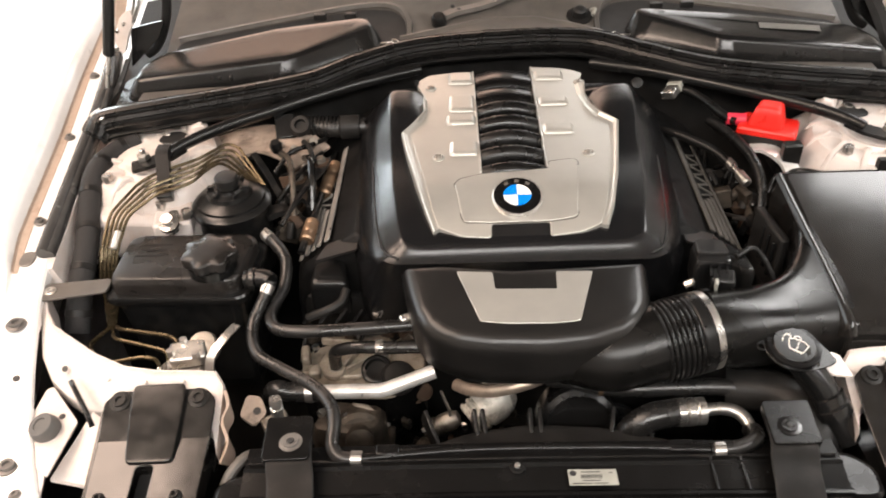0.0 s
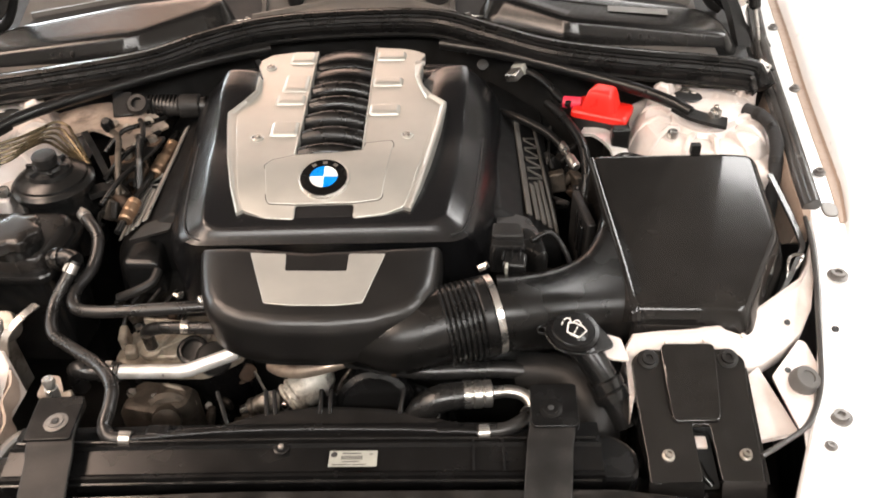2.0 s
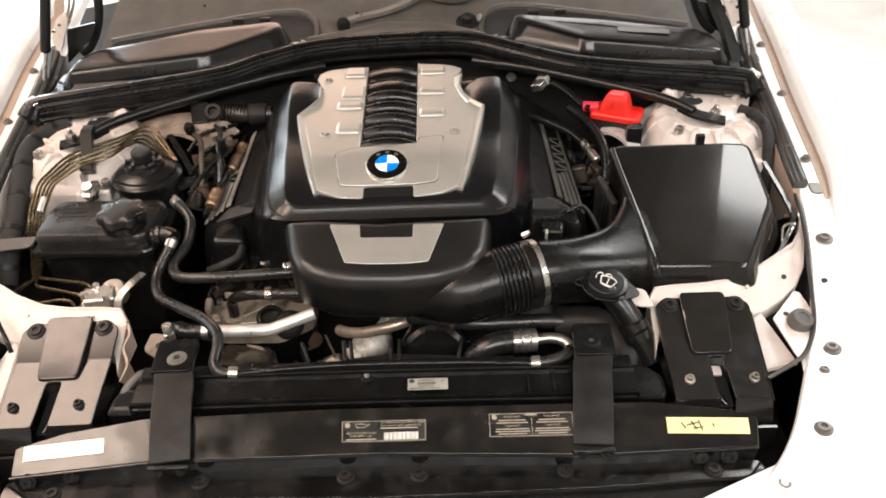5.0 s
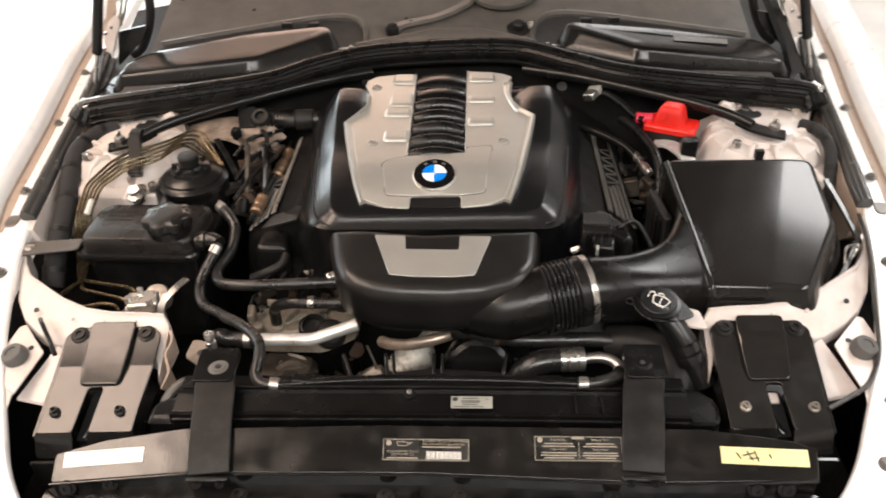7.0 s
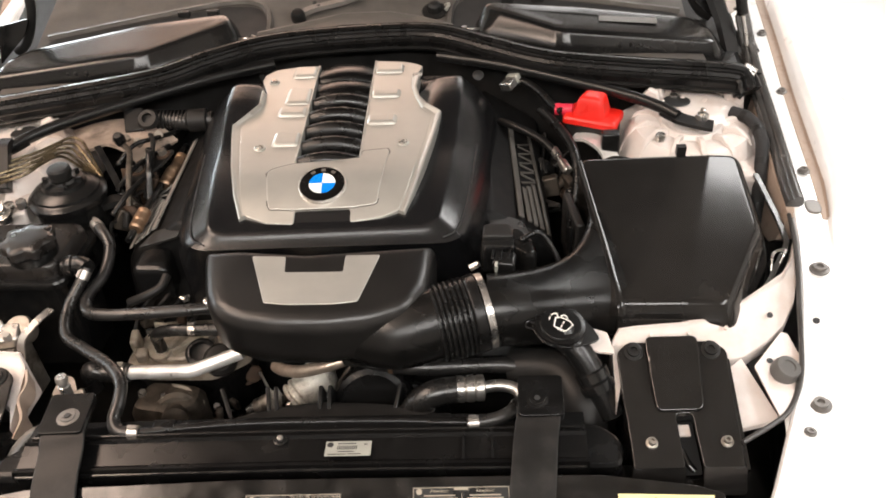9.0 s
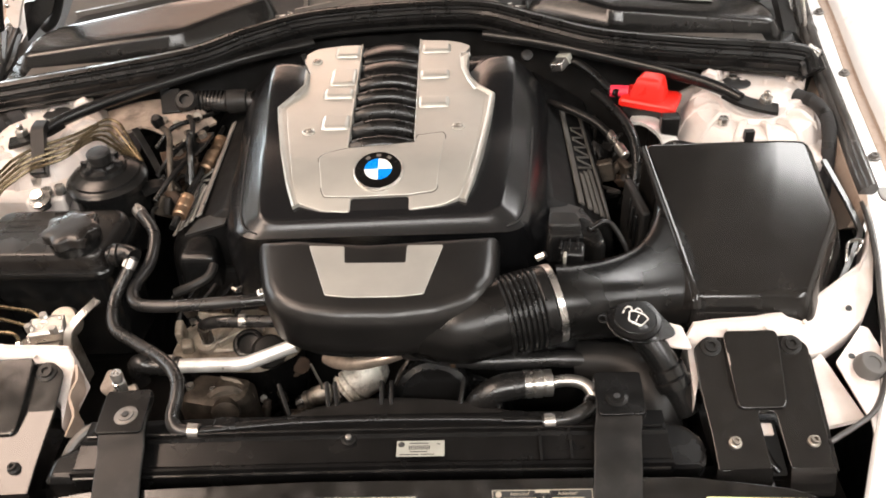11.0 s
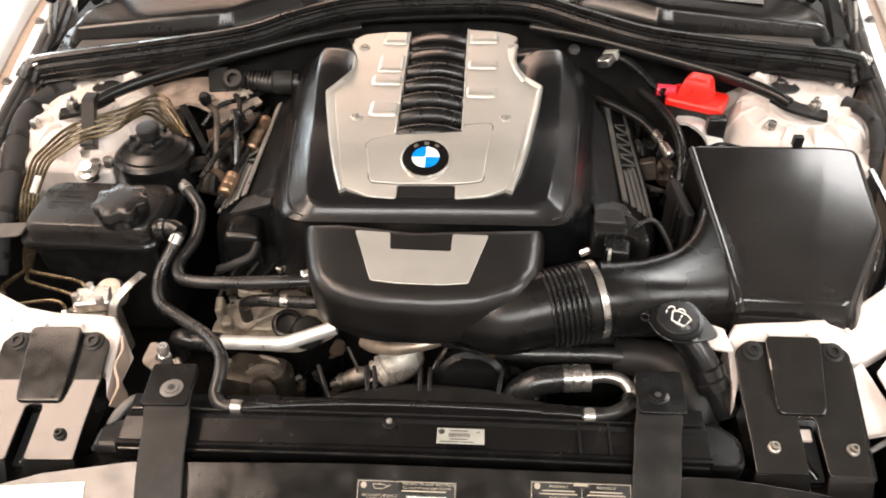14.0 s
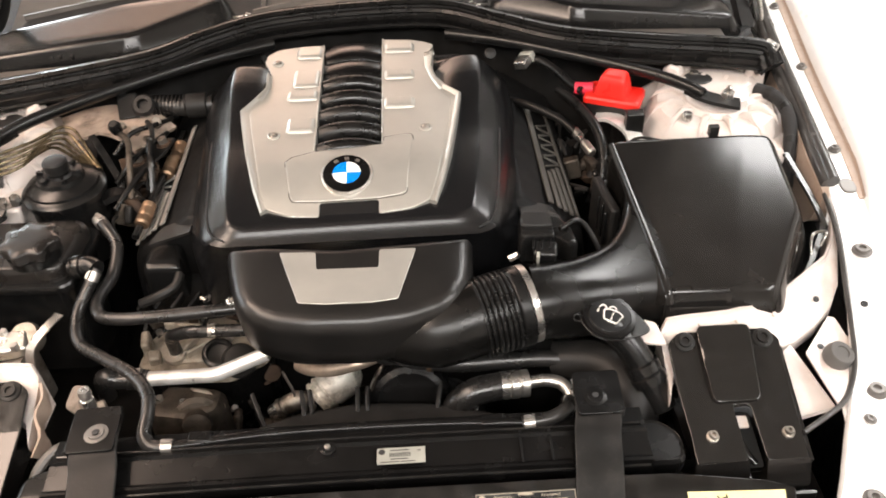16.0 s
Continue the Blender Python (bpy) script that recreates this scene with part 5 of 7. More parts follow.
def air_z(x, y):
    return 0.804 + 0.269 * (y - 0.785)


AB_LOW = [(0.412, 0.760), (0.576, 0.756), (0.657, 0.90), (0.652, 1.055), (0.388, 1.055), (0.400, 0.93)]
rings = []
for f, d, dz in ((1.0, 0, -0.10), (0.9, 0, -0.05), (0.25, 0, -0.014), (0, 0, -0.006), (0, 0.004, -0.0015), (0, 0.010, 0.0)):
    o = [tuple(Vector(p).lerp(Vector(q), f)) for p, q in zip(AB, AB_LOW)]
    rings.append([(p.x, p.y, air_z(p.x, p.y) + dz) for p in rounded(inset(o, d) if d else o, 0.014 - d * 0.5, 5)])
lid = loft(rings)
# a crease runs along the lid, and its outer third falls away from it
across = Vector((0.954, -0.298, 0.0))
for k in (0.0, 0.007):
    bmesh.ops.bisect_plane(lid, geom=lid.verts[:] + lid.edges[:] + lid.faces[:], plane_co=Vector((0.5045, 0.79, 0.8)) + across * k, plane_no=across)
for v in lid.verts:
    away = (v.co - Vector((0.5045, 0.79, 0.8))).dot(across) - 0.0035
    v.co.z -= 0.085 * max(0.0, away) * (1 if v.co.z > 0.78 else 0)
part("lid", lid, AIRBOX, air, sharp=60)
part("lower_box", shell(inset(AB, -0.02), [(0.01, 0.55), (0.0, 0.72)], 0.02), BLACK_DULL, air)
part("outer_flange", sweep([(0.588, 0.772, 0.755), (0.672, 0.90, 0.778), (0.684, 0.94, 0.790), (0.672, 1.06, 0.815)], [(-0.0035, -0.003), (0.0035, -0.003), (0.0035, 0.003), (-0.0035, 0.003)], 3), STRIP, air, "thin grey rail beside the lid")
rings = []
for k in range(15):
    f = k / 14
    e = f * f * (3 - 2 * f)
    x = 0.236 + 0.178 * f
    far, near = 0.843 + 0.045 * f * f + 0.105 * f ** 5, 0.741 + 0.037 * e
    cy, cz, ry, rz, p = (far + near) / 2, 0.785 - 0.002 * e, (far - near) / 2, 0.051, 2.0 + 2.2 * e
    ring = []
    for i in range(36):
        a = 2 * math.pi * i / 36
        ca, sa = math.cos(a), math.sin(a)
        y = cy + ry * math.copysign(abs(ca) ** (2 / p), ca)
        ring.append((x - 0.016 * e * (y - 0.9) / 0.1, y, cz + rz * math.copysign(abs(sa) ** (2 / p), sa) + 0.30 * e * (y - 0.89) * (0.8 if sa > 0 else 0.2)))
    rings.append(ring)
part("inlet", loft(rings), SATIN, air, sharp=70)
part("inlet_seam", sweep([(0.418, 0.768, 0.79), (0.416, 0.785, 0.807), (0.409, 0.86, 0.827), (0.398, 0.95, 0.850), (0.388, 1.03, 0.8715)], [(-0.011, -0.008), (0.003, -0.004), (0.0025, 0.001), (-0.001, 0.0026), (-0.005, 0.002), (-0.008, -0.002)], 5, scales=(1.5, 1.4, 1.0, 0.75, 0.6)), AIRBOX, air)
part("side_grip", posed_box(pose(0.375, 0.985, 0.765, 0, 0, 8), 0.014, 0.09, 0.10), BLACK_DULL, air, bevel=0.004)
for k in range(4):
    part("grip_slot", posed_box(pose(0.368, 0.95 + 0.02 * k, 0.775, 0, 0, 8), 0.005, 0.005, 0.06), BLACK, air, bevel=0.001)
part("wire_clip", tube([(0.655, 0.865, 0.792), (0.662, 0.872, 0.805), (0.668, 0.885, 0.80), (0.66, 0.895, 0.79), (0.652, 0.885, 0.785), (0.648, 0.86, 0.76), (0.635, 0.82, 0.72)], 0.0022, 8), STEEL, air, "bent steel wire clip")
part("rear_lug", posed_box(pose(0.545, 1.05, 0.872), 0.014, 0.01, 0.016), BLACK_DULL, air)

maf = thing("air_flow_sensor", (0.25, 0.87, 0.8), "black plastic air flow sensor on the intake tube", "sensor")
part("housing", shell([(0.228, 0.858), (0.280, 0.856), (0.276, 0.902), (0.232, 0.906)], [(0, 0.80), (0, 0.838), (0.003, 0.845), (0.009, 0.847)], 0.008), BLACK_GLOSS, maf)
part("lid", shell([(0.232, 0.872), (0.276, 0.870), (0.273, 0.900), (0.235, 0.903)], [(0, 0.846), (0, 0.851), (0.002, 0.853)], 0.006), BLACK_DULL, maf)
part("shield", shell([(0.272, 0.912), (0.290, 0.906), (0.304, 0.884), (0.308, 0.846), (0.294, 0.842), (0.268, 0.866)], [(0, 0.79), (0, 0.832), (0.003, 0.839), (0.008, 0.842)], 0.008), SATIN, maf, "curved black shield")
part("plug", posed_box(pose(0.262, 0.842, 0.828, 10, 0, -10), 0.032, 0.026, 0.022), BLACK, maf, bevel=0.004)
part("plug_rib", posed_box(pose(0.250, 0.828, 0.832, 10, 0, -10), 0.004, 0.010, 0.014), GREY_LABEL, maf, bevel=0.001)
for x in (0.246, 0.257, 0.268):
    part("plug_slot", posed_box(pose(x, 0.846, 0.840, 10, 0, -10), 0.004, 0.018, 0.004), DEEP, maf, bevel=0.001)
part("cable", tube([(0.285, 0.87, 0.845), (0.315, 0.885, 0.845), (0.34, 0.865, 0.81), (0.352, 0.84, 0.76)], 0.0038), RUBBER, maf)

# ---- washer filler ----
wash = thing("washer_filler", (0.33, 0.73, 0.7), "black washer fluid cap on a filler neck", "washer filler")
WM = pose(0.331, 0.742, 0.803, 8, 6, -12) @ Matrix.Scale(1.02, 4)
capd = part("cap", turned(WM, [(0.028, -0.014), (0.030, -0.008), (0.0325, -0.0065), (0.0335, -0.004), (0.0325, -0.0015), (0.0275, -0.0008), (0.0265, 0.0006), (0.0255, 0.0014), (0.008, 0.0018)], 40), DEEP, wash, "round black cap with a cream washer symbol")
drop = rounded([(-0.036, -0.012), (-0.014, -0.034), (0.020, -0.031), (0.050, -0.012), (0.053, -0.004), (0.034, 0.018), (0.014, 0.034), (-0.014, 0.034), (-0.036, 0.012)], 0.014, 4)
part("cap_flange", loft([[WM @ Vector((p.x, p.y, z)) for p in drop] for z in (-0.0105, -0.0065)]), BLACK, capd, bevel=0.001)
for dy in (-0.007, 0.007):
    part("hinge_loop", tube([WM @ Vector(p) for p in ((-0.032, dy - 0.004, -0.007), (-0.041, dy - 0.005, -0.006), (-0.044, dy, -0.006), (-0.041, dy + 0.005, -0.006), (-0.032, dy + 0.004, -0.007))], 0.0016, 8), BLACK, capd)
ic = WM @ pose(0, 0, 0.0022, 0, 0, -16) @ Matrix.Scale(0.98, 4)
STROKES = [((-0.005, -0.010), (0.012, -0.010)), ((-0.005, -0.010), (-0.009, 0.004)), ((0.012, -0.010), (0.016, 0.004)), ((-0.009, 0.004), (-0.003, 0.008)), ((-0.003, 0.008), (0.010, 0.008)), ((0.010, 0.008), (0.016, 0.004)),
           ((0.0035, -0.007), (0.0035, -0.003)), ((0.0035, 0.0), (0.0035, 0.004)), ((0.0, -0.010), (0.002, -0.0125)), ((0.004, -0.010), (0.006, -0.0125)), ((0.008, -0.010), (0.010, -0.0125)),
           ((-0.007, 0.007), (-0.010, 0.011)), ((-0.010, 0.011), (-0.014, 0.010)), ((-0.014, 0.010), (-0.016, 0.005)), ((-0.016, 0.002), (-0.0155, -0.003)), ((-0.004, 0.010), (-0.001, 0.0135)), ((-0.001, 0.0135), (0.003, 0.0135)), ((0.004, 0.0125), (0.0055, 0.010))]
for a, b in STROKES:
    part("symbol", tube([ic @ Vector((*a, 0)), ic @ Vector((*b, 0))], 0.00095, 6), PAPER, capd)
part("neck", tube([(0.334, 0.738, 0.79), (0.366, 0.708, 0.755), (0.395, 0.672, 0.70)], 0.019, 16), BLACK, wash)
part("neck_collar", turned(along((0.368, 0.706, 0.752), (0.388, 0.681, 0.715)), [(0.019, 0), (0.023, 0.002), (0.023, 0.014), (0.021, 0.016), (0.024, 0.018), (0.024, 0.03), (0.019, 0.032)], 20), BLACK_GLOSS, wash)
part("neck_bracket", plate([(0.36, 0.735), (0.372, 0.76), (0.395, 0.75), (0.40, 0.71), (0.375, 0.715)], 0.003, lambda x, y: 0.777), WHITE_IN, wash)

# ---- front cross member and radiator ----
front = thing("front_panel", (0, 0.5, 0.69), "black painted upper cross panel with stickers", "cross panel")
PL = [(-0.487, 0.50), (-0.424, 0.517), (-0.32, 0.532), (-0.06, 0.538), (0.26, 0.537), (0.36, 0.536), (0.466, 0.524), (0.498, 0.515), (0.493, 0.479), (0.286, 0.474), (0.0, 0.482), (-0.31, 0.480), (-0.485, 0.466)]


def plate_z(x, y):
    return 0.738 + (y - 0.495) * 0.504


part("plate", shell(PL, [(0, -0.03), (0, -0.0015), (0.0015, 0.0)], 0.004, 2, plate_z), DUSTY, front, sharp=80)
LIP = [(-0.50, 0.47), (-0.40, 0.485), (0.40, 0.485), (0.50, 0.475), (0.475, 0.448), (0.28, 0.437), (0.0, 0.430), (-0.28, 0.437), (-0.455, 0.440)]
part("lip", shell(LIP, [(0, 0.69), (0, 0.706), (0.002, 0.708)], 0.006, 2), DUSTY, front)
for x, y in ((-0.428, 0.448), (-0.239, 0.462), (-0.049, 0.464), (0.047, 0.464), (0.239, 0.465), (0.431, 0.460)):
    screw(front, pose(x, y, 0.708), 0.0095, 0.006, BLACK_DULL, "panel_bolt")
for x, y in ((-0.464, 0.466), (-0.411, 0.474), (0.417, 0.477), (0.455, 0.477)):
    screw(front, pose(x, y, 0.715, 62), 0.009, 0.006, BLACK_DULL, "panel_bolt")
part("front_skirt", loft([[(x, y + 0.07, 0.70), (x, y + 0.06, 0.702), (x, y, 0.695), (x, y - 0.06, 0.66), (x, y - 0.07, 0.5), (x, y - 0.06, 0.5), (x, y + 0.06, 0.68)] for x, y in ((-0.5, 0.405), (-0.4, 0.39), (-0.2, 0.375), (0, 0.37), (0.2, 0.375), (0.4, 0.39), (0.5, 0.405))]), BLACK_GLOSS, front, "glossy black cover in front of the panel")
part("skirt_badge", turned(pose(0.0, 0.375, 0.697, 14), [(0.045, 0), (0.045, 0.003), (0.04, 0.005), (0.01, 0.005)], 32), BLACK, front)
for line in ([(-0.486, 0.4645, 0.7225), (-0.31, 0.4785, 0.7295), (0.0, 0.4805, 0.7305), (0.286, 0.4725, 0.7265), (0.492, 0.4775, 0.729)], [(-0.455, 0.439, 0.707), (-0.28, 0.436, 0.707), (0.0, 0.429, 0.707), (0.28, 0.436, 0.707), (0.475, 0.447, 0.707)]):
    part("folded_edge", tube(line, 0.0018, 8, 1), BLACK_GLOSS, front, "worn shiny folded edge")
PT = math.degrees(math.atan(0.504))


def on_plate(x, y, lift=0.0006):
    return Matrix.Translation((x, y, plate_z(x, y) + lift)) @ pose(0, 0, 0, PT)


def framed_label(name, cx, cy, w, h, label):
    """A black foil label with a thin cream border, as a thing on the panel."""
    m = on_plate(cx, cy)
    t = thing(name, (cx, cy, plate_z(cx, cy)), label, "label", "stickers on the front panel")
    part("foil", posed_box(m, w, h, 0.0008), LABEL_BLACK, t)
    m = m @ pose(0, 0, 0.0006)
    e = 0.0008
    part("border", join(bar(m, 0, h / 2 - 0.0015, w - 0.003, e), bar(m, 0, -h / 2 + 0.0015, w - 0.003, e), bar(m, w / 2 - 0.0015, 0, e, h - 0.003), bar(m, -w / 2 + 0.0015, 0, e, h - 0.003)), CREAM, t)
    return t, m


oil, m = framed_label("oil_sticker", 0.0015, 0.5085, 0.113, 0.0295, "black oil information sticker with cream print")
part("maker_mark", turned(m @ pose(-0.0485, 0.0085, 0), [(0.0035, 0), (0.0035, 0.0003), (0.002, 0.0004)], 16), CREAM, oil)
for a, b in (((-0.038, 0.010), (-0.036, 0.005)), ((-0.036, 0.005), (-0.026, 0.005)), ((-0.026, 0.005), (-0.018, 0.0095)), ((-0.038, 0.010), (-0.026, 0.0095)), ((-0.026, 0.0095), (-0.02, 0.0075)), ((-0.032, 0.0105), (-0.029, 0.0105))):
    part("oil_can_symbol", tube([m @ Vector((*a, 0)), m @ Vector((*b, 0))], 0.0005, 5), CREAM, oil)
lettering("For more info see Owner's Manual", m @ pose(-0.004, 0.0112, 0.0003), 0.0042, CREAM, oil, align="LEFT")
lettering("For a list of other approved oils", m @ pose(-0.004, 0.0072, 0.0003), 0.0042, CREAM, oil, align="LEFT")
part("print_line", bar(m, 0.02, 0.0035, 0.05, 0.0016), CREAM, oil)
lettering("HIGH PERFORMANCE", m @ pose(-0.03, -0.0025, 0.0003), 0.0042, CREAM, oil)
lettering("SYNTHETIC OIL", m @ pose(-0.03, -0.0065, 0.0003), 0.0042, CREAM, oil)
part("print_line", bar(m, -0.03, -0.0108, 0.04, 0.0016), CREAM, oil)
for k in range(24):
    part("code_bar", bar(m, 0.001 + k * 0.0019, -0.007, 0.0013 if k % 3 else 0.0008, 0.010), PAPER, oil)
att, m = framed_label("warning_sticker", 0.197, 0.5115, 0.113, 0.033, "black bilingual warning sticker with cream print")
part("maker_mark", turned(m @ pose(-0.0485, 0.0108, 0), [(0.0035, 0), (0.0035, 0.0003), (0.002, 0.0004)], 16), CREAM, att)
for x in (-0.025, 0.028):
    lettering("Attention!", m @ pose(x, 0.0112, 0.0003), 0.0052, CREAM, att)
    for k, w in ((0, 0.036), (1, 0.042)):
        part("print_line", bar(m, x, 0.0062 - 0.0034 * k, w, 0.0015), CREAM, att)
    lettering("Important!", m @ pose(x, -0.001, 0.0003), 0.0048, CREAM, att)
    for k, w in ((0, 0.044), (1, 0.046), (2, 0.038)):
        part("print_line", bar(m, x, -0.0056 - 0.0032 * k, w, 0.0015), CREAM, att)
part("divider", bar(m, 0.001, -0.002, 0.0006, 0.022), CREAM, att)
part("lamp_symbol", bar(m, 0.0, 0.0135, 0.016, 0.0028), CREAM, att)
yel = thing("yellow_sticker", (0.43, 0.507, 0.74), "yellow sticker with a small black sketch", "label", "stickers on the front panel")
m = on_plate(0.43, 0.5045) @ pose(0, 0, 0.0003, 0, 0, -2)
part("paper", posed_box(m, 0.108, 0.0215, 0.0008), YELLOW, yel)
for a, b in (((-0.035, 0.004), (-0.03, -0.004)), ((-0.022, 0.006), (-0.015, -0.006)), ((-0.028, 0.0), (-0.012, 0.004)), ((-0.012, 0.007), (-0.008, -0.007)), ((-0.02, -0.004), (-0.006, -0.002)), ((0.006, 0.003), (0.008, -0.002))):
    part("sketch_line", tube([m @ Vector((*a, 0.0008)), m @ Vector((*b, 0.0008))], 0.0008, 5), INK_SHADE, yel)
whl = thing("white_sticker", (-0.42, 0.495, 0.74), "blank white paper sticker with worn edges", "label", "stickers on the front panel")
m = on_plate(-0.421, 0.496) @ pose(0, 0, 0.0003, 0, 0, 5)
part("paper", posed_box(m, 0.105, 0.02, 0.0008), PAPER, whl)

rad = thing("radiator", (0, 0.6, 0.5), "black radiator with a plastic top tank", "radiator")
part("core", box(-0.34, 0.34, 0.57, 0.62, 0.42, 0.725), DEEP, rad)
sh = [(-0.042, -0.03), (-0.042, -0.008), (-0.038, -0.001), (-0.006, 0.002), (-0.003, 0.006), (0.0, 0.002), (0.03, -0.002), (0.036, 0.003), (0.04, 0.003), (0.042, -0.004), (0.042, -0.03)]
part("top_tank", sweep([(-0.35, 0.597, 0.752), (0.0, 0.6, 0.752), (0.35, 0.597, 0.752)], [(x, y) for x, y in sh], 4), DEEP, rad, sharp=25)
for x in (0.20, 0.235):
    part("seam", posed_box(pose(x, 0.588, 0.754), 0.003, 0.05, 0.004), BLACK, rad)
part("rear_pipe", tube([(-0.215, 0.617, 0.752), (-0.1, 0.627, 0.752), (0.0, 0.629, 0.752), (0.12, 0.627, 0.752), (0.215, 0.619, 0.755)], 0.0062, 14), DEEP, rad, "black vent pipe")
for x0, x1 in ((-0.195, -0.165), (0.155, 0.185)):
    part("pipe_holder", box(x0, x1, 0.617, 0.634, 0.745, 0.7588), DEEP, rad, bevel=0.003)
screw(rad, pose(-0.026, 0.598, 0.755), 0.0075, 0.004, BLACK_GLOSS, "tank_bolt")
part("bolt_socket", turned(pose(-0.026, 0.598, 0.759), [(0.0036, 0), (0.0036, 0.002), (0.0022, 0.0025)], 6), STEEL, rad, "bright bolt head")
part("end_box", shell([(-0.385, 0.555), (-0.31, 0.555), (-0.31, 0.60), (-0.36, 0.605), (-0.385, 0.59)], [(0, 0.68), (0, 0.738), (0.005, 0.744), (0.01, 0.746)], 0.01), DEEP, rad)
part("end_box", shell([(0.31, 0.56), (0.39, 0.56), (0.395, 0.60), (0.37, 0.625), (0.31, 0.625)], [(0, 0.68), (0, 0.738), (0.003, 0.742), (0.006, 0.74)], 0.014), DEEP, rad)
for y, z in ((0.5565, 0.7495), (0.612, 0.7545)):
    part("tank_edge", tube([(-0.345, y - 0.003, z), (0.0, y, z), (0.345, y - 0.003, z)], 0.0022, 8, 3), BLACK_GLOSS, rad, "shiny moulded edge")
rl = thing("radiator_sticker", (0.06, 0.582, 0.756), "silver foil type label with grey print", "label")
m = Matrix.Translation((0.06, 0.582, 0.7562)) @ pose(0, 0, 0, -4, 0, 0)
part("foil", posed_box(m, 0.056, 0.023, 0.0008), GREY_LABEL, rl)
part("maker_mark", turned(m @ pose(-0.0225, 0.006, 0), [(0.004, 0), (0.004, 0.0007), (0.002, 0.0009)], 16), INK_SHADE, rl)
for k, (x, y, w) in enumerate(((-0.002, 0.0075, 0.022), (-0.002, -0.005, 0.02), (-0.013, -0.009, 0.022), (0.008, -0.009, 0.016), (0.021, 0.006, 0.004))):
    part("print_line", bar(m, x, y, w, 0.0014, 0.0006), INK_SHADE, rl)
for k in range(11):
    part("code_bar", bar(m, -0.013 + k * 0.0023, 0.001, 0.0013, 0.006, 0.0006), INK_SHADE, rl)

for s in (1, -1):
    lean = s < 0
    st = thing("radiator_strap", (s * 0.285, 0.57, 0.73), "flat black steel strap holding the radiator", "bracket", "radiator straps")
    path = [(s * 0.298, 0.662, 0.781), (s * 0.296, 0.645, 0.783), (s * 0.292, 0.605, 0.781), (s * 0.288, 0.585, 0.775), (s * 0.283, 0.545, 0.768), (s * 0.278, 0.505, 0.752), (s * 0.276, 0.482, 0.738)]
    part("strap", sweep(path, [(-0.0265, -0.004), (0.0265, -0.004), (0.0265, 0.0), (-0.0265, 0.0)], 4), STRAP, st, "scuffed flat strap", bevel=0.0015)
    part("pad", plate([(s * 0.296 - 0.028, 0.604), (s * 0.296 + 0.028, 0.604), (s * 0.298 + 0.028, 0.667), (s * 0.298 - 0.028, 0.667)], 0.012, lambda x, y: 0.785 + 0.03 * (y - 0.64), 0.006), DEEP, st, bevel=0.0012)
    screw(st, pose(s * 0.292, 0.628, 0.7845), 0.0112, 0.003, GREY_BOLT if s < 0 else BLACK_GLOSS, "strap_screw")
    part("socket", turned(pose(s * 0.292, 0.628, 0.7872), [(0.0042, 0), (0.0042, 0.0012), (0.002, 0.0014)], 6), INK_SHADE, st)
    part("foot", posed_box(pose(s * 0.276, 0.478, 0.727, 20), 0.054, 0.006, 0.024), BLACK_GLOSS, st, bevel=0.0015)
    for d in (-0.015, 0.015):
        screw(st, pose(s * 0.276 + d, 0.474, 0.728, 70), 0.005, 0.004, BLACK_DULL, "foot_screw")
lean = False
bolt = thing("threaded_stud", (-0.318, 0.668, 0.76), "bright threaded stud beside the radiator strap", "bolt")
part("stud", turned(pose(-0.318, 0.668, 0.76, -6), [(0.008, 0), (0.008, 0.025), (0.0065, 0.026), (0.0065, 0.032), (0.008, 0.033), (0.007, 0.04)], 12), STEEL, bolt)

tab = thing("rail_tab", (-0.38, 0.75, 0.69), "grimy beige body tab with a round hole", "bracket")
part("sheet", plate([(-0.398, 0.742), (-0.376, 0.728), (-0.360, 0.745), (-0.372, 0.770), (-0.392, 0.772)], 0.003, lambda x, y: 0.69 + 0.3 * (y - 0.75), 0.006), BEIGE, tab)
part("hole", turned(pose(-0.374, 0.748, 0.6905, 16), [(0.0055, 0), (0.0055, 0.001), (0.002, 0.0012)], 14), INK_SHADE, tab)

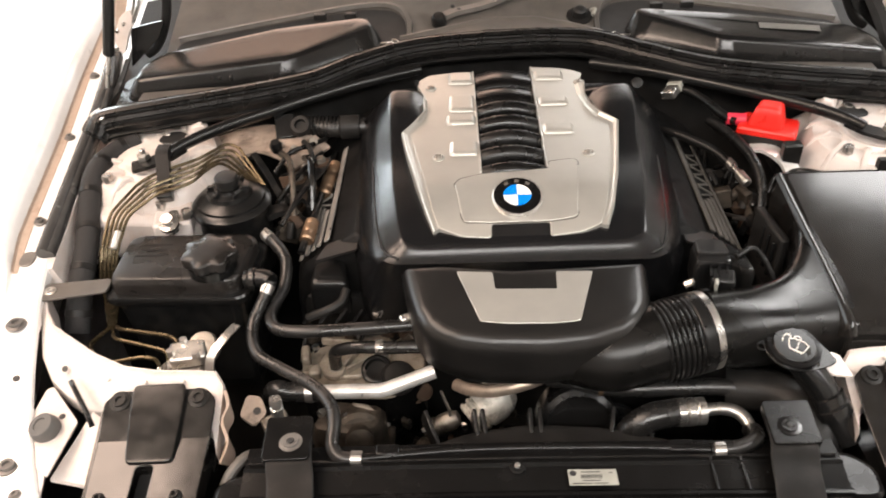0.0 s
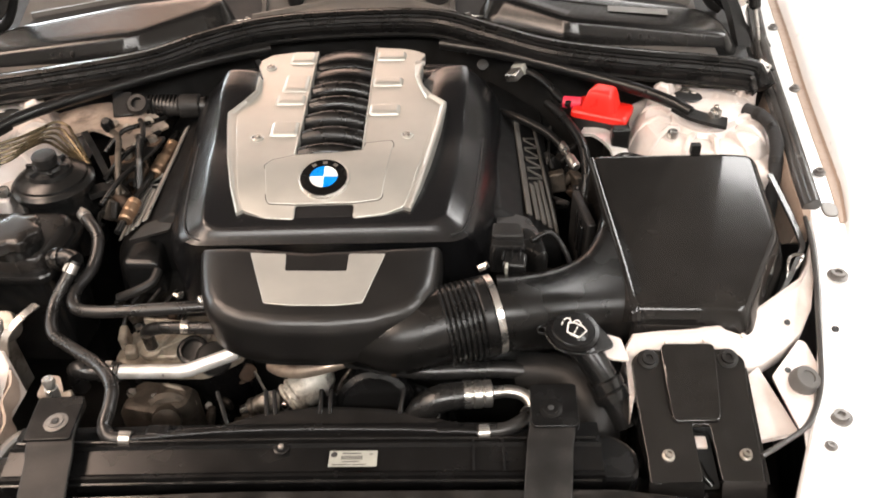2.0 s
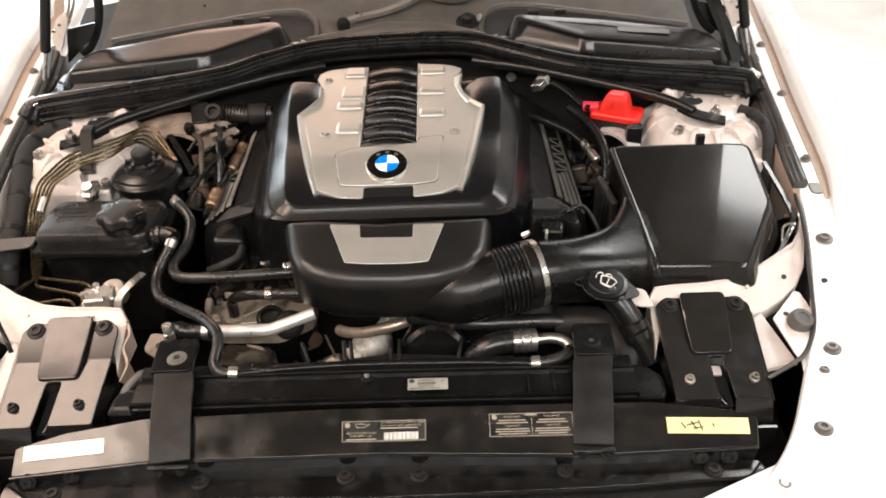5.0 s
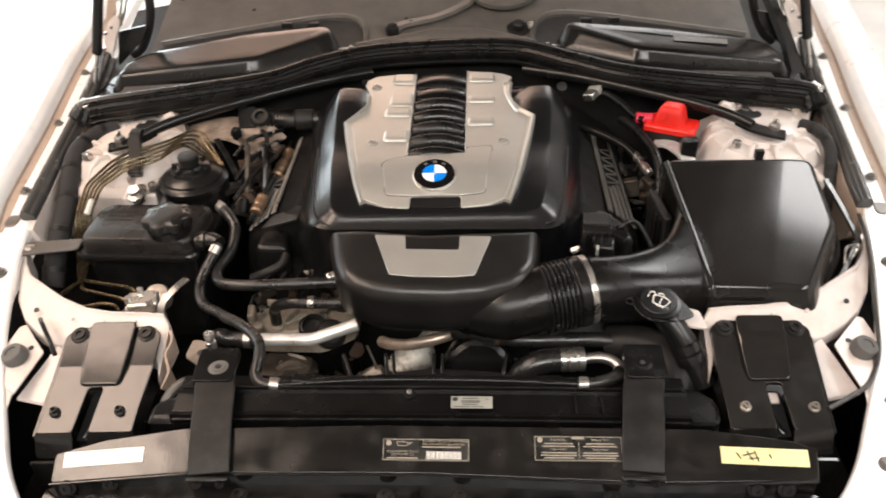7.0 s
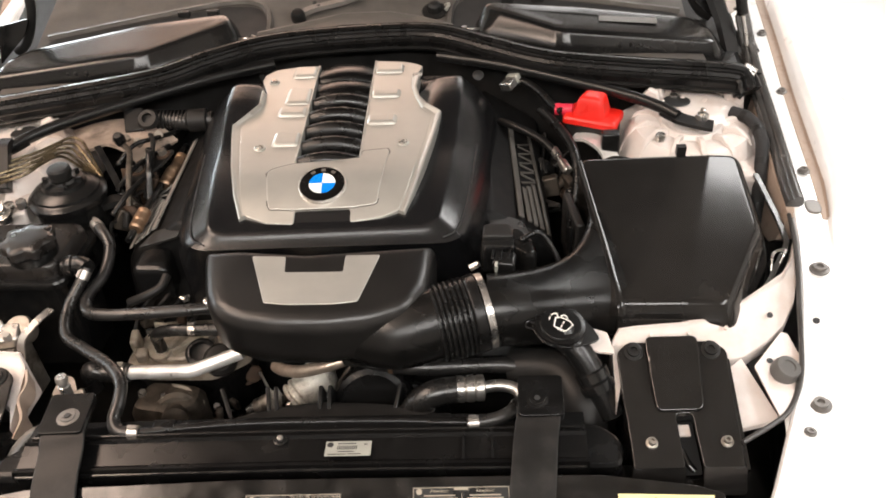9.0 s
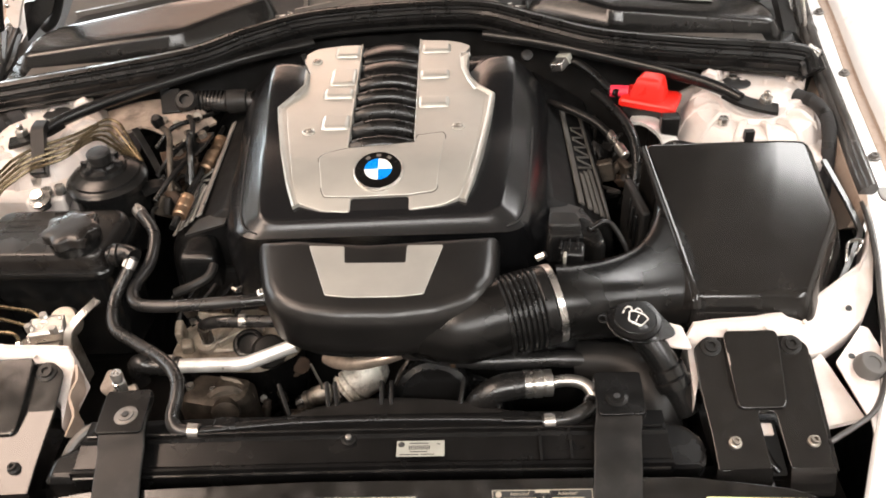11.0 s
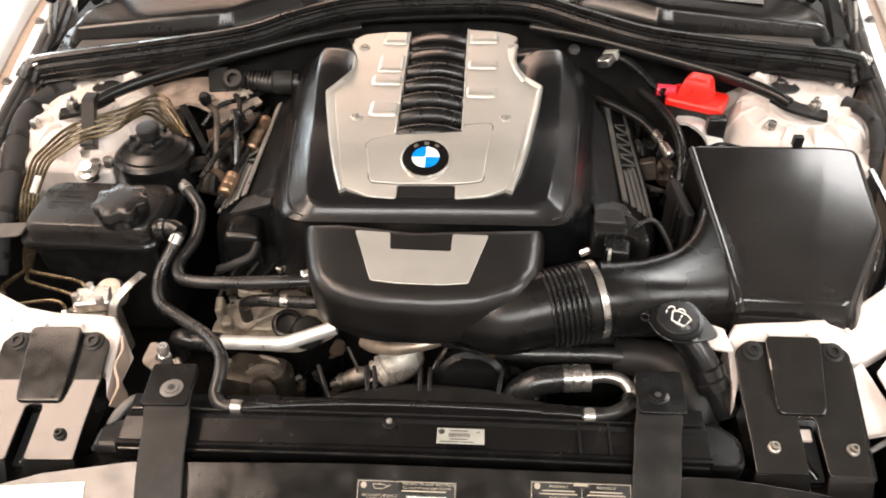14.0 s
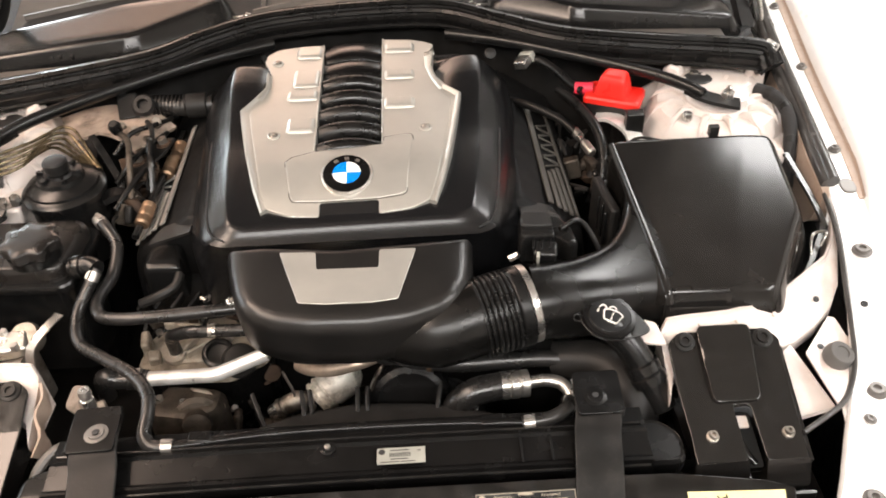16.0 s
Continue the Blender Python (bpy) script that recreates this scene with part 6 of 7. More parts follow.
# ---- lamp carriers ----
for s in (1, -1):
    lean = s < 0
    lc = thing("lamp_carrier", (s * 0.475, 0.64, 0.72), "glossy black steel lamp carrier plate with four bolts" if s > 0 else "glossy dark steel lamp carrier plate with worn edges", "bracket", "lamp carriers")

    def lz(x, y):
        return 0.753 + (y - 0.668) * (0.40 if y > 0.668 else 0.205)
    P = mirror_x([(0.405, 0.60), (0.403, 0.716), (0.418, 0.729), (0.53, 0.729), (0.546, 0.716), (0.54, 0.60), (0.536, 0.56), (0.487, 0.562), (0.487, 0.634), (0.466, 0.634), (0.466, 0.562), (0.404, 0.56)], s)
    part("plate", plate(P, 0.004, lz, 0.006, 3, (("y", (0.6665, 0.6681, 0.6697)),)), CARRIER, lc, "glossy plate with a slot", bevel=0.0015)
    T = mirror_x([(0.440, 0.732), (0.510, 0.732), (0.507, 0.69), (0.502, 0.635), (0.443, 0.635), (0.4405, 0.69)], s)
    part("tongue", shell(T, [(0.0, -0.004), (0.001, 0.006), (0.003, 0.0075)], 0.009, 4, lambda x, y: 0.7555 + (y - 0.668) * 0.37), CARRIER, lc)
    part("side_fold", posed_box(pose(s * 0.544, 0.64, 0.727, 15, 0, -s * 2), 0.004, 0.15, 0.036), CARRIER, lc)
    part("front_fold", plate(mirror_x([(0.402, 0.562), (0.466, 0.562), (0.466, 0.546), (0.402, 0.546)], s), 0.004, lambda x, y: 0.7285 + (y - 0.56) * 1.9, 0.002), CARRIER, lc)
    part("front_fold", plate(mirror_x([(0.487, 0.562), (0.538, 0.562), (0.538, 0.546), (0.487, 0.546)], s), 0.004, lambda x, y: 0.7285 + (y - 0.56) * 1.9, 0.002), CARRIER, lc)
    part("foot_plate", plate(mirror_x([(0.456, 0.584), (0.400, 0.590), (0.352, 0.589), (0.346, 0.553), (0.405, 0.543), (0.54, 0.548), (0.54, 0.585)], s), 0.004, lambda x, y: 0.702, 0.004), CARRIER, lc)
    part("front_face", box(min(s * 0.40, s * 0.54), max(s * 0.40, s * 0.54), 0.532, 0.536, 0.66, 0.705), CARRIER, lc)
    part("under_box", box(min(s * 0.41, s * 0.535), max(s * 0.41, s * 0.535), 0.568, 0.70, 0.60, 0.70), DEEP, lc)
    for x, y in ((0.425, 0.7165), (0.525, 0.7165)):
        screw(lc, pose(s * x, y, lz(x, y), 21), 0.0105, 0.006, BLACK_DULL, "carrier_bolt")
    for x, y in ((0.43, 0.594), (0.521, 0.594)):
        screw(lc, pose(s * x, y, lz(x, y), 12), 0.006, 0.009, ALU if s > 0 else BLACK_DULL, "carrier_bolt")
    # black sheet below the slot paints the shade of its depth
    part("slot_shade", plate(mirror_x([(0.462, 0.57), (0.491, 0.57), (0.491, 0.64), (0.462, 0.64)], s), 0.001, lambda x, y: lz(x, y) - 0.026), INK_SHADE, lc)
    if s > 0:
        part("slot_stop", posed_box(pose(0.4765, 0.622, 0.726, 12), 0.015, 0.016, 0.006), WHITE_IN, lc, "white painted stop under the slot", bevel=0.002)
    part("latch_pin", tube(mirror_x([(0.47, 0.60, 0.715), (0.474, 0.585, 0.712), (0.482, 0.575, 0.706)], s), 0.005), CARRIER, lc)
    lin = thing("bonnet_cable" if s > 0 else "lamp_cable", (s * 0.62, 0.65, 0.7), "thin black cable looping past the fender" if s > 0 else "short black cable lying on the white inner panel", "cable")
    if s < 0:
        part("cable", tube([(-0.600, 0.752, 0.776), (-0.588, 0.735, 0.777), (-0.566, 0.705, 0.768), (-0.560, 0.695, 0.752)], 0.0035, 8), BLACK, lin)
        continue
    part("cable", tube([(0.700, 0.985, 0.805), (0.6915, 0.935, 0.806), (0.683, 0.890, 0.804), (0.671, 0.836, 0.797), (0.659, 0.785, 0.784), (0.648, 0.735, 0.771), (0.637, 0.690, 0.759), (0.624, 0.660, 0.751), (0.604, 0.632, 0.745), (0.578, 0.614, 0.742), (0.540, 0.593, 0.738)], 0.0034, 8), LINK, lin)

lean = False
# ---- strut braces ----
for s in (1, -1):
    lean = s < 0
    br = thing("strut_brace", (s * 0.4, 1.28, 0.84), "black tubular strut brace with a flattened bolted end", "brace", "strut braces")
    pts = mirror_x([(0.16, 1.43, 0.868), (0.26, 1.385, 0.87), (0.38, 1.31, 0.872), (0.49, 1.235, 0.873), (0.54, 1.19, 0.872), (0.565, 1.165, 0.868)], s)
    part("tube", sweep(pts, [(0.0095 * math.cos(a), 0.0105 * math.sin(a)) for a in [2 * math.pi * i / 14 for i in range(14)]], 5, scales=(1, 1, 1, 1, 1, 0.9)), BLACK, br)
    part("foot", sweep(mirror_x([(0.545, 1.185, 0.868), (0.57, 1.165, 0.862), (0.605, 1.15, 0.858), (0.62, 1.145, 0.857)], s), [(-0.015, -0.003), (0.015, -0.003), (0.015, 0.003), (-0.015, 0.003)], 4), SATIN, br)
    nut = part("nut", hexagon(pose(s * 0.605, 1.165, 0.858), 0.011, 0.012), STEEL, br)
    part("stud", turned(pose(s * 0.605, 1.165, 0.866), [(0.005, 0), (0.005, 0.012), (0.003, 0.014)], 10), STEEL, nut)
    for a in (100, 220):
        x, y = s * 0.595 + 0.082 * math.cos(radians(a)), 1.185 + 0.082 * math.sin(radians(a))
        part("tower_nut", hexagon(pose(x, y, 0.842), 0.009, 0.012), STEEL, br)
lean = False
loom = thing("brake_line_holder", (-0.555, 1.12, 0.81), "black plastic holder clipped over the brake lines", "clip")
part("clip_arm", sweep(bent([(-0.568, 1.15, 0.876), (-0.568, 1.128, 0.876), (-0.555, 1.075, 0.846)], 0.008), [(-0.011, -0.007), (0.011, -0.007), (0.010, 0.007), (-0.010, 0.007)], 1), BLACK_DULL, loom)
part("clip_block", posed_box(pose(-0.555, 1.071, 0.843, 35, 0, 8), 0.024, 0.03, 0.022), BLACK, loom, bevel=0.003)

# ---- brake lines ----
OUTER = [(-0.606, 0.868, 0.742), (-0.632, 0.93, 0.748), (-0.632, 0.945, 0.785), (-0.631, 0.965, 0.808), (-0.628, 1.021, 0.838), (-0.598, 1.078, 0.854), (-0.575, 1.099, 0.859), (-0.513, 1.138, 0.861), (-0.478, 1.185, 0.861), (-0.458, 1.18, 0.856), (-0.405, 1.108, 0.825)]
INNER = [(-0.598, 0.872, 0.742), (-0.612, 0.935, 0.748), (-0.611, 0.952, 0.785), (-0.608, 0.968, 0.808), (-0.598, 1.015, 0.838), (-0.558, 1.051, 0.854), (-0.535, 1.052, 0.859), (-0.505, 1.066, 0.862), (-0.493, 1.10, 0.862), (-0.478, 1.135, 0.856), (-0.425, 1.12, 0.82)]
for k in range(5):
    ln = thing("brake_line", INNER[0], "thin olive plated brake line with bends", "pipe", "brake lines")
    pts = [Vector(p).lerp(Vector(q), k / 4) for p, q in zip(OUTER, INNER)]
    part("pipe", tube(bent(pts, 0.014), 0.0026, 8, 1), LINE, ln)
    if k == 3:
        part("coupling", turned(along(pts[3], pts[4]), [(0.004, 0.0), (0.0062, 0.002), (0.0062, 0.03), (0.004, 0.032)], 12), STEEL, ln, "bright coupling nut")
for pts in ([(-0.60, 0.872, 0.742), (-0.58, 0.848, 0.757), (-0.505, 0.832, 0.757), (-0.489, 0.822, 0.757), (-0.484, 0.80, 0.742)],
            [(-0.602, 0.87, 0.74), (-0.588, 0.838, 0.748), (-0.52, 0.815, 0.75), (-0.502, 0.808, 0.75), (-0.493, 0.785, 0.738)],
            [(-0.604, 0.872, 0.74), (-0.625, 0.832, 0.742), (-0.59, 0.788, 0.747), (-0.53, 0.794, 0.754), (-0.508, 0.79, 0.752), (-0.503, 0.77, 0.74)],
            [(-0.607, 0.875, 0.738), (-0.63, 0.835, 0.733), (-0.60, 0.785, 0.74), (-0.54, 0.776, 0.747), (-0.515, 0.768, 0.742)]):
    ln = thing("brake_line", pts[-1], "thin olive plated brake line with bends", "pipe", "brake lines")
    part("pipe", tube(bent(pts, 0.012), 0.0029, 8, 1), LINE, ln)
    part("fitting", hexagon(along(pts[-1], pts[-2]), 0.0055, 0.012), STEEL, ln)
hyd = thing("hydraulic_unit", (-0.46, 0.79, 0.66), "cast aluminium brake hydraulic unit with bracket", "brake unit")
part("body", shell([(-0.525, 0.765), (-0.45, 0.762), (-0.445, 0.82), (-0.49, 0.825)], [(0, 0.64), (0, 0.735), (0.003, 0.74)], 0.006), ALU, hyd)
part("valve_block", posed_box(pose(-0.468, 0.80, 0.752, 6, 0, 12), 0.05, 0.035, 0.02), STEEL, hyd, bevel=0.004)
part("bracket", sweep([(-0.405, 0.835, 0.772), (-0.418, 0.81, 0.77), (-0.432, 0.785, 0.76), (-0.436, 0.772, 0.735)], [(-0.0065, -0.0012), (0.0065, -0.0012), (0.0065, 0.0012), (-0.0065, 0.0012)], 3), STEEL, hyd, "thin bent metal bracket")
part("motor", turned(pose(-0.452, 0.822, 0.735, 20), [(0.02, 0), (0.021, 0.02), (0.018, 0.026), (0.008, 0.028)], 20), ALU, hyd)
for x, y in ((-0.488, 0.79), (-0.452, 0.785), (-0.476, 0.812)):
    part("port_nut", hexagon(pose(x, y, 0.76), 0.006, 0.01), STEEL, hyd)
tab = thing("white_bracket", (-0.385, 0.70, 0.72), "bent white bracket, shade painted in as tan, beside the lamp carrier", "bracket")
# tan instead of white: the bracket's shade is in its colour
part("sheet", sweep([(-0.398, 0.722, 0.756), (-0.390, 0.700, 0.752), (-0.394, 0.678, 0.745), (-0.384, 0.655, 0.735), (-0.390, 0.635, 0.722)], [(-0.0015, -0.022), (0.0015, -0.022), (0.0025, 0.006), (-0.0015, 0.008)], 3), TAN, tab)

# ---- coolant tank ----
tank = thing("coolant_tank", (-0.5, 0.93, 0.68), "black plastic coolant tank with a lobed screw cap", "tank")
TK = [(-0.596, 0.885), (-0.405, 0.88), (-0.395, 0.995), (-0.594, 0.998)]
part("lower_half", shell(TK, [(0.012, 0.60), (0.006, 0.70), (0.0, 0.775)], 0.02), BLACK_GLOSS, tank)
part("rim", shell(inset(TK, -0.008), [(0, 0.775), (-0.002, 0.778), (-0.002, 0.787), (0, 0.79)], 0.022), BLACK, tank, "moulded joint rim")
part("upper_half", shell(TK, [(0.0, 0.788), (0.0005, 0.804), (0.002, 0.8105), (0.005, 0.8145), (0.010, 0.816), (0.03, 0.817)], 0.022, 5), TANK, tank)
tc = part("cap", turned(pose(-0.446, 0.912, 0.815), [(0.036, 0), (0.0365, 0.010), (0.0365, 0.014)], 32), BLACK, tank, "lobed black screw cap")
rings = []
for r, z in ((0.038, 0.013), (0.0405, 0.016), (0.041, 0.028), (0.039, 0.032), (0.027, 0.0335), (0.012, 0.035)):
    lobe = 0.09 if r > 0.035 else 0.02
    rings.append([(-0.446 + r * (1 + lobe * math.cos(7 * a) - lobe) * math.cos(a), 0.912 + r * (1 + lobe * math.cos(7 * a) - lobe) * math.sin(a), 0.815 + z) for a in [2 * math.pi * i / 84 for i in range(84)]])
part("grip", loft(rings), TANK, tc, "lobed grip", sharp=60)
part("bracket", plate([(-0.695, 0.905), (-0.60, 0.915), (-0.60, 0.885), (-0.69, 0.868), (-0.705, 0.885)], 0.004, lambda x, y: 0.797, 0.008), COWL, tank, "grey painted steel bracket", bevel=0.001)
screw(tank, pose(-0.683, 0.888, 0.797), 0.007, 0.004, STEEL, "bracket_screw")
part("faint_print", join(*[bar(Matrix.Translation((-0.545, 0.965 - 0.012 * k, 0.8175)), 0, 0, 0.05 - 0.01 * (k % 2), 0.004) for k in range(3)]), BLACK_DULL, tank)
part("spout", tube([(-0.40, 0.90, 0.80), (-0.375, 0.90, 0.802), (-0.362, 0.892, 0.80)], 0.014, 14), BLACK, tank)
part("spout_ring", turned(along((-0.395, 0.90, 0.80), (-0.375, 0.90, 0.80)), [(0.016, 0), (0.018, 0.003), (0.018, 0.01), (0.015, 0.012)], 18), BLACK_GLOSS, tank)

# ---- steering fluid reservoir ----
res = thing("steering_reservoir", (-0.452, 1.065, 0.7), "round black fluid reservoir with a domed screw lid", "reservoir")
RM = pose(-0.452, 1.068, 0.0)
part("pot", turned(RM, [(0.052, 0.70), (0.056, 0.76), (0.056, 0.812), (0.054, 0.816)], 36), BLACK, res)
part("lid", turned(RM, [(0.058, 0.808), (0.062, 0.812), (0.063, 0.822), (0.059, 0.826), (0.054, 0.828), (0.053, 0.832), (0.046, 0.836), (0.036, 0.839), (0.034, 0.846), (0.024, 0.848), (0.022, 0.852), (0.01, 0.852)], 44), BLACK, res, "stepped round lid")
for k in range(6):
    part("lid_fin", posed_box(RM @ pose(0, 0, 0, 0, 0, 60 * k) @ pose(0.027, 0, 0.846), 0.012, 0.006, 0.014), BLACK, res, bevel=0.001)
part("knob", turned(RM, [(0.016, 0.85), (0.017, 0.856), (0.0185, 0.86), (0.0185, 0.869), (0.016, 0.872), (0.005, 0.873)], 24), BLACK_DULL, res)
part("side_bracket", sweep([(-0.40, 1.06, 0.80), (-0.378, 1.075, 0.80), (-0.36, 1.085, 0.785)], [(-0.012, -0.006), (0.012, -0.006), (0.012, 0.004), (-0.012, 0.004)], 3), BLACK_DULL, res)
mc = thing("brake_fitting", (-0.53, 1.02, 0.78), "chalky metal brake fitting block with nuts", "fitting")
part("block", posed_box(pose(-0.545, 1.055, 0.80, 0, 0, 10), 0.06, 0.07, 0.03), WHITE_IN, mc, bevel=0.005)
for x, y, z, r in ((-0.535, 1.03, 0.815, 0.011), (-0.515, 1.035, 0.818, 0.009), (-0.565, 1.065, 0.815, 0.009)):
    part("nut", hexagon(pose(x, y, z), r, 0.014), STEEL, mc)
part("port", turned(pose(-0.535, 1.012, 0.812, 20), [(0.012, 0), (0.012, 0.01), (0.016, 0.012), (0.016, 0.018), (0.009, 0.02), (0.009, 0.03), (0.004, 0.03)], 16), STEEL, mc)
part("sensor_cable", tube([(-0.548, 1.07, 0.805), (-0.545, 1.055, 0.81), (-0.543, 1.04, 0.812)], 0.006), BLACK, mc)

# ---- hoses ----
def hose(name, pts, r, label, clamps=(), mat=None, scales=None, cat="hose"):
    t = thing(name, pts[0], label, cat)
    part("hose", tube(pts, r, 14, 6, scales), mat or HOSE, t)
    for a, b in clamps:
        clamp(t, a, b, r * 1.03)
    if mat is FABRIC:
        path = smooth_path(pts, 4)
        for k in range(2, len(path) - 2, 4):
            d = (path[k + 1] - path[k]).normalized() * 0.012
            part("tape_wrap", turned(along(path[k], path[k] + d), [(r * 0.98, 0), (r * 1.06, 0.001), (r * 1.06, 0.011), (r * 0.98, 0.012)], 14), BLACK_DULL, t)
    return t


hose("coolant_hose", [(-0.362, 0.893, 0.80), (-0.372, 0.872, 0.785), (-0.384, 0.84, 0.765), (-0.372, 0.795, 0.757), (-0.335, 0.765, 0.757), (-0.285, 0.728, 0.762), (-0.256, 0.692, 0.765), (-0.248, 0.66, 0.763), (-0.248, 0.633, 0.757), (-0.236, 0.618, 0.753), (-0.212, 0.617, 0.752)],
     0.0085, "long curved black coolant hose with clamps", (((-0.224, 0.6172, 0.7525), (-0.211, 0.617, 0.752)), ((-0.364, 0.89, 0.798), (-0.369, 0.88, 0.79))))
hose("coolant_hose", [(-0.392, 1.01, 0.80), (-0.372, 0.985, 0.80), (-0.352, 0.955, 0.79), (-0.35, 0.91, 0.775), (-0.362, 0.868, 0.768), (-0.352, 0.835, 0.766), (-0.32, 0.823, 0.768), (-0.26, 0.822, 0.77), (-0.15, 0.83, 0.77)],
     0.009, "thick black hose running under the intake cover", (((-0.39, 1.008, 0.80), (-0.38, 0.995, 0.80)),))
hose("vent_hose", [(-0.285, 0.875, 0.628), (-0.284, 0.872, 0.655), (-0.280, 0.864, 0.684), (-0.264, 0.852, 0.703), (-0.24, 0.845, 0.713), (-0.208, 0.842, 0.715), (-0.15, 0.838, 0.718)],
     0.0095, "short black elbow hose with a clamp", (((-0.214, 0.8425, 0.7148), (-0.203, 0.842, 0.7152)), ((-0.285, 0.875, 0.638), (-0.2848, 0.874, 0.646))))
hose("metal_coolant_pipe", bent([(-0.31, 0.785, 0.686), (-0.203, 0.788, 0.683), (-0.13, 0.808, 0.699)], 0.012), 0.0104, "dull silver metal coolant pipe with a bend",
     mat=PIPE, cat="pipe")
hose("radiator_hose", [(-0.368, 0.80, 0.64), (-0.364, 0.795, 0.675), (-0.352, 0.788, 0.690), (-0.335, 0.786, 0.686), (-0.295, 0.785, 0.686)], 0.0135, "grey-black hose pushed over a metal pipe", (((-0.312, 0.785, 0.686), (-0.301, 0.785, 0.686)),))
hose("metal_water_pipe", [(-0.10, 0.852, 0.622), (-0.082, 0.832, 0.634), (-0.05, 0.815, 0.648), (-0.017, 0.81, 0.661), (0.018, 0.818, 0.667), (0.06, 0.845, 0.67)], 0.0098, "curved bronze-toned metal pipe", mat=BRONZE, cat="pipe")
lh = hose("lower_hose", [(0.03, 0.79, 0.70), (0.075, 0.765, 0.714), (0.14, 0.757, 0.711), (0.20, 0.757, 0.712), (0.27, 0.752, 0.715), (0.33, 0.742, 0.70)], 0.0118, "black hose under the intake tube with a copper collar")
part("collar", turned(along((0.094, 0.762, 0.7135), (0.106, 0.7605, 0.713)), [(0.0110, 0), (0.0132, 0.001), (0.0132, 0.007), (0.0110, 0.008)], 20), BRASS, lh, "copper-toned collar")
hose("radiator_hose", [(0.27, 0.765, 0.70), (0.325, 0.745, 0.712), (0.352, 0.71, 0.71), (0.362, 0.675, 0.69), (0.362, 0.65, 0.64)], 0.029, "fat black radiator hose bending downward", mat=BLACK_DULL)
hose("vent_hose", [(0.205, 0.6185, 0.7545), (0.24, 0.622, 0.757), (0.262, 0.635, 0.757), (0.268, 0.655, 0.745), (0.27, 0.675, 0.72)], 0.0085, "small black vent hose with clamp", (((0.207, 0.6186, 0.755), (0.220, 0.619, 0.755)),))
hose("refrigerant_hose", [(0.12, 0.705, 0.66), (0.135, 0.708, 0.69), (0.16, 0.713, 0.705), (0.195, 0.718, 0.707)], 0.016, "dark green rubber refrigerant hose", scales=(1.1, 1.15, 1.2, 1.15))
rp = hose("refrigerant_pipe", [(0.22, 0.72, 0.706), (0.25, 0.722, 0.708), (0.272, 0.715, 0.706), (0.282, 0.695, 0.70), (0.284, 0.67, 0.68)], 0.0085, "bright bent aluminium refrigerant pipe", mat=STEEL, cat="pipe")
part("crimp", turned(along((0.188, 0.7175, 0.707), (0.226, 0.7205, 0.706)) @ Matrix.Scale(1.15, 4), [(0.014, 0), (0.0165, 0.002), (0.0165, 0.01), (0.0145, 0.012), (0.0165, 0.014), (0.0165, 0.022), (0.0145, 0.024), (0.016, 0.026), (0.016, 0.034), (0.009, 0.036)], 22), STEEL, rp, "crimped bright ferrule")
bh = hose("breather_hose", [(-0.40, 1.275, 0.835), (-0.36, 1.282, 0.834), (-0.31, 1.275, 0.833), (-0.255, 1.28, 0.832)], 0.0165, "corrugated dark breather hose")
for k in range(13):
    x = -0.385 + 0.0068 * k
    part("fold", turned(along((x, 1.281 - 0.05 * abs(x + 0.36), 0.834), (x + 0.0052, 1.281 - 0.05 * abs(x + 0.355), 0.834)), [(0.0165, 0), (0.0195, 0.0014), (0.0195, 0.0036), (0.0165, 0.005)], 20), RUBBER, bh)
part("cuff", turned(along((-0.30, 1.277, 0.833), (-0.262, 1.28, 0.832)), [(0.019, 0), (0.0215, 0.002), (0.0215, 0.034), (0.019, 0.036)], 20), BLACK_DULL, bh)
hose("wiring_loom", [(-0.645, 1.225, 0.845), (-0.675, 1.19, 0.845), (-0.688, 1.13, 0.842), (-0.68, 1.06, 0.82), (-0.665, 0.99, 0.80), (-0.662, 0.93, 0.77), (-0.665, 0.88, 0.72)], 0.018, "taped black wiring loom along the fender", mat=FABRIC, cat="cable")
hose("wiring_loom", [(0.665, 1.20, 0.852), (0.688, 1.17, 0.852), (0.694, 1.12, 0.842), (0.685, 1.07, 0.80), (0.675, 1.03, 0.74)], 0.0105, "taped black wiring loom along the fender", mat=FABRIC, cat="cable")
hose("heater_pipe", [(-0.335, 0.985, 0.78), (-0.327, 1.04, 0.79), (-0.322, 1.10, 0.79), (-0.318, 1.17, 0.79), (-0.312, 1.26, 0.79)], 0.006, "dark metal pipe with copper-toned collars beside the valve cover", mat=BLACK_GLOSS, cat="pipe")
for y0 in (1.005, 1.13, 1.175):
    cc = thing("pipe_collar", (-0.32, y0, 0.78), "ribbed copper-toned pipe collar", "fitting")
    part("collar", turned(along((-0.329 + 0.1 * (y0 - 1.0), y0, 0.787), (-0.325 + 0.1 * (y0 - 1.0), y0 + 0.045, 0.792)), [(0.009, 0), (0.0115, 0.003), (0.0115, 0.014), (0.0095, 0.017), (0.0115, 0.02), (0.0115, 0.032), (0.0095, 0.035), (0.011, 0.038), (0.011, 0.044), (0.008, 0.046)], 16), BRASS, cc)
hose("steering_pipe", [(-0.40, 1.20, 0.835), (-0.372, 1.16, 0.84), (-0.36, 1.11, 0.83), (-0.358, 1.07, 0.79)], 0.005, "dark bent metal pipe behind the reservoir", mat=GRIME, cat="pipe")
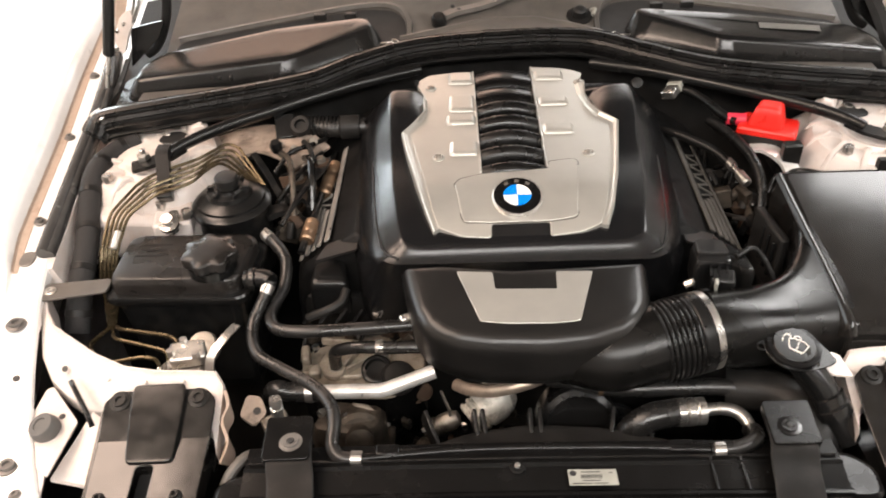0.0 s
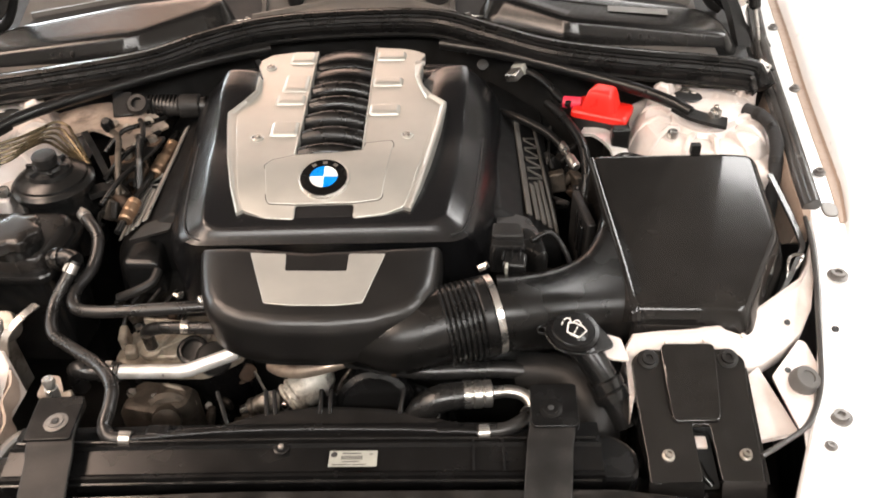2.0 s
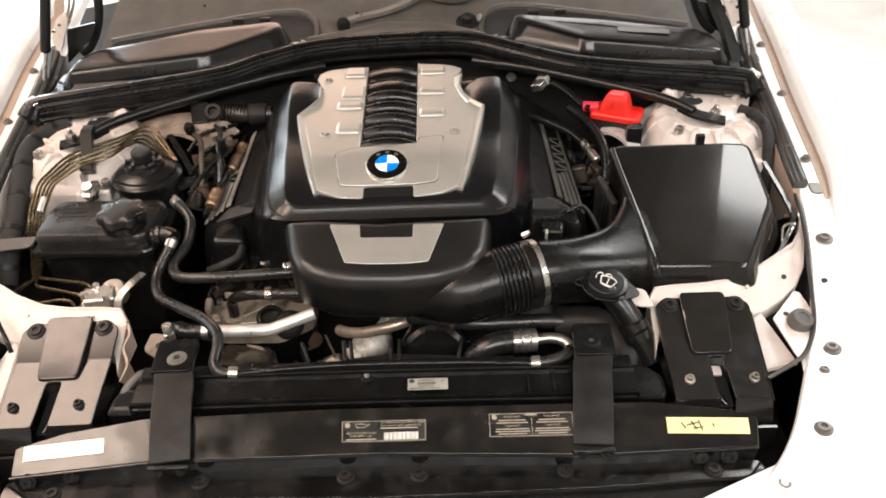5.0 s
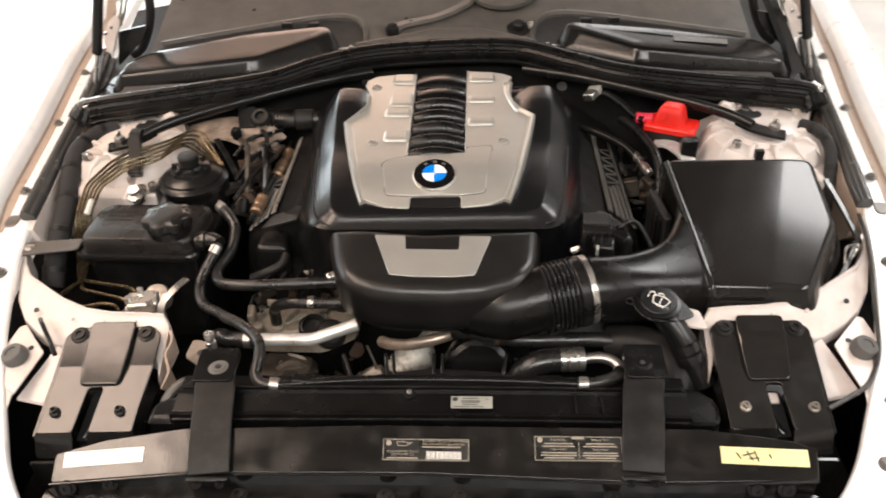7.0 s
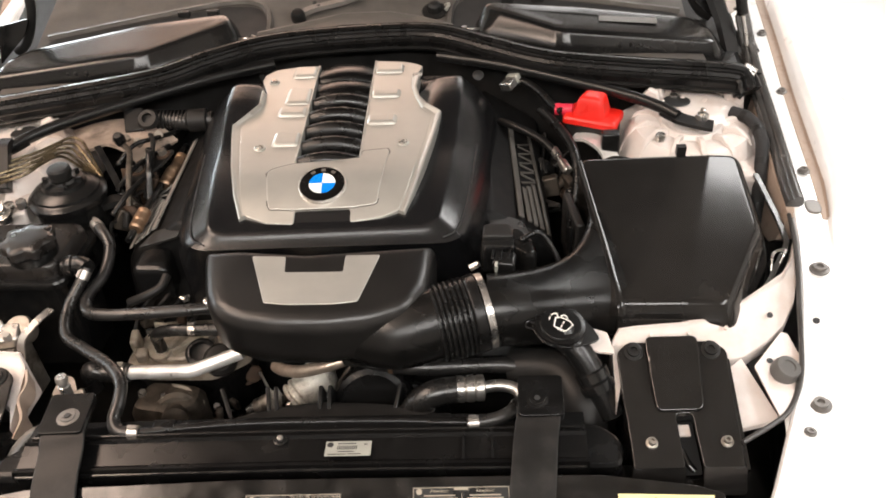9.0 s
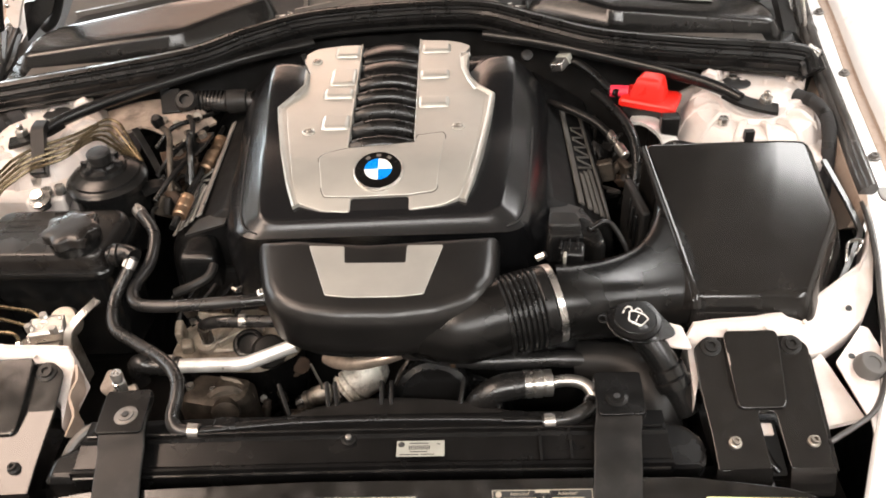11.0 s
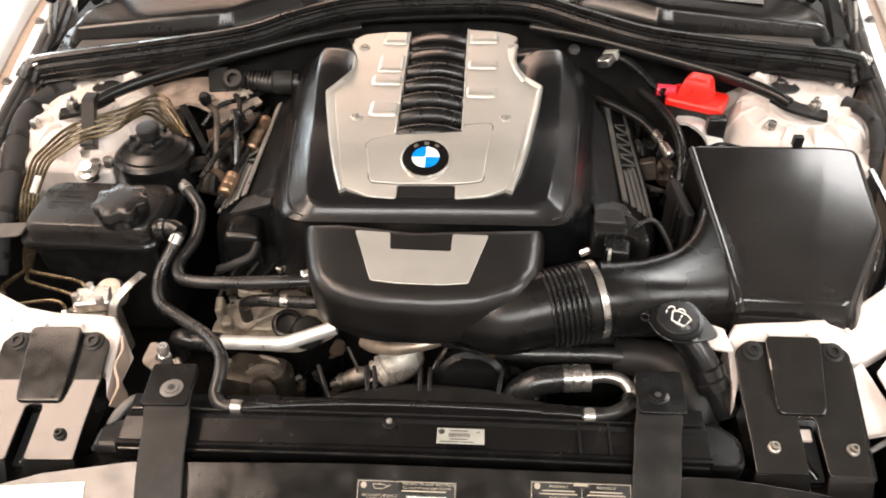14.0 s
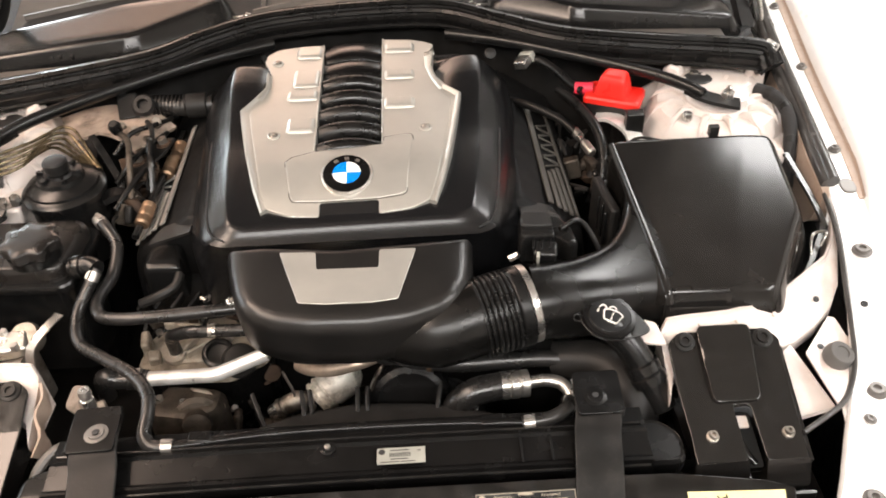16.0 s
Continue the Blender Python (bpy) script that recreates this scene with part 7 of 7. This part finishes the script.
hose("steering_pipe", [(-0.36, 1.235, 0.83), (-0.34, 1.19, 0.838), (-0.335, 1.14, 0.82), (-0.335, 1.09, 0.79)], 0.0045, "dark bent metal pipe behind the reservoir", mat=BLACK_DULL, cat="pipe")
br = thing("rusty_bracket", (-0.36, 1.12, 0.78), "brown rusty folded bracket among the pipes", "bracket")
part("plate", join(posed_box(pose(-0.365, 1.15, 0.805, 12, 8, 25), 0.05, 0.028, 0.003), posed_box(pose(-0.352, 1.135, 0.79, 70, 0, 25), 0.05, 0.03, 0.003)), RUST, br, bevel=0.001)
part("bolt", hexagon(pose(-0.372, 1.155, 0.8065, 12, 8), 0.0065, 0.007), STEEL, br)
for e in ([(-0.385, 1.10, 0.80), (-0.36, 1.12, 0.826), (-0.345, 1.17, 0.822), (-0.33, 1.23, 0.81)], [(-0.40, 1.16, 0.815), (-0.375, 1.19, 0.836), (-0.345, 1.22, 0.832), (-0.32, 1.275, 0.815)], [(-0.37, 1.03, 0.80), (-0.352, 1.07, 0.815), (-0.34, 1.12, 0.812), (-0.335, 1.16, 0.79)]):
    hose("engine_wire", e, 0.0042, "thin black sheathed wire between the pipes", mat=RUBBER, cat="cable")
hose("battery_cable", [(0.30, 1.345, 0.852), (0.325, 1.335, 0.853), (0.35, 1.295, 0.85), (0.365, 1.255, 0.848), (0.38, 1.23, 0.848)], 0.007, "thick black battery cable", mat=RUBBER, cat="cable")
hose("battery_cable", [(0.345, 1.26, 0.835), (0.368, 1.21, 0.835), (0.39, 1.15, 0.825), (0.395, 1.10, 0.80), (0.385, 1.06, 0.75)], 0.008, "thick black battery cable", mat=RUBBER, cat="cable")
hose("battery_cable", [(0.25, 1.30, 0.80), (0.29, 1.25, 0.815), (0.34, 1.205, 0.81), (0.37, 1.17, 0.795)], 0.007, "thick black battery cable", mat=RUBBER, cat="cable")
hose("thin_wire", [(0.40, 1.085, 0.80), (0.42, 1.11, 0.815), (0.47, 1.10, 0.825), (0.50, 1.08, 0.83)], 0.003, "thin black loose signal wire", mat=BLACK, cat="cable")
hose("thin_wire", [(0.41, 1.10, 0.79), (0.45, 1.125, 0.815), (0.49, 1.09, 0.83)], 0.0025, "thin black loose signal wire", mat=BLACK, cat="cable")

sen = thing("oxygen_sensor", (0.37, 1.17, 0.78), "dull metal sensor plug with a dark boot", "sensor")
part("plug", turned(along((0.362, 1.185, 0.80), (0.392, 1.10, 0.785)), [(0.006, 0), (0.008, 0.002), (0.008, 0.02), (0.005, 0.022), (0.005, 0.035), (0.0085, 0.037), (0.0085, 0.06), (0.006, 0.063)], 16), STEEL, sen)
part("boot", turned(along((0.392, 1.10, 0.785), (0.397, 1.075, 0.775)), [(0.009, 0), (0.0095, 0.01), (0.007, 0.025)], 14), BLACK, sen)
con = thing("metal_connector", (0.296, 1.335, 0.84), "bright metal connector block on a cable", "connector")
part("shell", posed_box(pose(0.294, 1.338, 0.853, 12, -20, -40), 0.026, 0.034, 0.016), STEEL, con, bevel=0.003)
part("band", posed_box(pose(0.302, 1.347, 0.856, 12, -20, -40), 0.028, 0.012, 0.018), GREY_LABEL, con, bevel=0.002)
rubber = thing("rubber_grommet", (0.24, 1.39, 0.83), "small dark rubber grommet", "grommet")
part("body", turned(pose(0.236, 1.365, 0.855, 50, 0, 0), [(0.010, 0), (0.011, 0.004), (0.010, 0.01), (0.004, 0.012)], 16), BLACK_DULL, rubber)

red = thing("jump_terminal", (0.43, 1.23, 0.82), "red plastic jump terminal cover on a black foot", "terminal")
RT = pose(0.432, 1.225, 0.842, 0, 0, -24) @ Matrix.Scale(0.84, 4)


def red_shell(outline, levels, r):
    bm = shell(outline, levels, r)
    bmesh.ops.transform(bm, matrix=RT, verts=bm.verts)
    return bm


part("foot", red_shell([(-0.05, -0.034), (0.055, -0.034), (0.055, 0.03), (-0.05, 0.03)], [(0, -0.045), (0, -0.006)], 0.008), BLACK_DULL, red)
part("skirt", red_shell([(-0.054, -0.038), (0.06, -0.038), (0.06, 0.034), (-0.05, 0.034)], [(0, -0.008), (0, 0.002), (0.003, 0.006), (0.01, 0.008)], 0.01), RED, red, "red flange")
part("dome", red_shell([(-0.038, -0.03), (0.034, -0.03), (0.034, 0.032), (-0.03, 0.032)], [(0, 0.004), (0.006, 0.03), (0.010, 0.042), (0.014, 0.046), (0.02, 0.047)], 0.014), RED, red, "red domed cap")
part("cable_sleeve", tube([RT @ Vector(p) for p in ((-0.04, -0.005, 0.008), (-0.062, -0.008, 0.006), (-0.076, -0.011, 0.006), (-0.078, -0.0115, 0.006))], 0.0105, 14, 6, (1, 1, 1, 0.3)), PINK, red, "pinkish-red cable sleeve")
part("leg", posed_box(pose(0.455, 1.16, 0.80), 0.03, 0.02, 0.09), BLACK, red, bevel=0.003)
alu = thing("aluminium_bracket", (0.43, 1.14, 0.78), "pale aluminium bracket below the terminal", "bracket")
part("sheet", sweep([(0.40, 1.20, 0.815), (0.425, 1.185, 0.82), (0.452, 1.15, 0.81), (0.46, 1.11, 0.78)], [(-0.014, -0.003), (0.014, -0.003), (0.014, 0.003), (-0.014, 0.003)], 4), PIPE, alu)

# bulkhead details on the reservoir side
bk = thing("bulkhead_bracket", (-0.36, 1.25, 0.80), "dirty white bulkhead bracket with bolts", "bracket")
part("sheet", sweep([(-0.50, 1.235, 0.82), (-0.44, 1.26, 0.825), (-0.38, 1.235, 0.825), (-0.345, 1.21, 0.81)], [(-0.045, -0.003), (0.045, -0.003), (0.045, 0.003), (-0.045, 0.003)], 4), BEIGE, bk)
part("dark_plate", posed_box(pose(-0.395, 1.265, 0.845, 40, 0, 10), 0.035, 0.045, 0.006), BLACK, bk, bevel=0.002)
part("ring", turned(pose(-0.366, 1.262, 0.845, 40, 0, 0), [(0.018, 0), (0.02, 0.006), (0.016, 0.012), (0.01, 0.012), (0.009, 0.004)], 22), BLACK_DULL, bk)
for p, r in (((-0.345, 1.235, 0.826), 0.009), ((-0.372, 1.205, 0.83), 0.008), ((-0.40, 1.225, 0.828), 0.007), ((-0.35, 1.17, 0.815), 0.008), ((-0.33, 1.20, 0.806), 0.008)):
    part("bolt", hexagon(pose(*p, 35, 20, 0), r, 0.012), ALU, bk)
part("dark_stay", sweep([(-0.435, 1.18, 0.842), (-0.41, 1.145, 0.828), (-0.385, 1.11, 0.80), (-0.375, 1.09, 0.77)], [(-0.0055, -0.002), (0.0055, -0.002), (0.0055, 0.002), (-0.0055, 0.002)], 4), BLACK_GLOSS, bk)
arm = thing("engine_lifting_bracket", (-0.345, 1.15, 0.80), "dark grimy steel bracket with two bolts beside the engine", "bracket")
part("plate", plate([(-0.378, 1.115), (-0.345, 1.105), (-0.315, 1.155), (-0.306, 1.195), (-0.335, 1.20), (-0.36, 1.165)], 0.006, lambda x, y: 0.815 + 0.2 * (x + 0.345), 0.006), BLACK_DULL, arm, bevel=0.0015)
for x, y in ((-0.355, 1.138), (-0.322, 1.178)):
    part("washer", turned(pose(x, y, 0.815 + 0.2 * (x + 0.345), 0, -11), [(0.013, 0), (0.013, 0.003), (0.008, 0.004)], 18), RUST, arm)
    part("bolt", hexagon(pose(x, y, 0.818 + 0.2 * (x + 0.345), 0, -11), 0.0085, 0.010), ALU, arm)
part("hook", tube(bent([(-0.352, 1.19, 0.825), (-0.336, 1.16, 0.842), (-0.33, 1.12, 0.825), (-0.33, 1.09, 0.785)], 0.012), 0.006, 10, 1), BLACK_GLOSS, arm)
part("gusset", posed_box(pose(-0.372, 1.118, 0.785, 20, 10, 30), 0.016, 0.02, 0.04), BLACK_DULL, arm, bevel=0.004)
part("stud", turned(pose(-0.398, 1.195, 0.84, 20), [(0.010, 0), (0.011, 0.012), (0.007, 0.02)], 12), BLACK, bk)

# ---- fan shroud ----
fan = thing("fan_shroud", (0.0, 0.67, 0.6), "black plastic fan shroud with stiffening ribs", "fan shroud")
part("rim", shell([(-0.25, 0.635), (0.27, 0.635), (0.26, 0.665), (0.18, 0.69), (0.10, 0.712), (0.0, 0.72), (-0.08, 0.708), (-0.14, 0.685), (-0.24, 0.665)], [(0, 0.5), (0, 0.68), (0.004, 0.69), (0.012, 0.694)], 0.02), BLACK_DULL, fan)
for x, a in ((-0.134, 24), (-0.073, 8), (-0.062, 8), (0.0, 0), (0.013, 0), (0.108, -12), (0.165, -24)):
    part("rib", posed_box(pose(x, 0.715, 0.682, 25, 0, a), 0.006, 0.05, 0.035), BLACK, fan, bevel=0.0015)
part("hub", turned(pose(0.068, 0.742, 0.658, 62, 0, 0), [(0.058, -0.03), (0.058, 0.004), (0.054, 0.012), (0.046, 0.016), (0.044, 0.013), (0.01, 0.012)], 36), DEEP, fan, "round black fan hub")
lat = thing("hose_bracket", (-0.35, 0.62, 0.70), "grimy metal pipe bend beside the radiator", "pipe")
part("pipe", tube([(-0.385, 0.58, 0.71), (-0.372, 0.61, 0.735), (-0.352, 0.632, 0.742), (-0.335, 0.625, 0.73), (-0.335, 0.60, 0.71)], 0.007, 10), COWL, lat)
part("tab", posed_box(pose(-0.33, 0.69, 0.73, 20, 0, 30), 0.035, 0.03, 0.01), ALU, lat, bevel=0.003)
